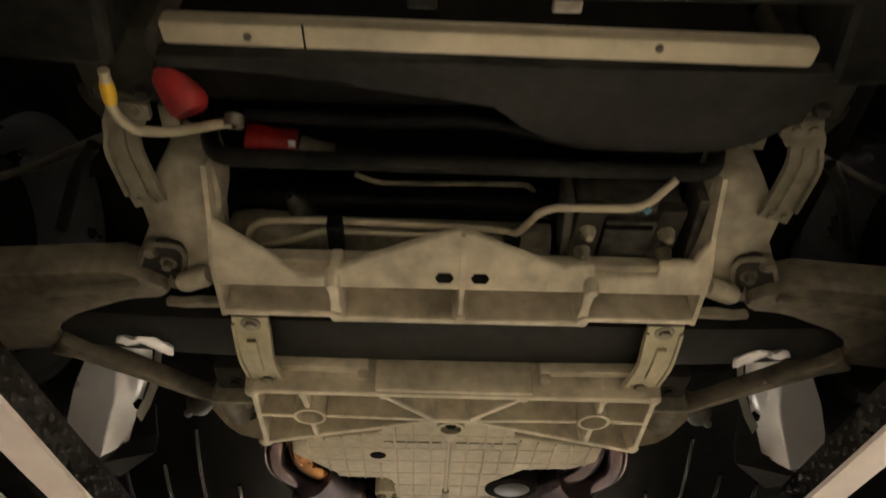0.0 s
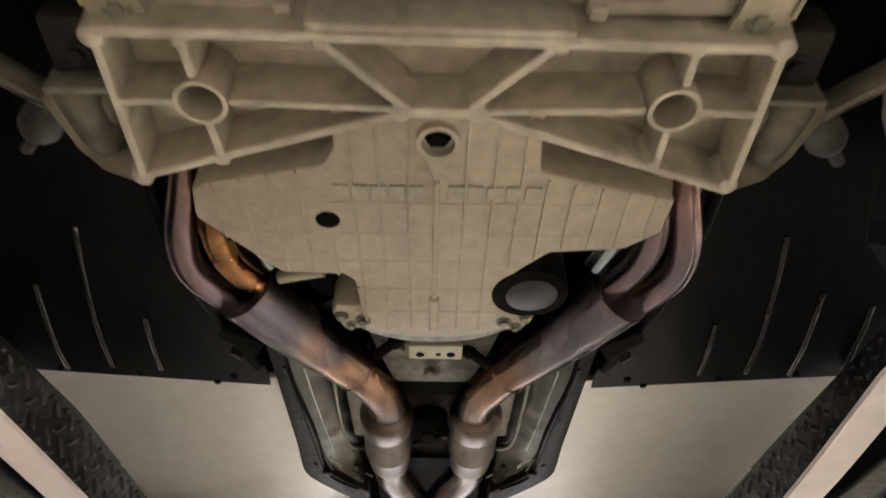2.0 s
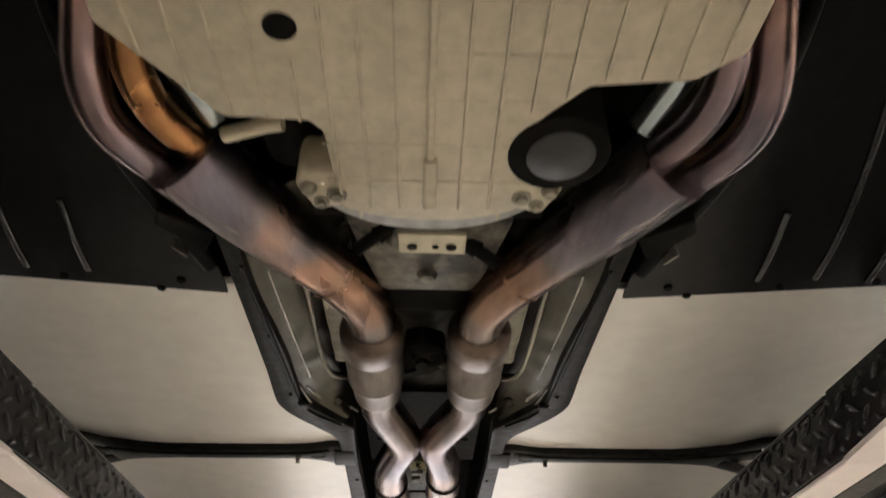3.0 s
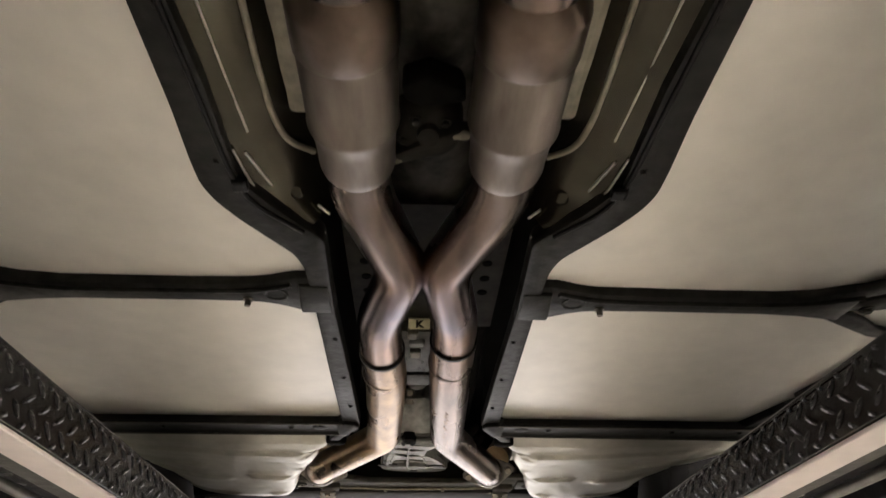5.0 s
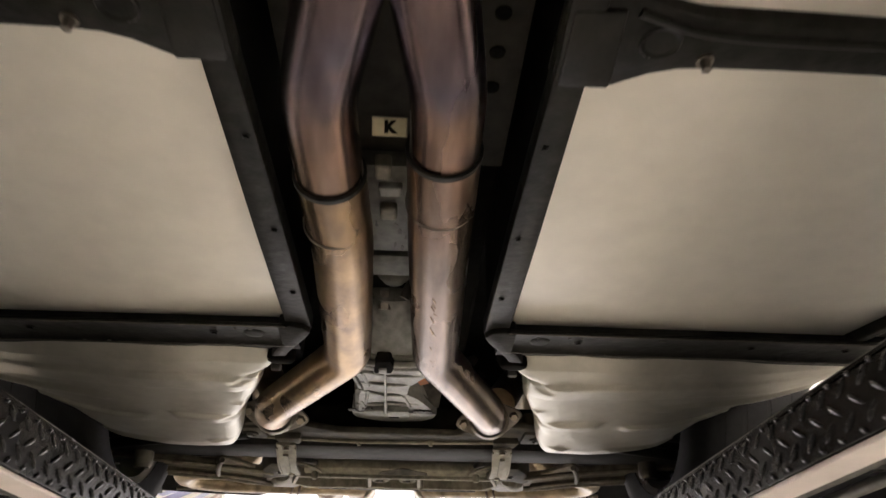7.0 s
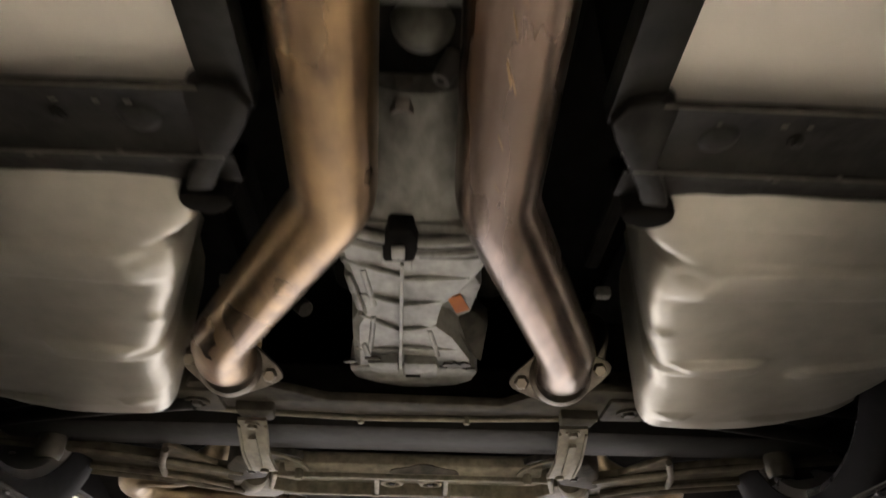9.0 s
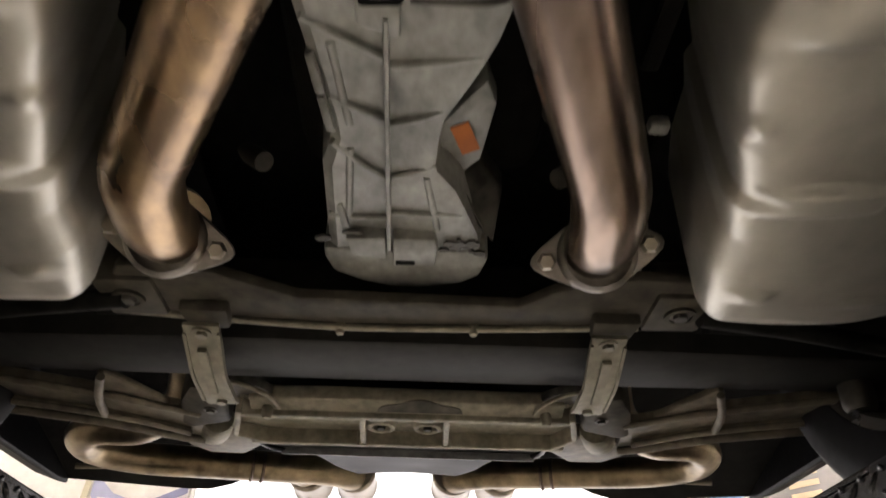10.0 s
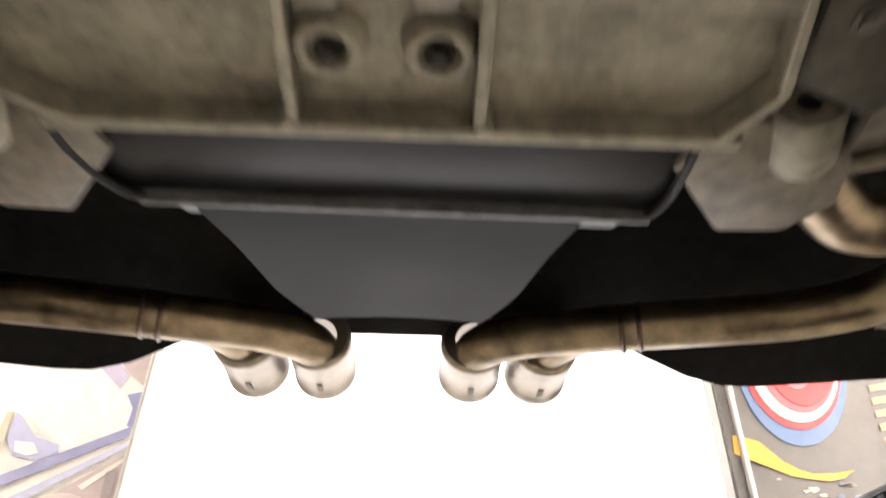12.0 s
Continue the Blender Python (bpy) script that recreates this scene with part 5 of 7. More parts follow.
def rear_of_front_cradle():
    """X-ribbed cast cradle plate in front of the oil pan."""
    base = [(-0.245, 0.985), (-0.135, 0.985), (-0.128, 1.004), (0.112, 1.006), (0.125, 0.99), (0.245, 0.99), (0.292, 1.01), (0.300, 1.19), (0.20, 1.165), (0.04, 1.095), (-0.04, 1.095), (-0.20, 1.160), (-0.300, 1.185), (-0.292, 1.0)]
    c = part("rear_crossmember", prism(base, 0.028, 0.045, 0.004), M_CAST, car, "dusty cast cradle plate with crossing ribs", 30)
    z0, z1 = -0.027, 0.034
    runs = [((-0.283, 1.008), (0.286, 1.014), 0.013), ((-0.283, 1.006), (-0.290, 1.172), 0.011), ((0.286, 1.012), (0.296, 1.182), 0.011),
            ((-0.290, 1.172), (-0.035, 1.088), 0.012), ((0.296, 1.182), (0.030, 1.088), 0.012), ((-0.045, 1.087), (0.04, 1.087), 0.014),
            ((-0.214, 1.012), (-0.212, 1.053), 0.011), ((-0.210, 1.103), (-0.207, 1.145), 0.011), ((0.214, 1.016), (0.214, 1.053), 0.011), ((0.212, 1.103), (0.212, 1.150), 0.011),
            ((-0.286, 1.079), (-0.235, 1.079), 0.010), ((-0.187, 1.078), (-0.04, 1.083), 0.010), ((0.290, 1.083), (0.235, 1.080), 0.010), ((0.187, 1.080), (0.035, 1.085), 0.010),
            ((-0.100, 1.014), (-0.030, 1.082), 0.012), ((0.095, 1.016), (0.028, 1.082), 0.012)]
    for a, b, w in runs:
        part("rib", wedge(a, b, w * 0.78, z0, z1), M_CAST, c)
    for s in (-1, 1):
        part("ring_boss", ring((s * 0.211, 1.078, 0), 0.0240, 0.0195, -0.0285, 0.10, 24), M_CAST, c, "round cast boss", 40)
        # darker boss floor, the recess's shade put into its colour
        part("ring_floor", lathe([(0, 0.020), (0.018, 0.020), (0.0193, 0.0205)], Matrix.Translation((s * 0.211, 1.078, 0)), 20), M_OILSHADE, c)
        for x, y, r in ((0.286, 1.015, 0.013), (0.293, 1.176, 0.013), (0.214, 1.017, 0.010), (0.209, 1.148, 0.011), (0.10, 1.016, 0.010), (0.035, 1.087, 0.014)):
            part("knuckle", lathe([(0, -0.0276), (r * 0.5, -0.0274), (r * 0.8, -0.024), (r * 1.1, 0.01)], Matrix.Translation((s * x, y, 0)), 14), M_CAST, c, "", 40)
        part("pocket_pad", prism(mirror([(0.085, 1.024), (0.150, 1.024), (0.150, 1.052), (0.092, 1.052)], s), 0.016, 0.03, 0.003), M_CAST, c, "", 35)
        part("pocket_pad", prism(mirror([(0.232, 1.096), (0.272, 1.098), (0.274, 1.135), (0.236, 1.128)], s), 0.016, 0.03, 0.003), M_CAST, c, "", 35)
        # front apron with a step on each side
        part("apron", prism(mirror([(0.122, 0.990), (0.262, 0.986), (0.286, 1.002), (0.122, 1.006)], s), 0.004, 0.036, 0.005), M_CAST, c, "", 35)
        part("apron_tab", box((s * 0.130, 0.997, -0.002), (0.016, 0.012, 0.012), 0.004), M_CAST, c, "", 35)
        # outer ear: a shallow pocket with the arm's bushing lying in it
        part("outer_ear", prism(mirror([(0.290, 1.03), (0.340, 1.035), (0.358, 1.10), (0.352, 1.150), (0.338, 1.185), (0.312, 1.196), (0.294, 1.190)], s), 0.040, 0.06, 0.006), M_BEAM, c, "dark ear", 40)
        part("ear_rib", wedge((s * 0.292, 1.086), (s * 0.362, 1.087), 0.007, -0.004, 0.042), M_CASTR, c)
        part("bushing", lathe([(0, -0.028), (0.018, -0.028), (0.021, -0.022), (0.023, 0.0), (0.021, 0.022), (0.018, 0.028), (0, 0.028)], axis((s * 0.334, 1.132, 0.032), (s * 0.22, 1, 0)), 22), M_CASTR, c, "dusty cast bushing in its pocket", 45)
        part("bushing_collar", tube(mirror([(0.306, 1.160, 0.026), (0.322, 1.170, 0.012), (0.350, 1.163, 0.026)], s), 0.005, 0.02, 10), M_BEAM, c, "dark rubber collar", 50)
        rows = [[(s * x, y, z) for x, y in ((0.362, 1.092), (0.357, 1.120), (0.350, 1.152), (0.336, 1.180), (0.312, 1.194), (0.290, 1.184))] for z in (-0.010, 0.042)]
        part("ear_rim", sheet(rows, 0.007), M_CAST, c, "", 50)
    part("apron", prism([(-0.112, 0.998), (0.112, 1.001), (0.112, 1.012), (-0.112, 1.010)], -0.024, 0.036, 0.004), M_CAST, c, "", 35)
    part("sump_nose", box((0, 1.035, 0.070), (0.215, 0.05, 0.03), 0.006), M_CAST, car, "tan sump nose behind the spring", 35)
    # near-black plate added above, standing for the shade in the gap
    part("gap_shadow_plate", box((0, 0.985, 0.12), (0.62, 0.36, 0.02)), M_VOID, car, "added near-black plate standing for the shaded gap above the spring")


def wheel_liners():
    for s in (-1, 1):
        rows = []
        for i in range(13):
            t = i / 12
            y = 1.70 - 0.52 * t
            xi = float(np.interp(y, [1.18, 1.45, 1.55, 1.64, 1.70], [0.42, 0.345, 0.30, 0.262, 0.262]))
            row = []
            for j in range(9):
                u = j / 8
                x = xi + (0.83 - xi) * u
                yy = y - 0.07 * u * (1 - t)
                row.append((s * x, yy, 0.028 + 0.27 * t ** 1.7 + 0.02 * u * t))
            rows.append(row)
        l = part("wheel_liner", sheet(rows, 0.004), M_LINER, car, "black plastic wheel liner with raised ribs", 50)
        def zat(y, x):
            t = (1.70 - 0.05 - y) / 0.52
            return 0.028 + 0.27 * max(t, 0) ** 1.7
        for x, ya, yb in ((0.418, 1.535, 1.645), (0.487, 1.40, 1.64), (0.560, 1.48, 1.645), (0.64, 1.50, 1.62)):
            pts = [(s * (x + 0.03 * (y - ya)), y, zat(y, x) - 0.002) for y in np.linspace(ya, yb, 6)]
            part("rib", tube(pts, 0.0045, 0.01, 8), M_RIB, l, "glossy pressed rib", 60)
        for x, y in ((0.315, 1.672), (0.345, 1.69), (0.46, 1.665), (0.58, 1.65), (0.70, 1.64)):
            part("push_pin", lathe([(0, -0.001), (0.005, -0.001), (0.0065, 0.004)], Matrix.Translation((s * x, y, 0.027)), 12), M_VOID, l)
        part("inner_edge", tube(mirror([(0.42, 1.18, 0.28), (0.375, 1.36, 0.12), (0.335, 1.47, 0.06), (0.27, 1.64, 0.030)], s), 0.010, 0.05, 10), M_BLACK, l, "", 60)
        # pad at the rail's front end
        part("bracket", prism(mirror([(0.245, 1.56), (0.30, 1.52), (0.31, 1.545), (0.265, 1.60)], s), 0.02, 0.05, 0.004), M_VOID, l)
        part("bright_edge", wedge((s * 0.300, 1.585), (s * 0.288, 1.605), 0.0035, 0.018, 0.03), M_STEEL, l, "worn bright edge")
        # dark inner fender wall
        part("inner_fender", prism(mirror([(0.40, 0.35), (0.46, 0.35), (0.52, 1.25), (0.44, 1.25)], s), 0.16, 0.45, 0.01), M_VOID, car, "dark inner fender wall")


def front_end():
    # fascia and radiator support
    rows = []
    for i in range(7):
        y = 0.0 + 0.446 * i / 6
        rows.append([(x, y, 0.058 + 0.03 * (abs(x) / 0.7) ** 2 - 0.02 * math.sin(math.pi * i / 6)) for x in np.linspace(-0.72, 0.72, 13)])
    part("front_air_dam", sheet(rows, 0.012), M_RAIL, car, "dull dark plastic undertray ahead of the radiator", 50)
    bm = box((0.013, 0.4820, 0.0495), (0.592, 0.024, 0.022), 0.005, None, Matrix.Rotation(0.011, 4, "Z"))
    rs = part("radiator_support", bm, M_LINE, car, "tan painted radiator support bar", 35)
    for x in (-0.205, 0.163):
        part("rubber_plug", lathe([(0, -0.002), (0.0035, -0.002), (0.0048, 0.004)], Matrix.Translation((x, 0.4795, 0.0385)), 14), M_OILSHADE, rs, "dark rubber plug")
    part("seam", box((-0.155, 0.4793, 0.0388), (0.002, 0.025, 0.002)), M_VOID, rs)
    for x in (0.075, -0.05):
        part("clip", box((x, 0.444, 0.045), (0.026, 0.012, 0.006), 0.002), M_STEEL if x > 0 else M_RAIL, car, "small metal clip")
    # fan shroud with a curved belly
    rows = []
    for i in range(10):
        y = 0.51 + 0.130 * i / 9
        row = []
        for j in range(19):
            x = -0.30 + 0.64 * j / 18
            belly = 0.119 * (1 - (max(0, abs(x - 0.19) - 0.06) / 0.14) ** 2)
            keep = 0.51 + (max(0.06, belly) if x > 0.05 else float(np.interp(x, [-0.30, -0.20, -0.05, 0.05], [0.014, 0.020, 0.045, 0.060])))
            row.append((x, min(y, keep), 0.050 + 0.02 * (i / 9)))
        rows.append(row)
    part("fan_shroud", sheet(rows, 0.02), M_RAIL, car, "dull grey-black radiator fan shroud", 45)
    part("radiator_core", box((0.0, 0.58, 0.24), (0.66, 0.06, 0.26), 0.01), M_VOID, car, "dark radiator core")
    for s in (-1, 1):
        part("duct_side", prism(mirror([(0.33, 0.38), (0.62, 0.38), (0.62, 0.53), (0.36, 0.55)], s), 0.08, 0.2, 0.01), M_RAIL, car, "black brake duct side")
    # sway bar and rack tubes
    part("sway_bar", tube([(-0.33, 0.70, 0.24), (-0.300, 0.668, 0.12), (-0.280, 0.657, 0.074), (0.280, 0.664, 0.076), (0.300, 0.674, 0.12), (0.33, 0.70, 0.24)], 0.0105, 0.04, 14), M_RAIL, car, "dark grey front sway bar", 50)
    part("rack_tube", tube([(-0.33, 0.80, 0.155), (0.20, 0.805, 0.155)], 0.019, 0.01, 14), M_BLACK, car, "black steering rack tube", 50)
    part("rack_housing", lathe([(0, -0.2), (0.03, -0.2), (0.034, -0.17), (0.028, -0.1), (0.026, 0.22), (0, 0.22)], axis((-0.10, 0.83, 0.115), (1, 0, 0)), 20), M_CASTR, car, "grey steering rack housing", 40)
    part("hose", tube([(-0.26, 0.655, 0.15), (-0.08, 0.652, 0.14), (0.02, 0.645, 0.14), (0.10, 0.668, 0.14), (0.20, 0.682, 0.145), (0.33, 0.675, 0.16)], 0.011, 0.06, 14), M_BLACK, car, "black corrugated hose", 50)
    # hydraulic lines
    part("hydraulic_line", tube([(-0.27, 0.83, 0.085), (-0.272, 0.795, 0.088), (-0.25, 0.775, 0.088), (-0.155, 0.772, 0.088), (0.045, 0.778, 0.085), (0.070, 0.775, 0.075), (0.086, 0.712, 0.052), (0.102, 0.700, 0.050), (0.206, 0.698, 0.050), (0.236, 0.662, 0.062)], 0.0048, 0.02, 12), M_LINE, car, "tan bent hydraulic line", 50)
    part("hydraulic_line", tube([(-0.262, 0.822, 0.085), (-0.215, 0.808, 0.085), (-0.170, 0.787, 0.085), (0.06, 0.795, 0.085)], 0.0045, 0.02, 12), M_LINE, car, "tan bent hydraulic line", 50)
    part("thin_line", tube([(-0.14, 0.765, 0.165), (-0.112, 0.780, 0.165), (0.092, 0.776, 0.165), (0.105, 0.80, 0.165)], 0.004, 0.015, 10), M_CASTR, car, "thin tan steel line", 50)
    for x, h in ((-0.158, 0.058), (0.065, 0.028)):
        part("line_clip", box((x, 0.79, 0.078), (0.020, h, 0.022), 0.004), M_BLACK, car, "black rubber line clip")
    part("coupling", lathe([(0, 0), (0.0055, 0), (0.0055, 0.007), (0, 0.007)], axis((0.206, 0.700, 0.048), (0.6, -0.6, 0.2)), 10), M_BLUE, car, "small teal coupling")
    # steering coupler mounts: two pairs of domed bolts beside a tan plate
    mb = part("mount_block", box((0.200, 0.765, 0.095), (0.13, 0.10, 0.05), 0.008), M_OILSHADE, car, "dirty cast mount block")
    part("mount_plate", box((0.204, 0.772, 0.066), (0.066, 0.080, 0.012), 0.004), M_OILSHADE, mb, "dirty cast plate between the bolts", 35)
    # near-black strip on the plate paints the slot's shade
    part("slot", box((0.200, 0.741, 0.0595), (0.058, 0.007, 0.003), 0.001), M_VOID, mb, "near-black patch drawn as a slot's shade")
    for x in (0.150, 0.246):
        part("stud_block", box((x + 0.002, 0.765, 0.068), (0.034, 0.11, 0.02), 0.006), M_BEAM, mb, "oily dark strip under the bolts", 35)
        for y in (0.747, 0.783):
            part("domed_bolt", lathe([(0.0105, 0), (0.0105, 0.003), (0.0088, 0.005), (0.0075, 0.012), (0.0045, 0.020), (0, 0.022)], axis((x + (0.006 if x > 0.2 else 0.0) * (y > 0.76), y, 0.058), (0, -0.35, -1)), 16), M_CASTR, mb, "", 40)
    for x, a in ((0.124, 0.1), (0.282, 0.1)):
        part("mount_arm", wedge((x, 0.70), (x + a * 0.1, 0.815), 0.012, 0.065, 0.12), M_OILSHADE, car, "dirty cast mount arm")
    # tow hook with a yellow cap and red parts
    hk = part("tow_hook", tube([(-0.372, 0.553, 0.085), (-0.3805, 0.608, 0.085), (-0.366, 0.6315, 0.085), (-0.327, 0.6335, 0.085), (-0.2557, 0.616, 0.086)], 0.0058, 0.025, 14), M_LINE, car, "pale bent rod with a yellow painted end", 50)
    part("yellow_end", lathe([(0.0066, -0.004), (0.0078, 0.004), (0.0078, 0.018), (0.0064, 0.024)], axis((-0.3775, 0.590, 0.085), (0.15, -1, 0.0)), 14), M_YELLOW, hk, "worn yellow painted end", 50)
    part("rod_eye", ring((0, 0, 0), 0.011, 0.005, -0.006, 0.006, 16), M_BOLT, hk, "", 40).matrix_local = pose(-0.2535, 0.6155, 0.086, 30, 0, 0)
    part("red_canister", lathe([(0, -0.02), (0.018, -0.02), (0.022, -0.014), (0.0235, -0.004), (0.0235, 0.026), (0.018, 0.034), (0, 0.036)], axis((-0.309, 0.600, 0.108), (-0.45, -0.62, 0.62)), 18), M_REDD, car, "dark red plastic canister", 40)
    part("red_sleeve", tube([(-0.305, 0.790, 0.262), (-0.235, 0.803, 0.262)], 0.024, 0.01, 16), M_RED, car, "red plastic sleeve", 40)
    part("sleeve_sticker", box((-0.238, 0.785, 0.2445), (0.010, 0.010, 0.003), 0.001, None, Euler((radians(-45), 0, 0)).to_matrix().to_4x4()), M_FOIL, car, "small white sticker")
    part("sleeve_end", tube([(-0.232, 0.803, 0.262), (-0.185, 0.82, 0.262)], 0.016, 0.01, 12), M_CASTR, car, "ribbed grey hose end", 50)
    # bumpy casting behind the lines
    part("rack_boot", lathe([(0, -0.012), (0.006, -0.012), (0.008, -0.004), (0.013, 0.004), (0.017, 0.020), (0.018, 0.04), (0, 0.04)], axis((-0.218, 0.782, 0.13), (0.35, 0.9, 0.1)), 14), M_OILSHADE, car, "grey casting nub", 40)
    for s in (-1, 1):
        part("brake_hose", tube(mirror([(0.44, 0.685, 0.12), (0.47, 0.72, 0.115), (0.535, 0.835, 0.12)], s), 0.008, 0.05, 10), M_RAIL, car, "glossy black brake hose", 50)
        part("tie_rod", tube(mirror([(0.40, 0.682, 0.16), (0.4458, 0.705, 0.16), (0.5524, 0.761, 0.16), (0.66, 0.80, 0.16)], s), 0.006, 0.02, 12), M_OILSHADE, car, "dull dark tie rod", 50)


def wheel(x, y, r, w, label):
    """Wheel standing upright on the lift; the tyre's foot at the car's own height."""
    s = 1 if x > 0 else -1
    zc = 1.585 + r - 1.675 - 0.02 * y
    m = axis((x, y, zc), (s, 0, 0))
    h = w / 2
    ty = part("wheel", lathe([(r - 0.10, -h + 0.01), (r - 0.06, -h), (r - 0.025, -h + 0.004), (r - 0.006, -h + 0.02), (r, -h + 0.04), (r, h - 0.04), (r - 0.02, h - 0.006), (r - 0.09, h), (r - 0.10, h - 0.01)], m, 56, None, True), M_RUBBER, car, label, 40)
    rb = [(r - 0.098, -h + 0.012), (r - 0.098, h - 0.012), (r - 0.115, h - 0.02), (r - 0.125, 0.02), (r - 0.115, -h + 0.02)]
    part("rim", lathe(rb, m, 48, None, True), M_WHEEL, ty, "silver alloy rim", 40)
    part("hub", lathe([(0, h - 0.06), (0.16, h - 0.06), (0.16, h - 0.11), (0, h - 0.11)], m, 30), M_VOID, ty, "dark brake hub", 40)
    part("backing_plate", lathe([(0, 0.03), (r - 0.105, 0.03), (r - 0.105, 0.04), (0, 0.04)], m, 40), M_VOID, ty, "dark backing plate", 40)
    part("brake_disc", lathe([(0, -0.01), (0.165, -0.01), (0.165, 0.02), (0, 0.02)], m, 40), M_RUBBER, ty, "dark brake disc", 40)
    for k in range(5):
        a = 2 * math.pi * k / 5
        bm = box((0, 0.12, h - 0.05), (0.05, 0.25, 0.03), 0.008)
        bmesh.ops.transform(bm, matrix=m @ Matrix.Rotation(a, 4, "Z"), verts=bm.verts)
        part("spoke", bm, M_WHEEL, ty)
    for k in (-0.07, -0.025, 0.025, 0.07):
        part("tread_groove", lathe([(r + 0.0005, k * w / 0.26 - 0.004), (r - 0.004, k * w / 0.26), (r + 0.0005, k * w / 0.26 + 0.004)], m, 56), M_VOID, ty)


def fuel_shields():
    """Formed aluminium shields under the saddle tanks."""
    for s in (-1, 1):
        ys = np.concatenate([np.linspace(2.995, 3.50, 215), np.linspace(3.503, 3.546, 16), [3.548]])
        soft = lambda v, w: 1 / (1 + math.exp(-max(-40.0, min(40.0, v / w))))
        # pressed strips: where each starts and ends across the car, its line, its slant, width and depth
        strips = ((0.240, 0.60, 3.082, -0.05, 0.055, 0.0085), (0.20, 0.418, 3.300, -0.13, 0.034, 0.0085), (0.470, 0.90, 3.288, -0.26, 0.026, 0.0065), (0.515, 0.90, 3.180, -0.26, 0.024, 0.0060), (0.20, 0.385, 3.446, -0.05, 0.022, 0.0065), (0.475, 0.72, 3.446, -0.10, 0.018, 0.0055))
        across = [0.0, 0.0, 0.004, 0.011, 0.020, 0.032] + list(np.linspace(0.045, 0.99, 52)) + [1.0]
        rows = []
        for y in ys:
            off = float(np.interp(y, [3.0, 3.1, 3.2, 3.55], [-0.004, -0.006, -0.015, -0.020]))
            xi = float(np.interp(y, [2.995, 3.02, 3.05, 3.062, 3.072, 3.080, 3.092, 3.13, 3.17, 3.22, 3.245, 3.30, 3.315, 3.36, 3.42, 3.475, 3.51, 3.53, 3.548], [0.200, 0.194, 0.200, 0.212, 0.228, 0.238, 0.228, 0.232, 0.242, 0.262, 0.268, 0.293, 0.289, 0.305, 0.312, 0.326, 0.336, 0.348, 0.385]))
            xo = float(np.interp(y, [2.995, 3.11, 3.25, 3.47, 3.53, 3.548], [0.82, 0.77, 0.655, 0.615, 0.59, 0.55]))
            zb = float(np.interp(y, [2.995, 3.03, 3.075, 3.12, 3.25, 3.46, 3.50, 3.525, 3.540, 3.548], [0.024, 0.010, 0.004, 0.001, -0.006, -0.012, -0.009, -0.002, 0.010, 0.030]))
            row = []
            for q, u in enumerate(across):
                x = xi + (xo - xi) * u
                d = x - xi
                z = zb + 0.034 * math.exp(-d / 0.0075) + 0.030 * u ** 6
                z = 0.20 if q == 0 else 0.085 if q == 1 else z
                if q > 1:
                    for x0, x1, c, k, w, a in strips:
                        line = c + k * (x - x0)
                        z -= 1.15 * a * (soft(y - line, 0.0013) - soft(y - line - w, 0.003)) * soft(x - x0, 0.004) * soft(d - 0.034, 0.006) * soft(x1 - x, 0.003 if x1 < 0.45 else 0.05)
                    z -= 0.006 * math.exp(-((x - 0.276) / 0.010) ** 2 - ((y - 3.216) / 0.009) ** 2)
                    z += 0.006 * math.exp(-((x - 0.262) / 0.012) ** 2 - ((y - 3.094) / 0.008) ** 2)
                    z += 0.0022 * math.sin(9 * x + 13 * y) + 0.0010 * math.sin(31 * x - 17 * y) + 0.0009 * noise.noise((x * 28, y * 28, 3.0 + s))
                row.append((s * x + off, float(y), z))
            rows.append(row)
        sh = part("tank_shield", sheet(rows, 0.002), M_SHIELD, car, "dull silver formed aluminium fuel tank shield", 60)
        part("tab", lathe([(0.004, -0.003), (0.010, -0.003), (0.012, 0.0), (0.012, 0.004), (0.004, 0.004)], axis((s * 0.222 - 0.006, 3.060, 0.062), (s * 0.35, -0.1, 1)), 16, None, True), M_SHIELD, sh, "small bolt tab", 40)
        part("tab", box((s * 0.232 - 0.006, 3.072, 0.066), (0.030, 0.026, 0.004), 0.0015), M_SHIELD, sh, "", 40)
        part("tank_bracket", box((s * 0.205, 3.18, 0.13), (0.02, 0.16, 0.05), 0.006), M_VOID, sh, "dark tank bracket")
        part("tank_bracket", box((s * 0.250 - 0.012, 3.335, 0.115), (0.022, 0.016, 0.016), 0.005), M_GEAR, sh, "pale bracket nub", 40)


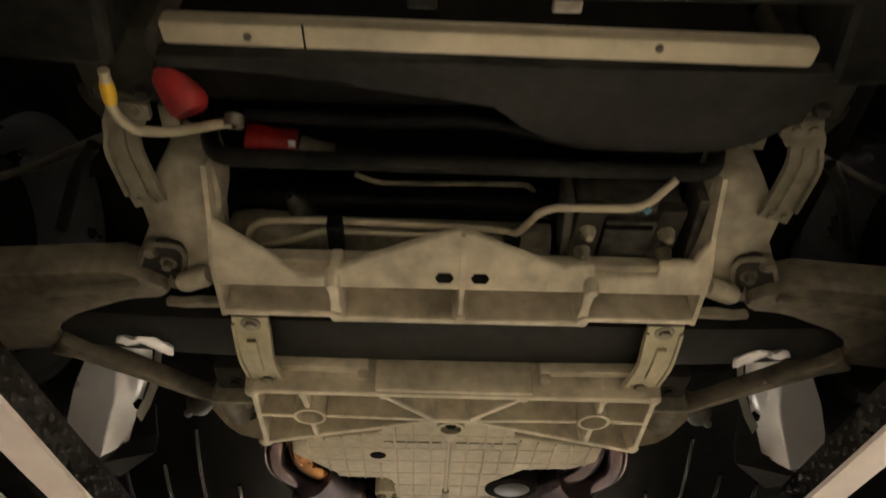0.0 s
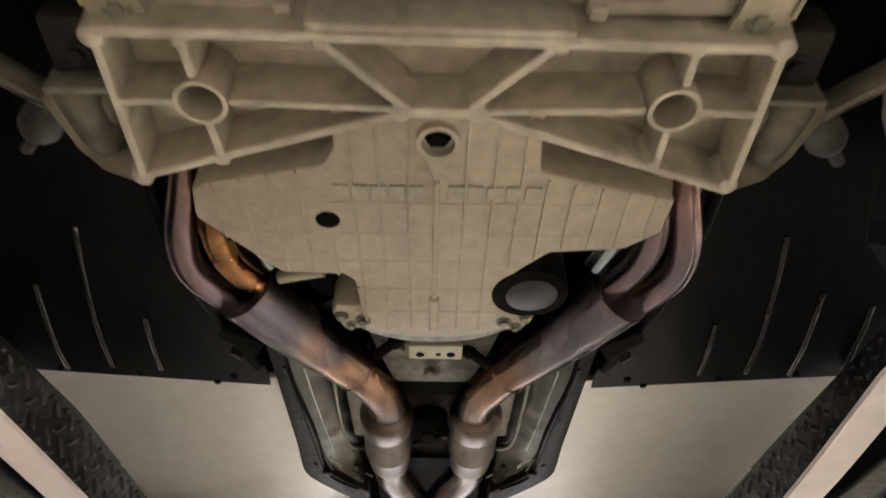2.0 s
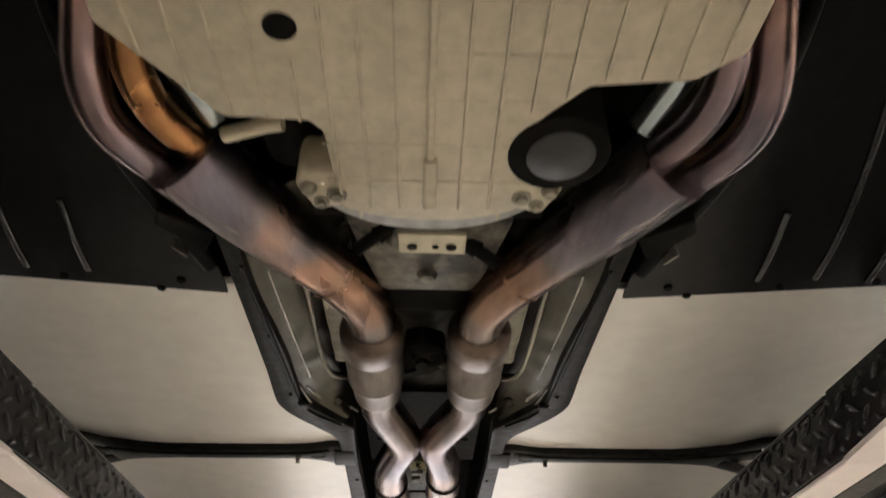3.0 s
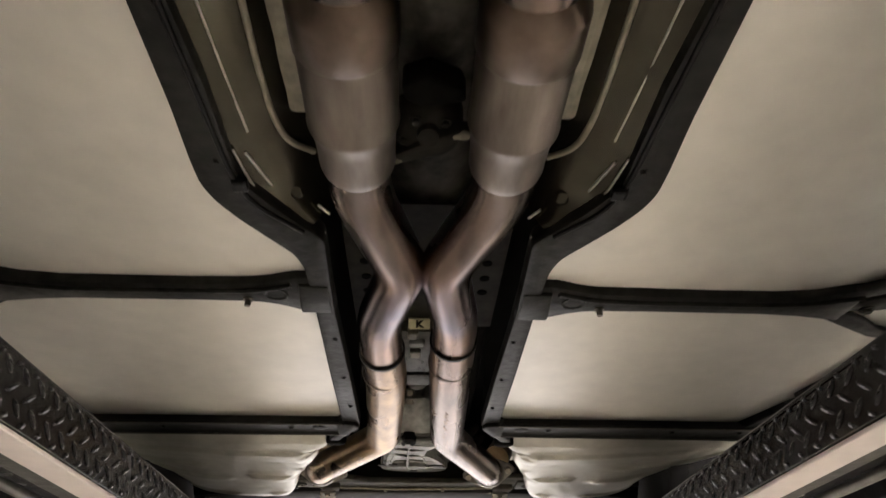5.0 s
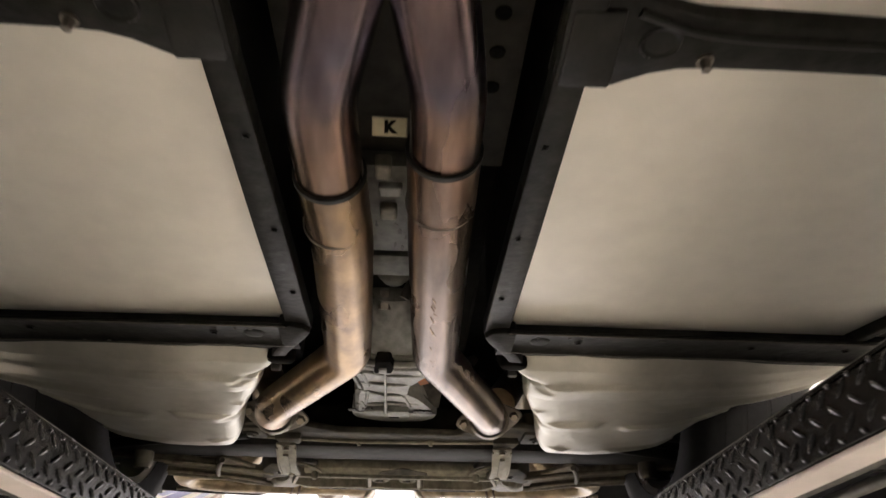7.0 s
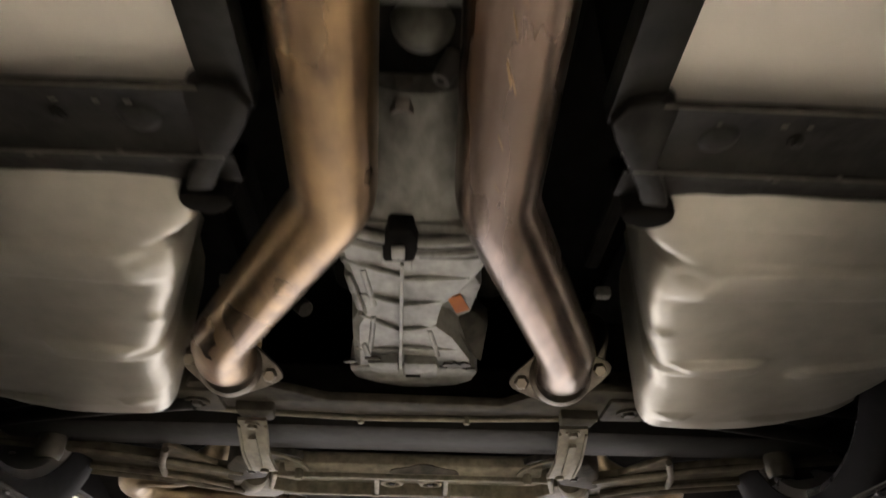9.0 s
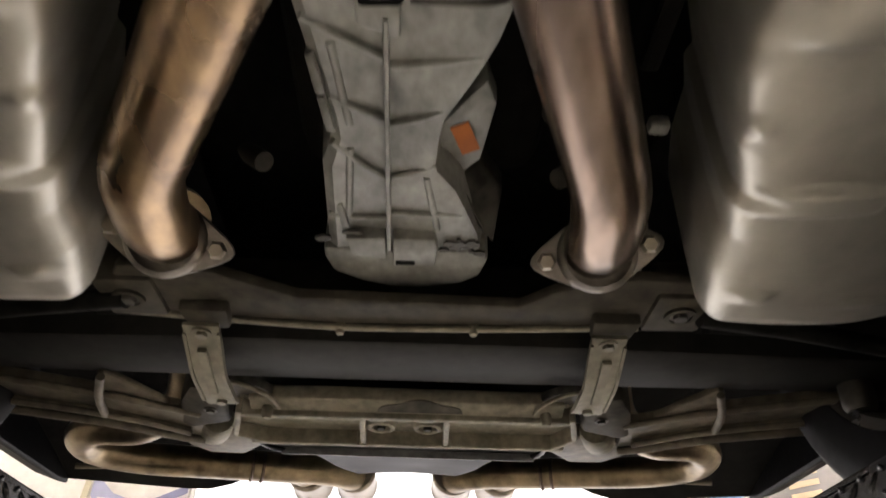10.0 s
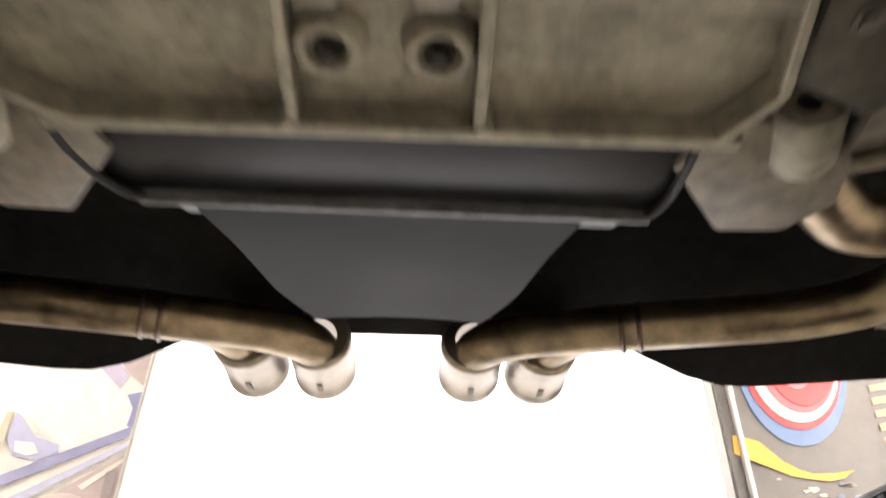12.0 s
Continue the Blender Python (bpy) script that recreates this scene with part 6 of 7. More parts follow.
def transaxle():
    """Ribbed grey transaxle casting between the rear pipes, its underside rising to the rear."""
    Z = lambda y, d=0.0: 0.050 + 0.08 * (y - 3.15) + d
    rows = []
    for y, xl, xr in ((3.100, -0.098, 0.080), (3.147, -0.099, 0.072), (3.190, -0.094, 0.063), (3.220, -0.091, 0.053), (3.245, -0.088, 0.043), (3.270, -0.086, 0.032), (3.291, -0.084, 0.023), (3.320, -0.083, 0.020), (3.345, -0.090, 0.0185), (3.365, -0.096, 0.0185), (3.400, -0.098, 0.040), (3.437, -0.100, 0.053), (3.490, -0.103, 0.071), (3.530, -0.105, 0.076)):
        xm = -0.028
        half = [(xl - 0.006, 0.075), (xl - 0.002, 0.030), (xl, 0.010), (xl + 0.010, 0.003), (xl + 0.022, 0.0045), (0.5 * (xl + xm), 0.0075), (xm - 0.012, 0.009), (xm, 0.009), (xm + 0.008, 0.009), (0.5 * (xm + xr), 0.006), (xr - 0.010, 0.002), (xr - 0.002, 0.004), (xr, 0.014), (xr + 0.005, 0.055), (xr + 0.010, 0.085)]
        rows.append([(x, y, Z(y, d)) for x, d in half])
    tr = part("transaxle", sheet(rows, 0.10), M_GEAR, car, "ribbed grey cast transaxle between the rear pipes", 38)
    # smooth front case
    rows = []
    for y, h, z in ((2.965, 0.052, 0.098), (2.995, 0.064, 0.085), (3.030, 0.076, 0.074), (3.070, 0.088, 0.064), (3.105, 0.098, 0.056), (3.120, 0.101, 0.054)):
        rows.append([(-0.014 + h * u, y, z + 0.030 * abs(u) ** 3 + (0.08 if abs(u) > 0.99 else 0)) for u in (-1, -0.94, -0.8, -0.6, -0.35, -0.1, 0.1, 0.35, 0.6, 0.8, 0.94, 1)])
    part("front_case", sheet(rows, 0.06), M_GEAR, tr, "", 50)
    # joint flanges across the case
    part("joint_flange", tube([(-0.110, 3.092, 0.062), (-0.080, 3.108, 0.050), (-0.044, 3.118, 0.047), (-0.006, 3.122, 0.047), (0.046, 3.119, 0.049), (0.078, 3.110, 0.056)], 0.0065, 0.03, 10), M_GEAR, tr, "", 50)
    part("joint_seam", tube([(-0.110, 3.102, 0.060), (-0.080, 3.117, 0.048), (-0.044, 3.127, 0.0455), (-0.006, 3.131, 0.0455), (0.046, 3.128, 0.0475), (0.078, 3.119, 0.055)], 0.0035, 0.03, 8), M_OILSHADE, tr, "dark oily joint", 50)
    part("joint_flange", tube([(-0.100, 3.128, 0.056), (-0.050, 3.139, 0.049), (0.0, 3.141, 0.047), (0.048, 3.140, 0.049), (0.076, 3.132, 0.056)], 0.0065, 0.03, 10), M_GEAR, tr, "", 50)
    part("joint_seam", tube([(-0.008, 3.150, 0.0475), (0.048, 3.152, 0.0485), (0.070, 3.147, 0.054)], 0.0030, 0.03, 8), M_OILSHADE, tr, "dark oily joint", 50)
    # centre rib, chevron ribs and side ribs
    part("rib", slab([(-0.0285, 3.168, Z(3.168, -0.006)), (-0.0243, 3.168, Z(3.168, -0.006)), (-0.0312, 3.522, Z(3.522, -0.004)), (-0.0362, 3.522, Z(3.522, -0.004))], 0.02, None, 0.001), M_GEAR, tr, "sharp centre rib")
    for xa, ya, xb, yb in ((-0.0270, 3.2186, -0.092, 3.174), (-0.0285, 3.295, -0.078, 3.262), (-0.0310, 3.389, -0.083, 3.326), (-0.0330, 3.462, -0.098, 3.455), (-0.0255, 3.2264, 0.050, 3.209), (-0.0270, 3.301, 0.021, 3.276), (-0.0290, 3.3846, 0.017, 3.358), (-0.0310, 3.452, 0.048, 3.446)):
        part("rib", tube([(xa, ya, Z(ya, 0.0075)), ((xa + xb) / 2, (ya + yb) / 2 + 0.002, Z((ya + yb) / 2, 0.0055)), (xb, yb, Z(yb, 0.005))], 0.0038, 0.02, 8), M_GEAR, tr, "", 50)
    for x0, y0, x1, y1 in ((-0.072, 3.20, -0.064, 3.30), (-0.066, 3.335, -0.078, 3.47), (0.008, 3.38, 0.022, 3.48)):
        part("rib", tube([(x0, y0, Z(y0, 0.006)), (x1, y1, Z(y1, 0.006))], 0.0042, 0.02, 8), M_GEAR, tr, "", 50)
    # rear lip: two pads over a rounded rim
    rim = [(-0.112, 3.526), (-0.036, 3.531), (-0.030, 3.531), (0.079, 3.522), (0.086, 3.545), (0.080, 3.585), (0.055, 3.612), (0.005, 3.626), (-0.035, 3.625), (-0.070, 3.612), (-0.106, 3.585), (-0.113, 3.55)]
    part("rear_lip", slab([(x, y, Z(y, 0.0)) for x, y in rim], 0.05, None, 0.006), M_GEAR, tr, "", 40)
    part("pad", slab([(x, y, Z(y, -0.006)) for x, y in ((-0.083, 3.492), (-0.037, 3.489), (-0.037, 3.540), (-0.078, 3.534))], 0.03, None, 0.004), M_GEAR, tr, "", 40)
    part("pad", slab([(x, y, Z(y, -0.006)) for x, y in ((-0.028, 3.490), (0.020, 3.488), (0.024, 3.512), (0.022, 3.555), (-0.030, 3.558))], 0.03, None, 0.004), M_GEAR, tr, "", 40)
    # near-black patch on the pad paints the slot's shade
    part("lip_slot", slab([(x, y, Z(y, -0.0072)) for x, y in ((-0.026, 3.541), (-0.003, 3.540), (-0.003, 3.549), (-0.026, 3.550))], 0.002), M_VOID, tr, "near-black patch drawn as a slot's shade")
    rng = random.Random(23)
    for cx, cy, n in ((0.052, 3.512, 16), (-0.092, 3.500, 6)):
        for _ in range(n):
            x, y, r = cx + rng.uniform(-0.024, 0.026), cy + rng.uniform(-0.018, 0.016), rng.uniform(0.003, 0.009)
            part("oil_stain", slab([(x + r * rng.uniform(0.6, 1.3) * math.cos(a), y + 0.6 * r * rng.uniform(0.6, 1.3) * math.sin(a), Z(y, -0.0012)) for a in (k * math.pi / 4 for k in range(8))], 0.0035), M_OILSHADE, tr)
    # black drain plug with a grey head, on its pad
    part("plug_pad", slab([(x, y, Z(y, -0.003)) for x, y in ((-0.049, 3.150), (-0.015, 3.154), (-0.0155, 3.188), (-0.049, 3.176))], 0.02, None, 0.003), M_GEAR, tr, "", 35)
    part("plug_box", slab([(x, y, 0.040) for x, y in ((-0.039, 3.092), (-0.015, 3.091), (-0.008, 3.122), (-0.013, 3.152), (-0.046, 3.154), (-0.046, 3.124))], 0.03, None, 0.004), M_VOID, tr, "black drain plug block", 35)
    part("plug_face", slab([(x, y, 0.036) for x, y in ((-0.0365, 3.121), (-0.0225, 3.120), (-0.0225, 3.142), (-0.0365, 3.143))], 0.01, None, 0.002), M_GEAR, tr, "", 35)
    # recessed side face that carries the orange label, and the wedge behind it
    part("label_face", slab([(0.018, 3.33, 0.096), (0.060, 3.265, 0.094), (0.072, 3.30, 0.100), (0.064, 3.39, 0.108), (0.035, 3.44, 0.118), (0.018, 3.43, 0.116)], 0.03, None, 0.004), M_GEAR, tr, "", 35)
    lab = part("warning_label", box((0, 0, 0), (0.019, 0.036, 0.002)), M_ORANGE, tr, "orange warning label with dark lines")
    lab.matrix_local = pose(0.0450, 3.346, 0.0975, -7, -8, -22)
    for k in range(3):
        b = part("label_line", box((0, 0, 0), (0.0018, 0.030, 0.0012)), M_VOID, tr)
        b.matrix_local = lab.matrix_local @ Matrix.Translation((-0.006 + 0.006 * k, 0.001 * k, -0.0014))
    part("side_web", slab([(0.024, 3.410, 0.094), (0.034, 3.400, 0.096), (0.078, 3.495, 0.084), (0.090, 3.520, 0.090), (0.096, 3.46, 0.125), (0.070, 3.42, 0.125)], 0.03, None, 0.004), M_OILSHADE, tr, "", 35)
    for x, y in ((-0.078, 3.455), (-0.082, 3.235), (-0.078, 3.285)):
        part("side_facet", slab([(x - 0.012, y - 0.02, Z(y, 0.002)), (x - 0.004, y - 0.024, Z(y, -0.001)), (x + 0.002, y + 0.020, Z(y, -0.001)), (x - 0.008, y + 0.024, Z(y, 0.003))], 0.02, None, 0.002), M_GEAR, tr, "", 40)
    # upper gearbox above the tunnel gap
    part("gearbox_top", box((0, 3.05, 0.27), (0.30, 0.95, 0.16), 0.04), M_VOID, car, "dark upper gearbox housing")
    for x, y in ((-0.17, 3.42), (0.155, 3.43), (0.13, 3.33)):
        part("sensor_stub", lathe([(0, 0), (0.012, 0), (0.012, 0.03), (0.008, 0.045), (0, 0.045)], axis((x, y, 0.12), (0.4 if x > 0 else -0.4, 0.2, 0.4)), 12), M_BEAM, car, "small metal sensor stub", 40)


def rear_suspension():
    # dark cradle beam ahead of the spring
    outl = [(-0.400, 3.634), (-0.388, 3.600), (-0.354, 3.538), (-0.300, 3.533), (-0.2414, 3.546), (-0.1486, 3.599), (0.1322, 3.604), (0.1701, 3.566), (0.2648, 3.530), (0.330, 3.532), (0.372, 3.560), (0.386, 3.634), (0.372, 3.650), (0.294, 3.6455), (0.20, 3.655), (0.072, 3.661), (-0.098, 3.667), (-0.2435, 3.656), (-0.390, 3.642)]
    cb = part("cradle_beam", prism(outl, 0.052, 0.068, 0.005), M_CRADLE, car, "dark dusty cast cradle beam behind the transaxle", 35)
    # set-back near-black body in place of the shaded void
    part("beam_body", prism([(-0.38, 3.628), (0.37, 3.628), (0.36, 3.655), (-0.37, 3.655)], 0.066, 0.13, 0.005), M_VOID, cb, "near-black body standing for the shaded void above the beam")
    part("lip", tube([(-0.385, 3.643, 0.051), (-0.2435, 3.657, 0.049), (-0.098, 3.668, 0.048), (0.072, 3.662, 0.048), (0.294, 3.647, 0.050)], 0.0045, 0.02, 10), M_CASTR, cb, "worn bright lip", 50)
    for x, y in ((-0.1006, 3.671), (0.077, 3.663)):
        part("lip_stud", lathe([(0, -0.006), (0.005, -0.005), (0.0065, 0.0), (0.0065, 0.02)], Matrix.Translation((x, y, 0.045)), 12), M_CASTR, cb, "", 40)
    # mounting blocks at the ends, each with a deep bolt
    for x0, x1 in ((0.296, 0.372), (-0.392, -0.318)):
        part("mount_block", prism([(x0, 3.558), (x1, 3.558), (x1, 3.646), (x0, 3.648)], 0.045, 0.10, 0.006), M_CRADLE, cb, "", 35)
        part("bolt_seat", ring(((x0 + x1) / 2, 3.598, 0), 0.020, 0.0145, 0.0405, 0.05, 22), M_CRADLE, cb, "", 40)
        bolt(cb, ((x0 + x1) / 2, 3.598, 0.045), 0.0095, 0.008, M_OILSHADE)
    for x0, x1 in ((0.226, 0.290), (-0.300, -0.236)):
        part("strap_foot", prism([(x0, 3.612), (x1, 3.612), (x1 - 0.006, 3.662), (x0 + 0.006, 3.662)], 0.036, 0.06, 0.006), M_CRADLE, cb, "", 35)
    leaf_spring(3.702, 3.832, 0.042, 0.74, 0.0, "broad charcoal composite rear leaf spring")
    for s in (-1, 1):
        spring_strap(s, 3.640, 3.832, 0.032, car, 0.264, M_STRAPR, 0.006, 0.030, -0.011)
    # rear crossmember
    base = [(-0.268, 3.88), (-0.20, 3.884), (0.21, 3.884), (0.272, 3.88), (0.286, 3.99), (0.262, 4.045), (0.09, 4.046), (-0.09, 4.046), (-0.250, 4.046), (-0.293, 4.008)]
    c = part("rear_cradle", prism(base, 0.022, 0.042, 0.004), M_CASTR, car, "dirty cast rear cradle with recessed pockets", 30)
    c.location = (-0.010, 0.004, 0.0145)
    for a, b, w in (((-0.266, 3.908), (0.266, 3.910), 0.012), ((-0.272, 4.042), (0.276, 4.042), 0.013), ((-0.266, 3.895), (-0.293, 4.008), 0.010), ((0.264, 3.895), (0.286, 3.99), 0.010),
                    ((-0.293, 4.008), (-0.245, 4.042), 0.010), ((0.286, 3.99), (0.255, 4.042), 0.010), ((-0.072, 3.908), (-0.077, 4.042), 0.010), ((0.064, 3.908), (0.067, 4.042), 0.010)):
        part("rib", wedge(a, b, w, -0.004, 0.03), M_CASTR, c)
    for x in (-0.080, 0.070):
        part("boss", lathe([(0, -0.007), (0.006, -0.0065), (0.0085, -0.002), (0.009, 0.02)], Matrix.Translation((x, 4.036, 0)), 14), M_CASTR, c, "", 40)
    for x in (-0.044, 0.034):
        part("bolt_seat", lathe([(0.008, 0.016), (0.013, 0.014), (0.016, 0.003), (0.019, 0.001), (0.0235, 0.003), (0.027, 0.012), (0.029, 0.024)], Matrix.Translation((x, 3.968, 0)), 20, None, True), M_CASTR, c, "", 40)
        bolt(c, (x, 3.972, 0.014), 0.007, 0.012, M_BEAM)
        part("seat_tab", box((x - 0.004, 3.920, 0.008), (0.030, 0.014, 0.02), 0.004), M_CASTR, c, "", 40)
    # upper face ahead with round ends
    part("upper_face", slab([(-0.25, 3.877, 0.016), (0.25, 3.877, 0.016), (0.25, 3.906, 0.004), (-0.25, 3.906, 0.004)], 0.02, None, 0.003), M_CASTR, c, "", 40)
    bm = bmesh.new()
    dome = [(0.020 + 0.068 * math.cos(a), 0.002 + (0.022 + 0.003 * math.sin(5 * a)) * math.sin(a)) for a in (math.pi * i / 18 for i in range(19))]
    lo = [bm.verts.new((x, 3.901 - z, 0.0045 + z * 0.42)) for x, z in dome]
    hi = [bm.verts.new((x, 3.901 - z, 0.0075 + z * 0.42)) for x, z in dome]
    bm.faces.new(lo)
    for i in range(18):
        bm.faces.new((lo[i], hi[i], hi[i + 1], lo[i + 1]))
    part("oil_stain", bm, M_OILSHADE, c, "dark oily stain")
    for s in (-1, 1):
        # round ends in a darker tone than the cradle
        part("round_boss", lathe([(0, 0.018), (0.044, 0.018), (0.046, 0.022), (0.046, 0.030), (0, 0.030)], Matrix.Translation((s * 0.258, 3.884, 0.004)), 30), M_OILSHADE, c, "", 40)
        part("boss_rim", tube([(s * (0.262 - 0.058 * math.sin(a)), 3.898 - 0.072 * math.cos(a), 0.018 - 0.010 * math.sin(a)) for a in (math.pi * k / 18 for k in range(-1, 10))], 0.0035, 0.01, 8), M_CASTR, c, "", 50)
        part("corner_stud", lathe([(0, -0.006), (0.006, -0.006), (0.009, 0.0), (0.009, 0.02)], Matrix.Translation((s * 0.222, 3.900, -0.004)), 14), M_CASTR, c, "", 40)
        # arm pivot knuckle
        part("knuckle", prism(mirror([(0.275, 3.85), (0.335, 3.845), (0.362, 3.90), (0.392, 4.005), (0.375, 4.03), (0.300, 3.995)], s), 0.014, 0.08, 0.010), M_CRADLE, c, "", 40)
        bolt(c, (s * 0.32, 3.93, 0.012), 0.007, 0.005, M_OILSHADE)
        part("bushing", lathe([(0.010, -0.035), (0.026, -0.035), (0.030, -0.025), (0.030, 0.025), (0.026, 0.035), (0.010, 0.035)], axis((s * 0.345, 4.062, 0.034), (s * 0.35, 1, 0)), 20), M_CASTR, c, "", 40)
        part("wing", prism(mirror([(0.262, 4.05), (0.30, 4.04), (0.398, 4.08), (0.416, 4.150), (0.384, 4.196), (0.318, 4.200), (0.245, 4.105)], s), 0.024, 0.05, 0.006), M_ARM, c, "", 35)
        # lower control arm: a flanged beam with a centre ridge and an upright rib
        up = [(0.355, 3.965), (0.475, 3.892), (0.587, 3.842), (0.80, 3.775)]
        lo = [(0.372, 4.078), (0.405, 4.066), (0.511, 4.000), (0.648, 3.948), (0.80, 3.90)]
        a1 = part("rear_control_arm", prism(mirror(up + lo[::-1], s), 0.030, 0.050, 0.004), M_ARM, car, "dirty cast rear lower control arm with raised flanges", 40)
        for nm, line, r, z in (("upper_flange", up, 0.006, 0.030), ("lower_flange", lo, 0.0075, 0.024), ("centre_ridge", [(0.385, 4.03), (0.44, 3.985), (0.503, 3.948), (0.56, 3.925), (0.65, 3.893), (0.80, 3.845)], 0.0055, 0.020)):
            part(nm, tube(mirror([(x, y, z) for x, y in line], s), r, 0.03, 10), M_ARM, a1, "", 50)
        part("ridge_web", prism(mirror([(0.385, 4.027), (0.503, 3.945), (0.65, 3.890), (0.80, 3.842), (0.80, 3.848), (0.65, 3.896), (0.503, 3.951), (0.385, 4.033)], s), 0.020, 0.034), M_ARM, a1)
        part("upright_rib", tube(mirror([(0.503, 3.950, 0.020), (0.492, 3.885, 0.022), (0.466, 3.818, 0.030)], s), 0.0065, 0.03, 10), M_ARM, a1, "", 50)
        part("gusset", prism(mirror([(0.395, 3.948), (0.462, 3.815), (0.474, 3.82), (0.505, 3.90), (0.50, 3.95)], s), 0.036, 0.048, 0.003), M_ARM, a1, "", 40)
        part("front_limb", tube(mirror([(0.36, 3.60, 0.045), (0.50, 3.62, 0.040), (0.66, 3.66, 0.035), (0.80, 3.72, 0.03)], s), 0.014, 0.05, 12), M_RAIL, a1, "dark front limb", 50)
        part("toe_link", tube(mirror([(0.36, 3.58, 0.07), (0.80, 3.60, 0.05)], s), 0.010, 0.05, 12), M_RAIL, a1, "dark toe link", 50)
        part("spring_bolt", lathe([(0, -0.02), (0.02, -0.02), (0.024, -0.01), (0.024, 0.03), (0, 0.03)], Matrix.Translation((s * 0.66, 3.79, 0.02)), 18), M_BOLT, a1, "", 40)
        part("hub_carrier", prism(mirror([(0.60, 3.55), (0.70, 3.52), (0.72, 3.85), (0.62, 3.86)], s), 0.06, 0.35, 0.02), M_VOID, car, "dark rear hub carrier")
        part("inner_rear_fender", prism(mirror([(0.44, 3.66), (0.50, 3.66), (0.66, 4.25), (0.60, 4.25)], s), 0.20, 0.45, 0.01), M_VOID, car, "dark rear inner fender")
    # cooler fins above the cradle; near-black box enlarged to give the gap its shade
    f = part("cooler", box((0.0, 3.94, 0.145), (0.52, 0.21, 0.11), 0.006), M_VOID, car, "finned differential cooler, enlarged near black to close the shaded gap")
    for x in (-0.131, -0.108, -0.085, -0.063, -0.041, 0.017, 0.0385, 0.061):
        part("fin", prism([(x - 0.0030, 3.860), (x + 0.0030, 3.860), (x + 0.0014, 3.908), (x - 0.0014, 3.908)], 0.075, 0.12, 0.001, None, 0.001), M_CASTR, f)


def rear_end():
    # recessed black tray with a straight worn lip, its reflection painted grey
    rim = [(-0.297, 4.085), (-0.295, 4.107), (-0.283, 4.145), (-0.265, 4.171), (-0.248, 4.177), (0.232, 4.184), (0.240, 4.172), (0.247, 4.150), (0.2475, 4.11), (0.247, 4.085)]
    tray = part("rear_tray", prism([(-0.29, 4.052)] + rim[1:-1] + [(0.245, 4.052)], 0.046, 0.056, 0.002), M_TRAY, car, "glossy black plastic tray with a worn lip painted pale for its sheen", 40)
    part("edge", tube([(x, y, 0.041) for x, y in rim], 0.0052, 0.012, 10), M_TRAY, tray, "", 50)
    part("edge", slab([(-0.252, 4.1715, 0.031), (0.234, 4.1785, 0.031), (0.236, 4.1865, 0.033), (-0.254, 4.1795, 0.033)], 0.020, None, 0.002), M_LIPSHEEN, tray, "worn straight lip, its pale grey standing for the doorway's reflection", 50)
    part("upper_face", slab([(-0.252, 4.182, 0.056), (0.238, 4.188, 0.056), (0.222, 4.255, 0.075), (-0.236, 4.250, 0.075)], 0.02, None, 0.004), M_TRAY, tray)
    # trapezoid skirt
    rows = []
    for i in range(13):
        t = i / 12
        y = 4.188 + 0.343 * t
        h = float(np.interp(y, [4.18, 4.22, 4.29, 4.425, 4.50, 4.532], [0.196, 0.190, 0.174, 0.154, 0.130, 0.117]))
        rows.append([(h * (j / 5 - 1) - 0.016, y, 0.046 + 0.052 * t + 0.006 * math.sin(math.pi * j / 10) * t) for j in range(11)])
    part("rear_skirt", sheet(rows, 0.004), M_SKIRT, car, "dark grey smooth plastic centre skirt", 50)
    # bumper underside and skin, shade put into colour: the lower edge rises towards the middle
    def edge(ax):
        return 0.118 + 0.082 * (1 - min(1, max(0, (ax - 0.36) / 0.16)))
    def back(ax):
        return 4.785 - 0.25 * max(0, ax - 0.62)
    xs = [-0.92 + 1.84 * j / 30 for j in range(31)]
    rows = [[(x, 4.05 + (back(abs(x)) - 4.05) * t, 0.26 + (edge(abs(x)) - 0.26) * t ** 1.6) for x in xs] for t in (0, 0.2, 0.4, 0.6, 0.8, 0.92, 1)]
    part("bumper_underside", sheet(rows, 0.01), M_VOID, car, "black plastic rear bumper underside, coloured darker still for its shade", 50)
    rows = [[(x, back(abs(x)) + 0.05 * math.sin(t * 1.5), edge(abs(x)) + 0.5 * t) for x in xs] for t in (0, 0.1, 0.25, 0.5, 0.75, 1)]
    part("bumper_skin", sheet(rows, 0.01), M_VOID, car, "dark rear bumper skin", 50)
    for s in (-1, 1):
        # liner that closes the rear wheel well
        rows = [[(s * x, y, 0.36 - 0.10 * max(0, (y - 3.9) / 0.3)) for x in (0.36, 0.55, 0.75, 0.93)] for y in (3.05, 3.4, 3.9, 4.06)]
        part("rear_wheel_liner", sheet(rows, 0.01), M_VOID, car, "black rear wheel liner")


underbody()
floor_half(-1)
floor_half(1)
tunnel()
engine_pan()
exhaust()
front_cradle()
front_suspension()
rear_of_front_cradle()
wheel_liners()
front_end()
fuel_shields()
transaxle()
rear_suspension()
rear_end()
for s in (-1, 1):
    wheel(s * 0.765, 0.985, 0.315, 0.245, "black front tyre on a silver rim, standing on the lift runway")
    wheel(s * 0.765, 3.655, 0.325, 0.275, "black rear tyre on a silver rim, standing on the lift runway")


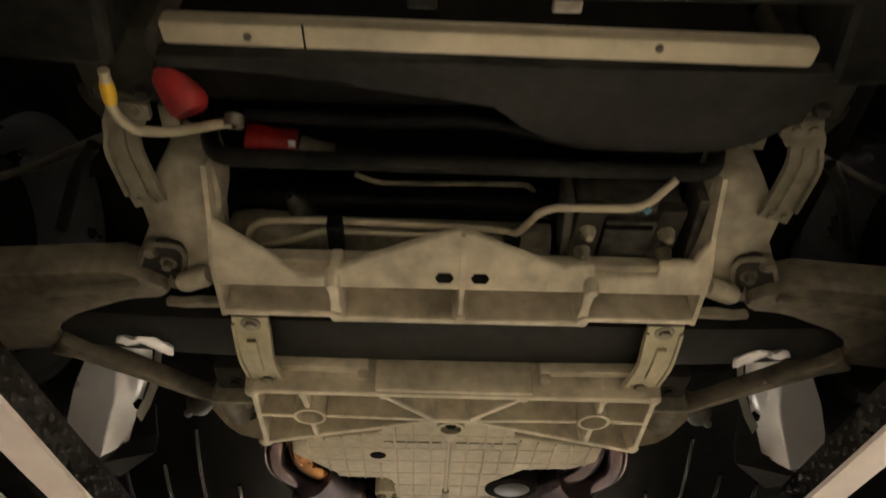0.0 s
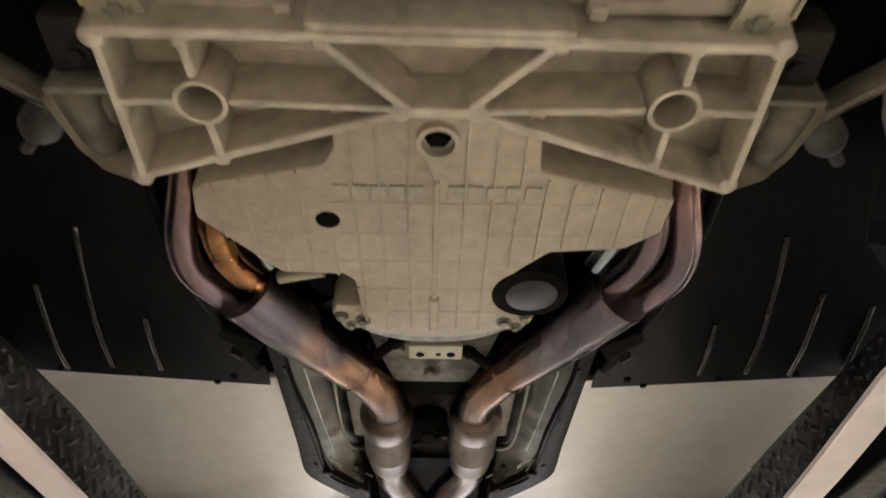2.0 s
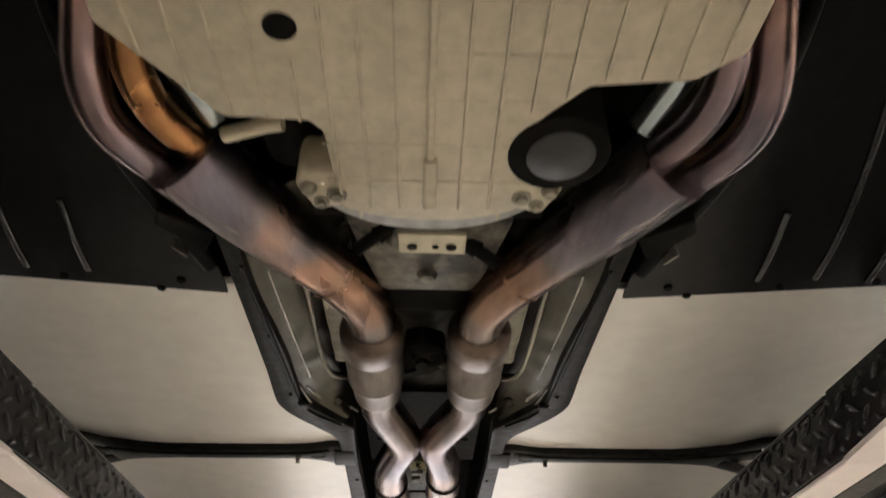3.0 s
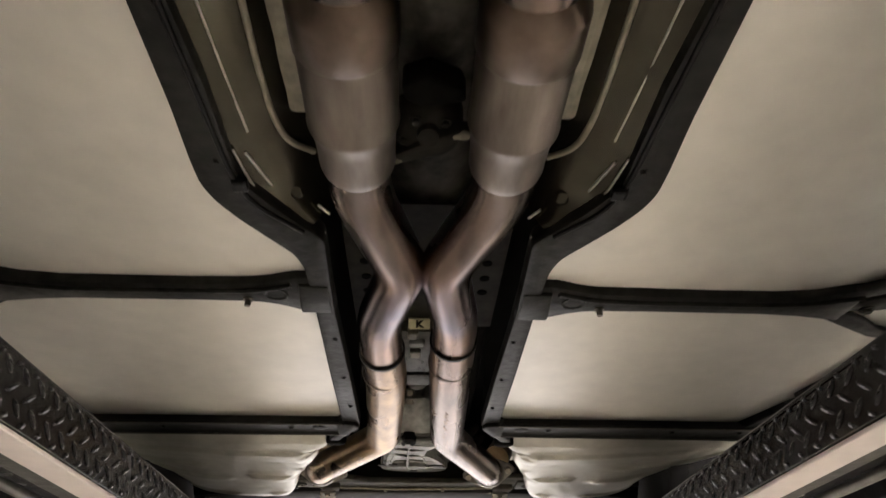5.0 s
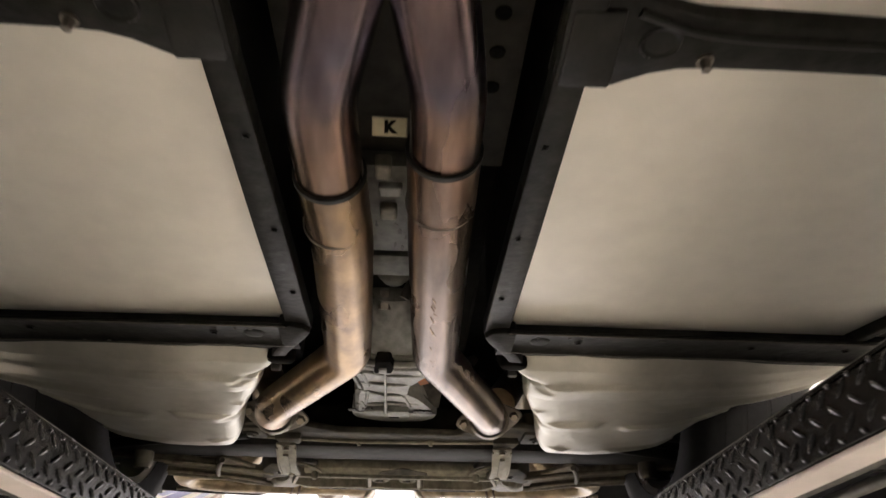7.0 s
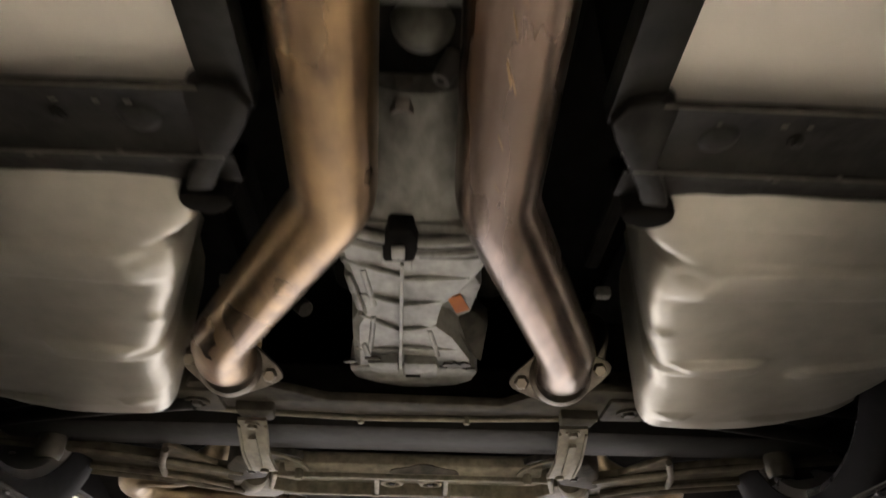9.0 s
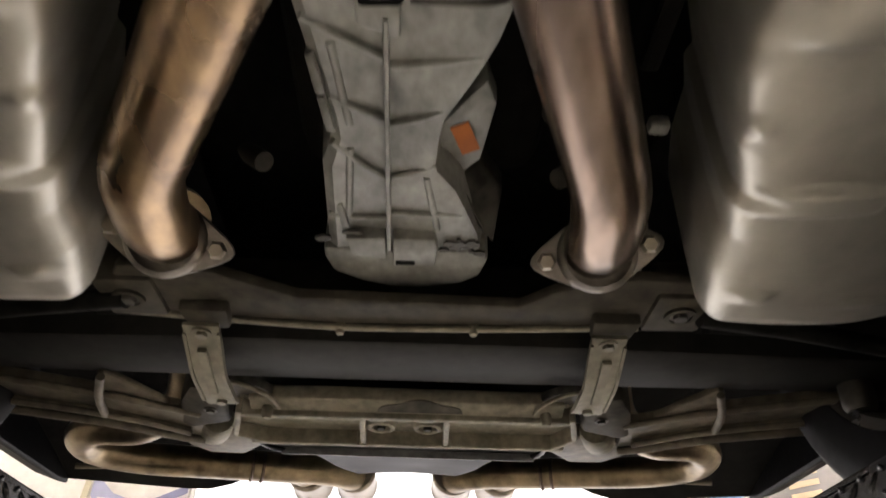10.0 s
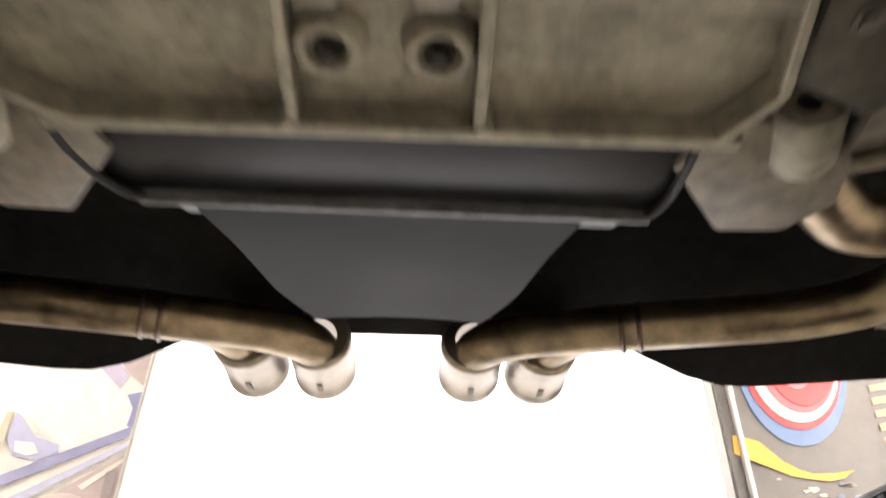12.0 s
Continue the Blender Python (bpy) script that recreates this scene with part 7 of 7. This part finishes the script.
# ---- the lift ----
def lift():
    root = new("vehicle_lift")
    tagged(root, "drive-on vehicle lift with black tread-plate runways, raised", "vehicle lift")
    Y0, Y1, ZT, ZB = -1.6, 4.50, 1.583, 1.508
    rng = random.Random(3)
    bar_bm = lathe([(0, -0.0142), (0.0020, -0.011), (0.0030, -0.006), (0.0032, 0.0), (0.0030, 0.006), (0.0020, 0.011), (0, 0.0142)], Matrix.Diagonal((0.9, 1, 1, 1)), 8)
    for s in (-1, 1):
        xi = 0.463 if s > 0 else 0.441
        YF = 1.66
        # upper and lower line of the front section, which dips for the turn plates
        ya = [Y0, 0.70, 0.90, 1.13, 1.31, 1.50, YF]
        hi = ([1.537, 1.538, 1.541, 1.549, 1.5635, 1.580, ZT - 0.003] if s < 0 else [1.572, 1.572, 1.572, 1.572, 1.573, 1.578, ZT - 0.003])
        lo = ([ZB - 0.006, ZB - 0.006, ZB - 0.006, ZB - 0.004, ZB - 0.002, ZB, ZB] if s < 0 else [1.535, 1.535, 1.536, 1.540, 1.540, 1.520, ZB])
        top_at, low_at = (lambda v: float(np.interp(v, ya, hi))), (lambda v: float(np.interp(v, ya, lo)))
        yf = list(np.linspace(Y0, 0.6, 6)) + list(np.linspace(0.65, YF, 24))
        bm = box((s * (xi + 0.26), (YF + Y1) / 2, ZT - 0.006), (0.52, Y1 - YF, 0.012), 0.003)
        rw = part("runway", bm, M_TREAD, root, "black tread-plate runway with a pale folded underside")
        part("front_plate", sheet([[(s * (xi + u), v, top_at(v) - 0.002) for u in (0.004, 0.26, 0.52)] for v in yf], 0.008), M_TREAD, rw, "recessed front runway plate")
        part("inner_side", box((s * (xi + 0.003), (YF + Y1) / 2, (ZT + ZB) / 2 - 0.002), (0.006, Y1 - YF, ZT - ZB - 0.006), 0.002), M_TREAD, rw, "black diamond tread side plate")
        bm = bmesh.new()
        rings = [[bm.verts.new((s * (xi + u), v, low_at(v) + k * (top_at(v) - low_at(v)))) for u, k in ((0, 0), (0.006, 0), (0.006, 1), (0, 1))] for v in yf]
        for a, b in zip(rings, rings[1:]):
            for k in range(4):
                bm.faces.new((a[k], a[(k + 1) % 4], b[(k + 1) % 4], b[k]))
        bm.faces.new(rings[0][::-1])
        bm.faces.new(rings[-1])
        part("inner_side", bm, M_TREAD, rw, "black diamond tread side plate")
        part("turn_plate", lathe([(0, 1.530), (0.17, 1.530), (0.175, 1.535), (0.175, 1.580), (0.17, 1.5845), (0, 1.5845)], Matrix.Translation((s * 0.78, 0.985, 0)), 40), M_BOLT, rw, "round steel turn plate under the front wheel", 40)
        part("outer_side", box((s * (xi + 0.517), (Y0 + Y1) / 2, (ZT + ZB) / 2 - 0.002), (0.006, Y1 - Y0, ZT - ZB - 0.006), 0.002), M_TREAD, rw)
        part("bottom_flange", box((s * (xi + 0.021), (YF + Y1) / 2, ZB - 0.004), (0.046, Y1 - YF, 0.006), 0.002), M_RUNWAY, rw, "pale painted bottom flange")
        part("bottom_flange", sheet([[(s * (xi + u), v, low_at(v) - 0.006) for u in (-0.002, 0.044)] for v in yf], 0.006), M_RUNWAY, rw, "pale painted bottom flange")
        part("bottom_flange", box((s * (xi + 0.497), (Y0 + Y1) / 2, ZB - 0.004), (0.046, Y1 - Y0, 0.006), 0.002), M_RUNWAY, rw, "pale painted bottom flange")
        for x in (0.12, 0.30):
            part("stiffener", box((s * (xi + x), (Y0 + Y1) / 2, ZT - 0.032), (0.04, Y1 - Y0 - 0.1, 0.04), 0.004), M_RAIL, rw, "dark steel stiffener")
        part("hydraulic_pipe", tube([(s * (xi + 0.20), Y0 + 0.1, ZT - 0.045), (s * (xi + 0.20), Y1 - 0.1, ZT - 0.045)], 0.009, 0.01, 10), M_BOLT, rw, "grey steel pipe", 50)
        # dark patches laid on the flange to paint its reflections
        for y in (0.0, 3.02):
            part("reflection_patch", box((s * (xi + 0.02), y + (0.0 if s > 0 else 0.22), ZB - 0.0085), (0.045, 0.09, 0.006), 0.002), M_BLACK, rw, "dark patch standing for a reflection in the pale flange")
        part("end_cap", box((s * (xi + 0.26), Y1 - 0.004, ZT - 0.045), (0.5, 0.008, 0.066), 0.002), M_BLACK, rw, "black end plate")
        # raised tread bars on the inner side: the near stretch as single pieces
        me = bpy.data.meshes.new("tread_bar")
        k = bar_bm.copy()
        k.to_mesh(me); k.free()
        me.materials.append(M_TREAD)
        rest = bmesh.new()
        count = 0
        # bars leaning one way and the other in turn; those cut by the folds are short
        lattice = [(0.0, 1.5465, -52, 1.0), (0.0195, 1.5650, 52, 0.9), (0.0195, 1.5290, 52, 0.95), (0.001, 1.5160, -52, 0.5), (0.001, 1.5735, -52, 0.38)]
        y = Y0 + 0.02
        while y < Y1 - 0.04:
            for dy, z, tilt, size in lattice:
                if y < YF:
                    z = low_at(y + dy) + (z - ZB) / (ZT - ZB) * (top_at(y + dy) - low_at(y + dy))
                    size = size * (top_at(y + dy) - low_at(y + dy)) / (ZT - ZB)
                m = pose(s * (xi - 0.0003), y + dy, z, tilt + rng.uniform(-2, 2), 0, 0) @ Matrix.Diagonal((1, 1, size, 1))
                if 1.62 < y < 3.62 and count < 300:
                    o = new("tread_bar", me)
                    o.parent = rw
                    o.matrix_local = m
                    count += 1
                else:
                    before = len(rest.verts)
                    rest.from_mesh(me)
                    rest.verts.ensure_lookup_table()
                    bmesh.ops.transform(rest, matrix=m, verts=rest.verts[before:])
            y += 0.0385
        o = part("tread_pattern", rest, M_TREAD, rw, recalc=False)
        tagged(o, "raised tread bars", kind="stuff")
        # support arm and post beside the car
        part("support_arm", box((s * 1.22, 0.9, 1.45), (0.62, 0.20, 0.10), 0.01), M_RAIL, root, "dark steel carrying arm")
        part("post", box((s * 1.62, 0.9, 1.30), (0.24, 0.28, 2.6), 0.01), M_RAIL, root, "dark steel lift post")
    # pale box added under the front of one runway for the pale area there
    part("pale_cover", box((-0.66, 0.55, ZB - 0.045), (0.27, 2.2, 0.06), 0.006), M_RUNWAY, root, "pale painted cover under the runway")


lift()


# ---- murals on the rear wall ----
def flat(name, outline, y, mat, parent, label=""):
    """A flat painted shape on the rear wall, given as (x, z)."""
    bm = bmesh.new()
    rise = 0.125 if outline[0][0] > 0 else 0.15
    a = [bm.verts.new((x, y, z + rise)) for x, z in outline]
    b = [bm.verts.new((x, y + 0.003, z + rise)) for x, z in outline]
    bm.faces.new(a); bm.faces.new(b[::-1])
    for i in range(len(a)):
        j = (i + 1) % len(a)
        bm.faces.new((a[i], b[i], b[j], a[j]))
    return part(name, bm, mat, parent, label)


def paint(name, c):
    return material(name, c, 0.5, 0.0, 20, 0.12, None, 0.03, 3)


def disc(cx, cz, rx, rz, n=40):
    return [(cx + rx * math.cos(2 * math.pi * i / n), cz + rz * math.sin(2 * math.pi * i / n)) for i in range(n)]


def murals():
    y = 6.285
    grey, white = paint("mural_grey", (0.115, 0.108, 0.104)), paint("mural_white", (0.76, 0.74, 0.70))
    red = paint("mural_red", (0.55, 0.05, 0.06))
    m = flat("wall_mural", [(1.225, 0.9), (3.6, 0.9), (3.6, 3.2), (1.225, 3.2)], y, grey, None)
    tagged(m, "wall mural of a painted wheel with red, white and blue rings", "mural")
    tilt = lambda cx, cz, rx, rz: [(x + 0.12 * (z - cz), z) for x, z in disc(cx, cz, rx, rz)]
    flat("blue_ring", tilt(1.570, 2.552, 0.235, 0.375), y - 0.006, paint("mural_blue", (0.12, 0.20, 0.38)), m, "blue painted ring")
    flat("red_ring", tilt(1.570, 2.552, 0.212, 0.310), y - 0.010, red, m, "red painted ring")
    flat("white_ring", tilt(1.575, 2.552, 0.194, 0.282), y - 0.014, white, m, "white painted ring")
    flat("rose_ring", tilt(1.590, 2.557, 0.165, 0.245), y - 0.018, paint("mural_rose_red", (0.60, 0.12, 0.15)), m, "rose painted ring")
    flat("red_centre", tilt(1.600, 2.562, 0.150, 0.225), y - 0.022, red, m, "red painted centre")
    flat("pink_swirl", tilt(1.570, 2.522, 0.075, 0.115), y - 0.026, paint("mural_pink", (0.66, 0.20, 0.24)), m)
    flat("swirl_core", tilt(1.565, 2.532, 0.060, 0.098), y - 0.030, red, m)
    flat("glint", disc(1.550, 2.457, 0.012, 0.014, 12), y - 0.034, white, m, "white painted glint")
    flat("yellow_stroke", [(1.242, 2.14), (1.251, 2.213), (1.30, 2.205), (1.353, 2.189), (1.425, 2.117), (1.48, 2.085), (1.533, 2.070), (1.62, 2.073), (1.70, 2.087), (1.65, 2.055), (1.59, 2.042), (1.50, 2.050), (1.442, 2.060), (1.323, 2.109)], y - 0.008, paint("mural_yellow", (0.78, 0.44, 0.05)), m, "yellow painted stroke")
    rng = random.Random(5)
    speck = [paint("mural_speck", c) for c in ((0.42, 0.38, 0.36), (0.16, 0.18, 0.26), (0.30, 0.22, 0.15), (0.55, 0.52, 0.48))]
    for i in range(70):
        x, z = rng.uniform(1.26, 2.0), rng.uniform(1.75, 2.06)
        if z > 2.14 - 0.22 * (x - 1.2):
            continue
        r = rng.uniform(0.006, 0.022)
        flat("paint_speck", [(x + r * rng.uniform(0.6, 1.4) * math.cos(a), z + 0.6 * r * rng.uniform(0.6, 1.4) * math.sin(a)) for a in (k * math.pi / 3.5 for k in range(7))], y - 0.005, speck[i % 4], m)
    for i in range(12):
        z = 2.08 + i * 0.055
        o = 0.10 * ((i - 3) / 9) ** 2
        flat("tread_mark", [(1.86 + o, z), (2.02 + o, z + 0.035), (2.02 + o, z + 0.062), (1.86 + o, z + 0.03)], y - 0.008, paint("mural_tan", (0.36, 0.27, 0.16)), m)
    lilac, steel, rose = paint("mural_lilac", (0.50, 0.46, 0.60)), paint("mural_steel_blue", (0.26, 0.27, 0.44)), paint("mural_rose", (0.46, 0.39, 0.39))
    m = flat("wall_mural", [(-1.08, 0.9), (-3.6, 0.9), (-3.6, 3.2), (-1.08, 3.2)], y, white, None)
    tagged(m, "wall mural of a white racing body with blue stripes", "mural")
    flat("lilac_edge", [(-1.32, 2.45), (-1.172, 2.32), (-1.145, 2.375), (-1.24, 2.47), (-1.30, 2.62)], y - 0.004, lilac, m, "lilac painted edge")
    flat("rose_corner", [(-1.23, 2.47), (-1.082, 2.64), (-1.082, 2.335), (-1.15, 2.385)], y - 0.008, rose, m, "greyish rose painted corner")
    flat("blue_edge", [(-1.135, 2.295), (-1.082, 2.31), (-1.082, 2.165), (-1.105, 2.17), (-1.10, 2.24)], y - 0.006, steel, m, "blue painted edge")
    flat("stripe", [(-1.082, 2.168), (-1.082, 2.128), (-1.47, 1.945), (-1.9, 1.76), (-1.9, 1.81), (-1.47, 1.99)], y - 0.010, steel, m, "blue painted stripe")
    flat("stripe", [(-1.082, 2.108), (-1.082, 2.085), (-1.36, 1.910), (-1.7, 1.72), (-1.7, 1.75), (-1.38, 1.935)], y - 0.010, paint("mural_pale_blue", (0.48, 0.50, 0.66)), m, "pale blue painted stripe")
    flat("rose_field", [(-1.082, 2.062), (-1.082, 1.2), (-1.9, 1.2), (-1.7, 1.68), (-1.34, 1.885)], y - 0.006, rose, m, "rose painted field below the stripes")
    flat("stripe", [(-1.082, 2.045), (-1.082, 2.03), (-1.20, 1.925), (-1.22, 1.94)], y - 0.010, white, m, "white painted stripe")
    flat("pale_arch", disc(-1.26, 1.76, 0.15, 0.155), y - 0.010, paint("mural_pale_rose", (0.62, 0.55, 0.53)), m, "pale painted wheel arch")
    flat("wheel_dark", disc(-1.26, 1.74, 0.115, 0.125), y - 0.014, paint("mural_brown_grey", (0.30, 0.26, 0.26)), m)
    flat("dark_panel", [(-1.13, 1.99), (-1.095, 2.005), (-1.085, 1.80), (-1.12, 1.80)], y - 0.014, paint("mural_brown_grey", (0.30, 0.26, 0.26)), m)
    flat("lamp", [(-1.535, 2.215), (-1.43, 2.12), (-1.335, 2.09), (-1.325, 2.055), (-1.41, 2.03), (-1.49, 2.045), (-1.535, 2.11)], y - 0.008, paint("mural_lamp_blue", (0.40, 0.42, 0.60)), m, "blue painted lamp shape")
    flat("lamp_glass", [(-1.50, 2.10), (-1.43, 2.095), (-1.40, 2.055), (-1.44, 2.045), (-1.49, 2.06)], y - 0.012, white, m)
    flat("lamp_glint", [(-1.52, 2.215), (-1.505, 2.21), (-1.425, 2.135), (-1.435, 2.125)], y - 0.012, white, m)
    flat("lamp_rim", [(-1.57, 2.21), (-1.545, 2.215), (-1.545, 2.06), (-1.58, 2.03)], y - 0.012, paint("mural_olive", (0.50, 0.46, 0.34)), m)


murals()
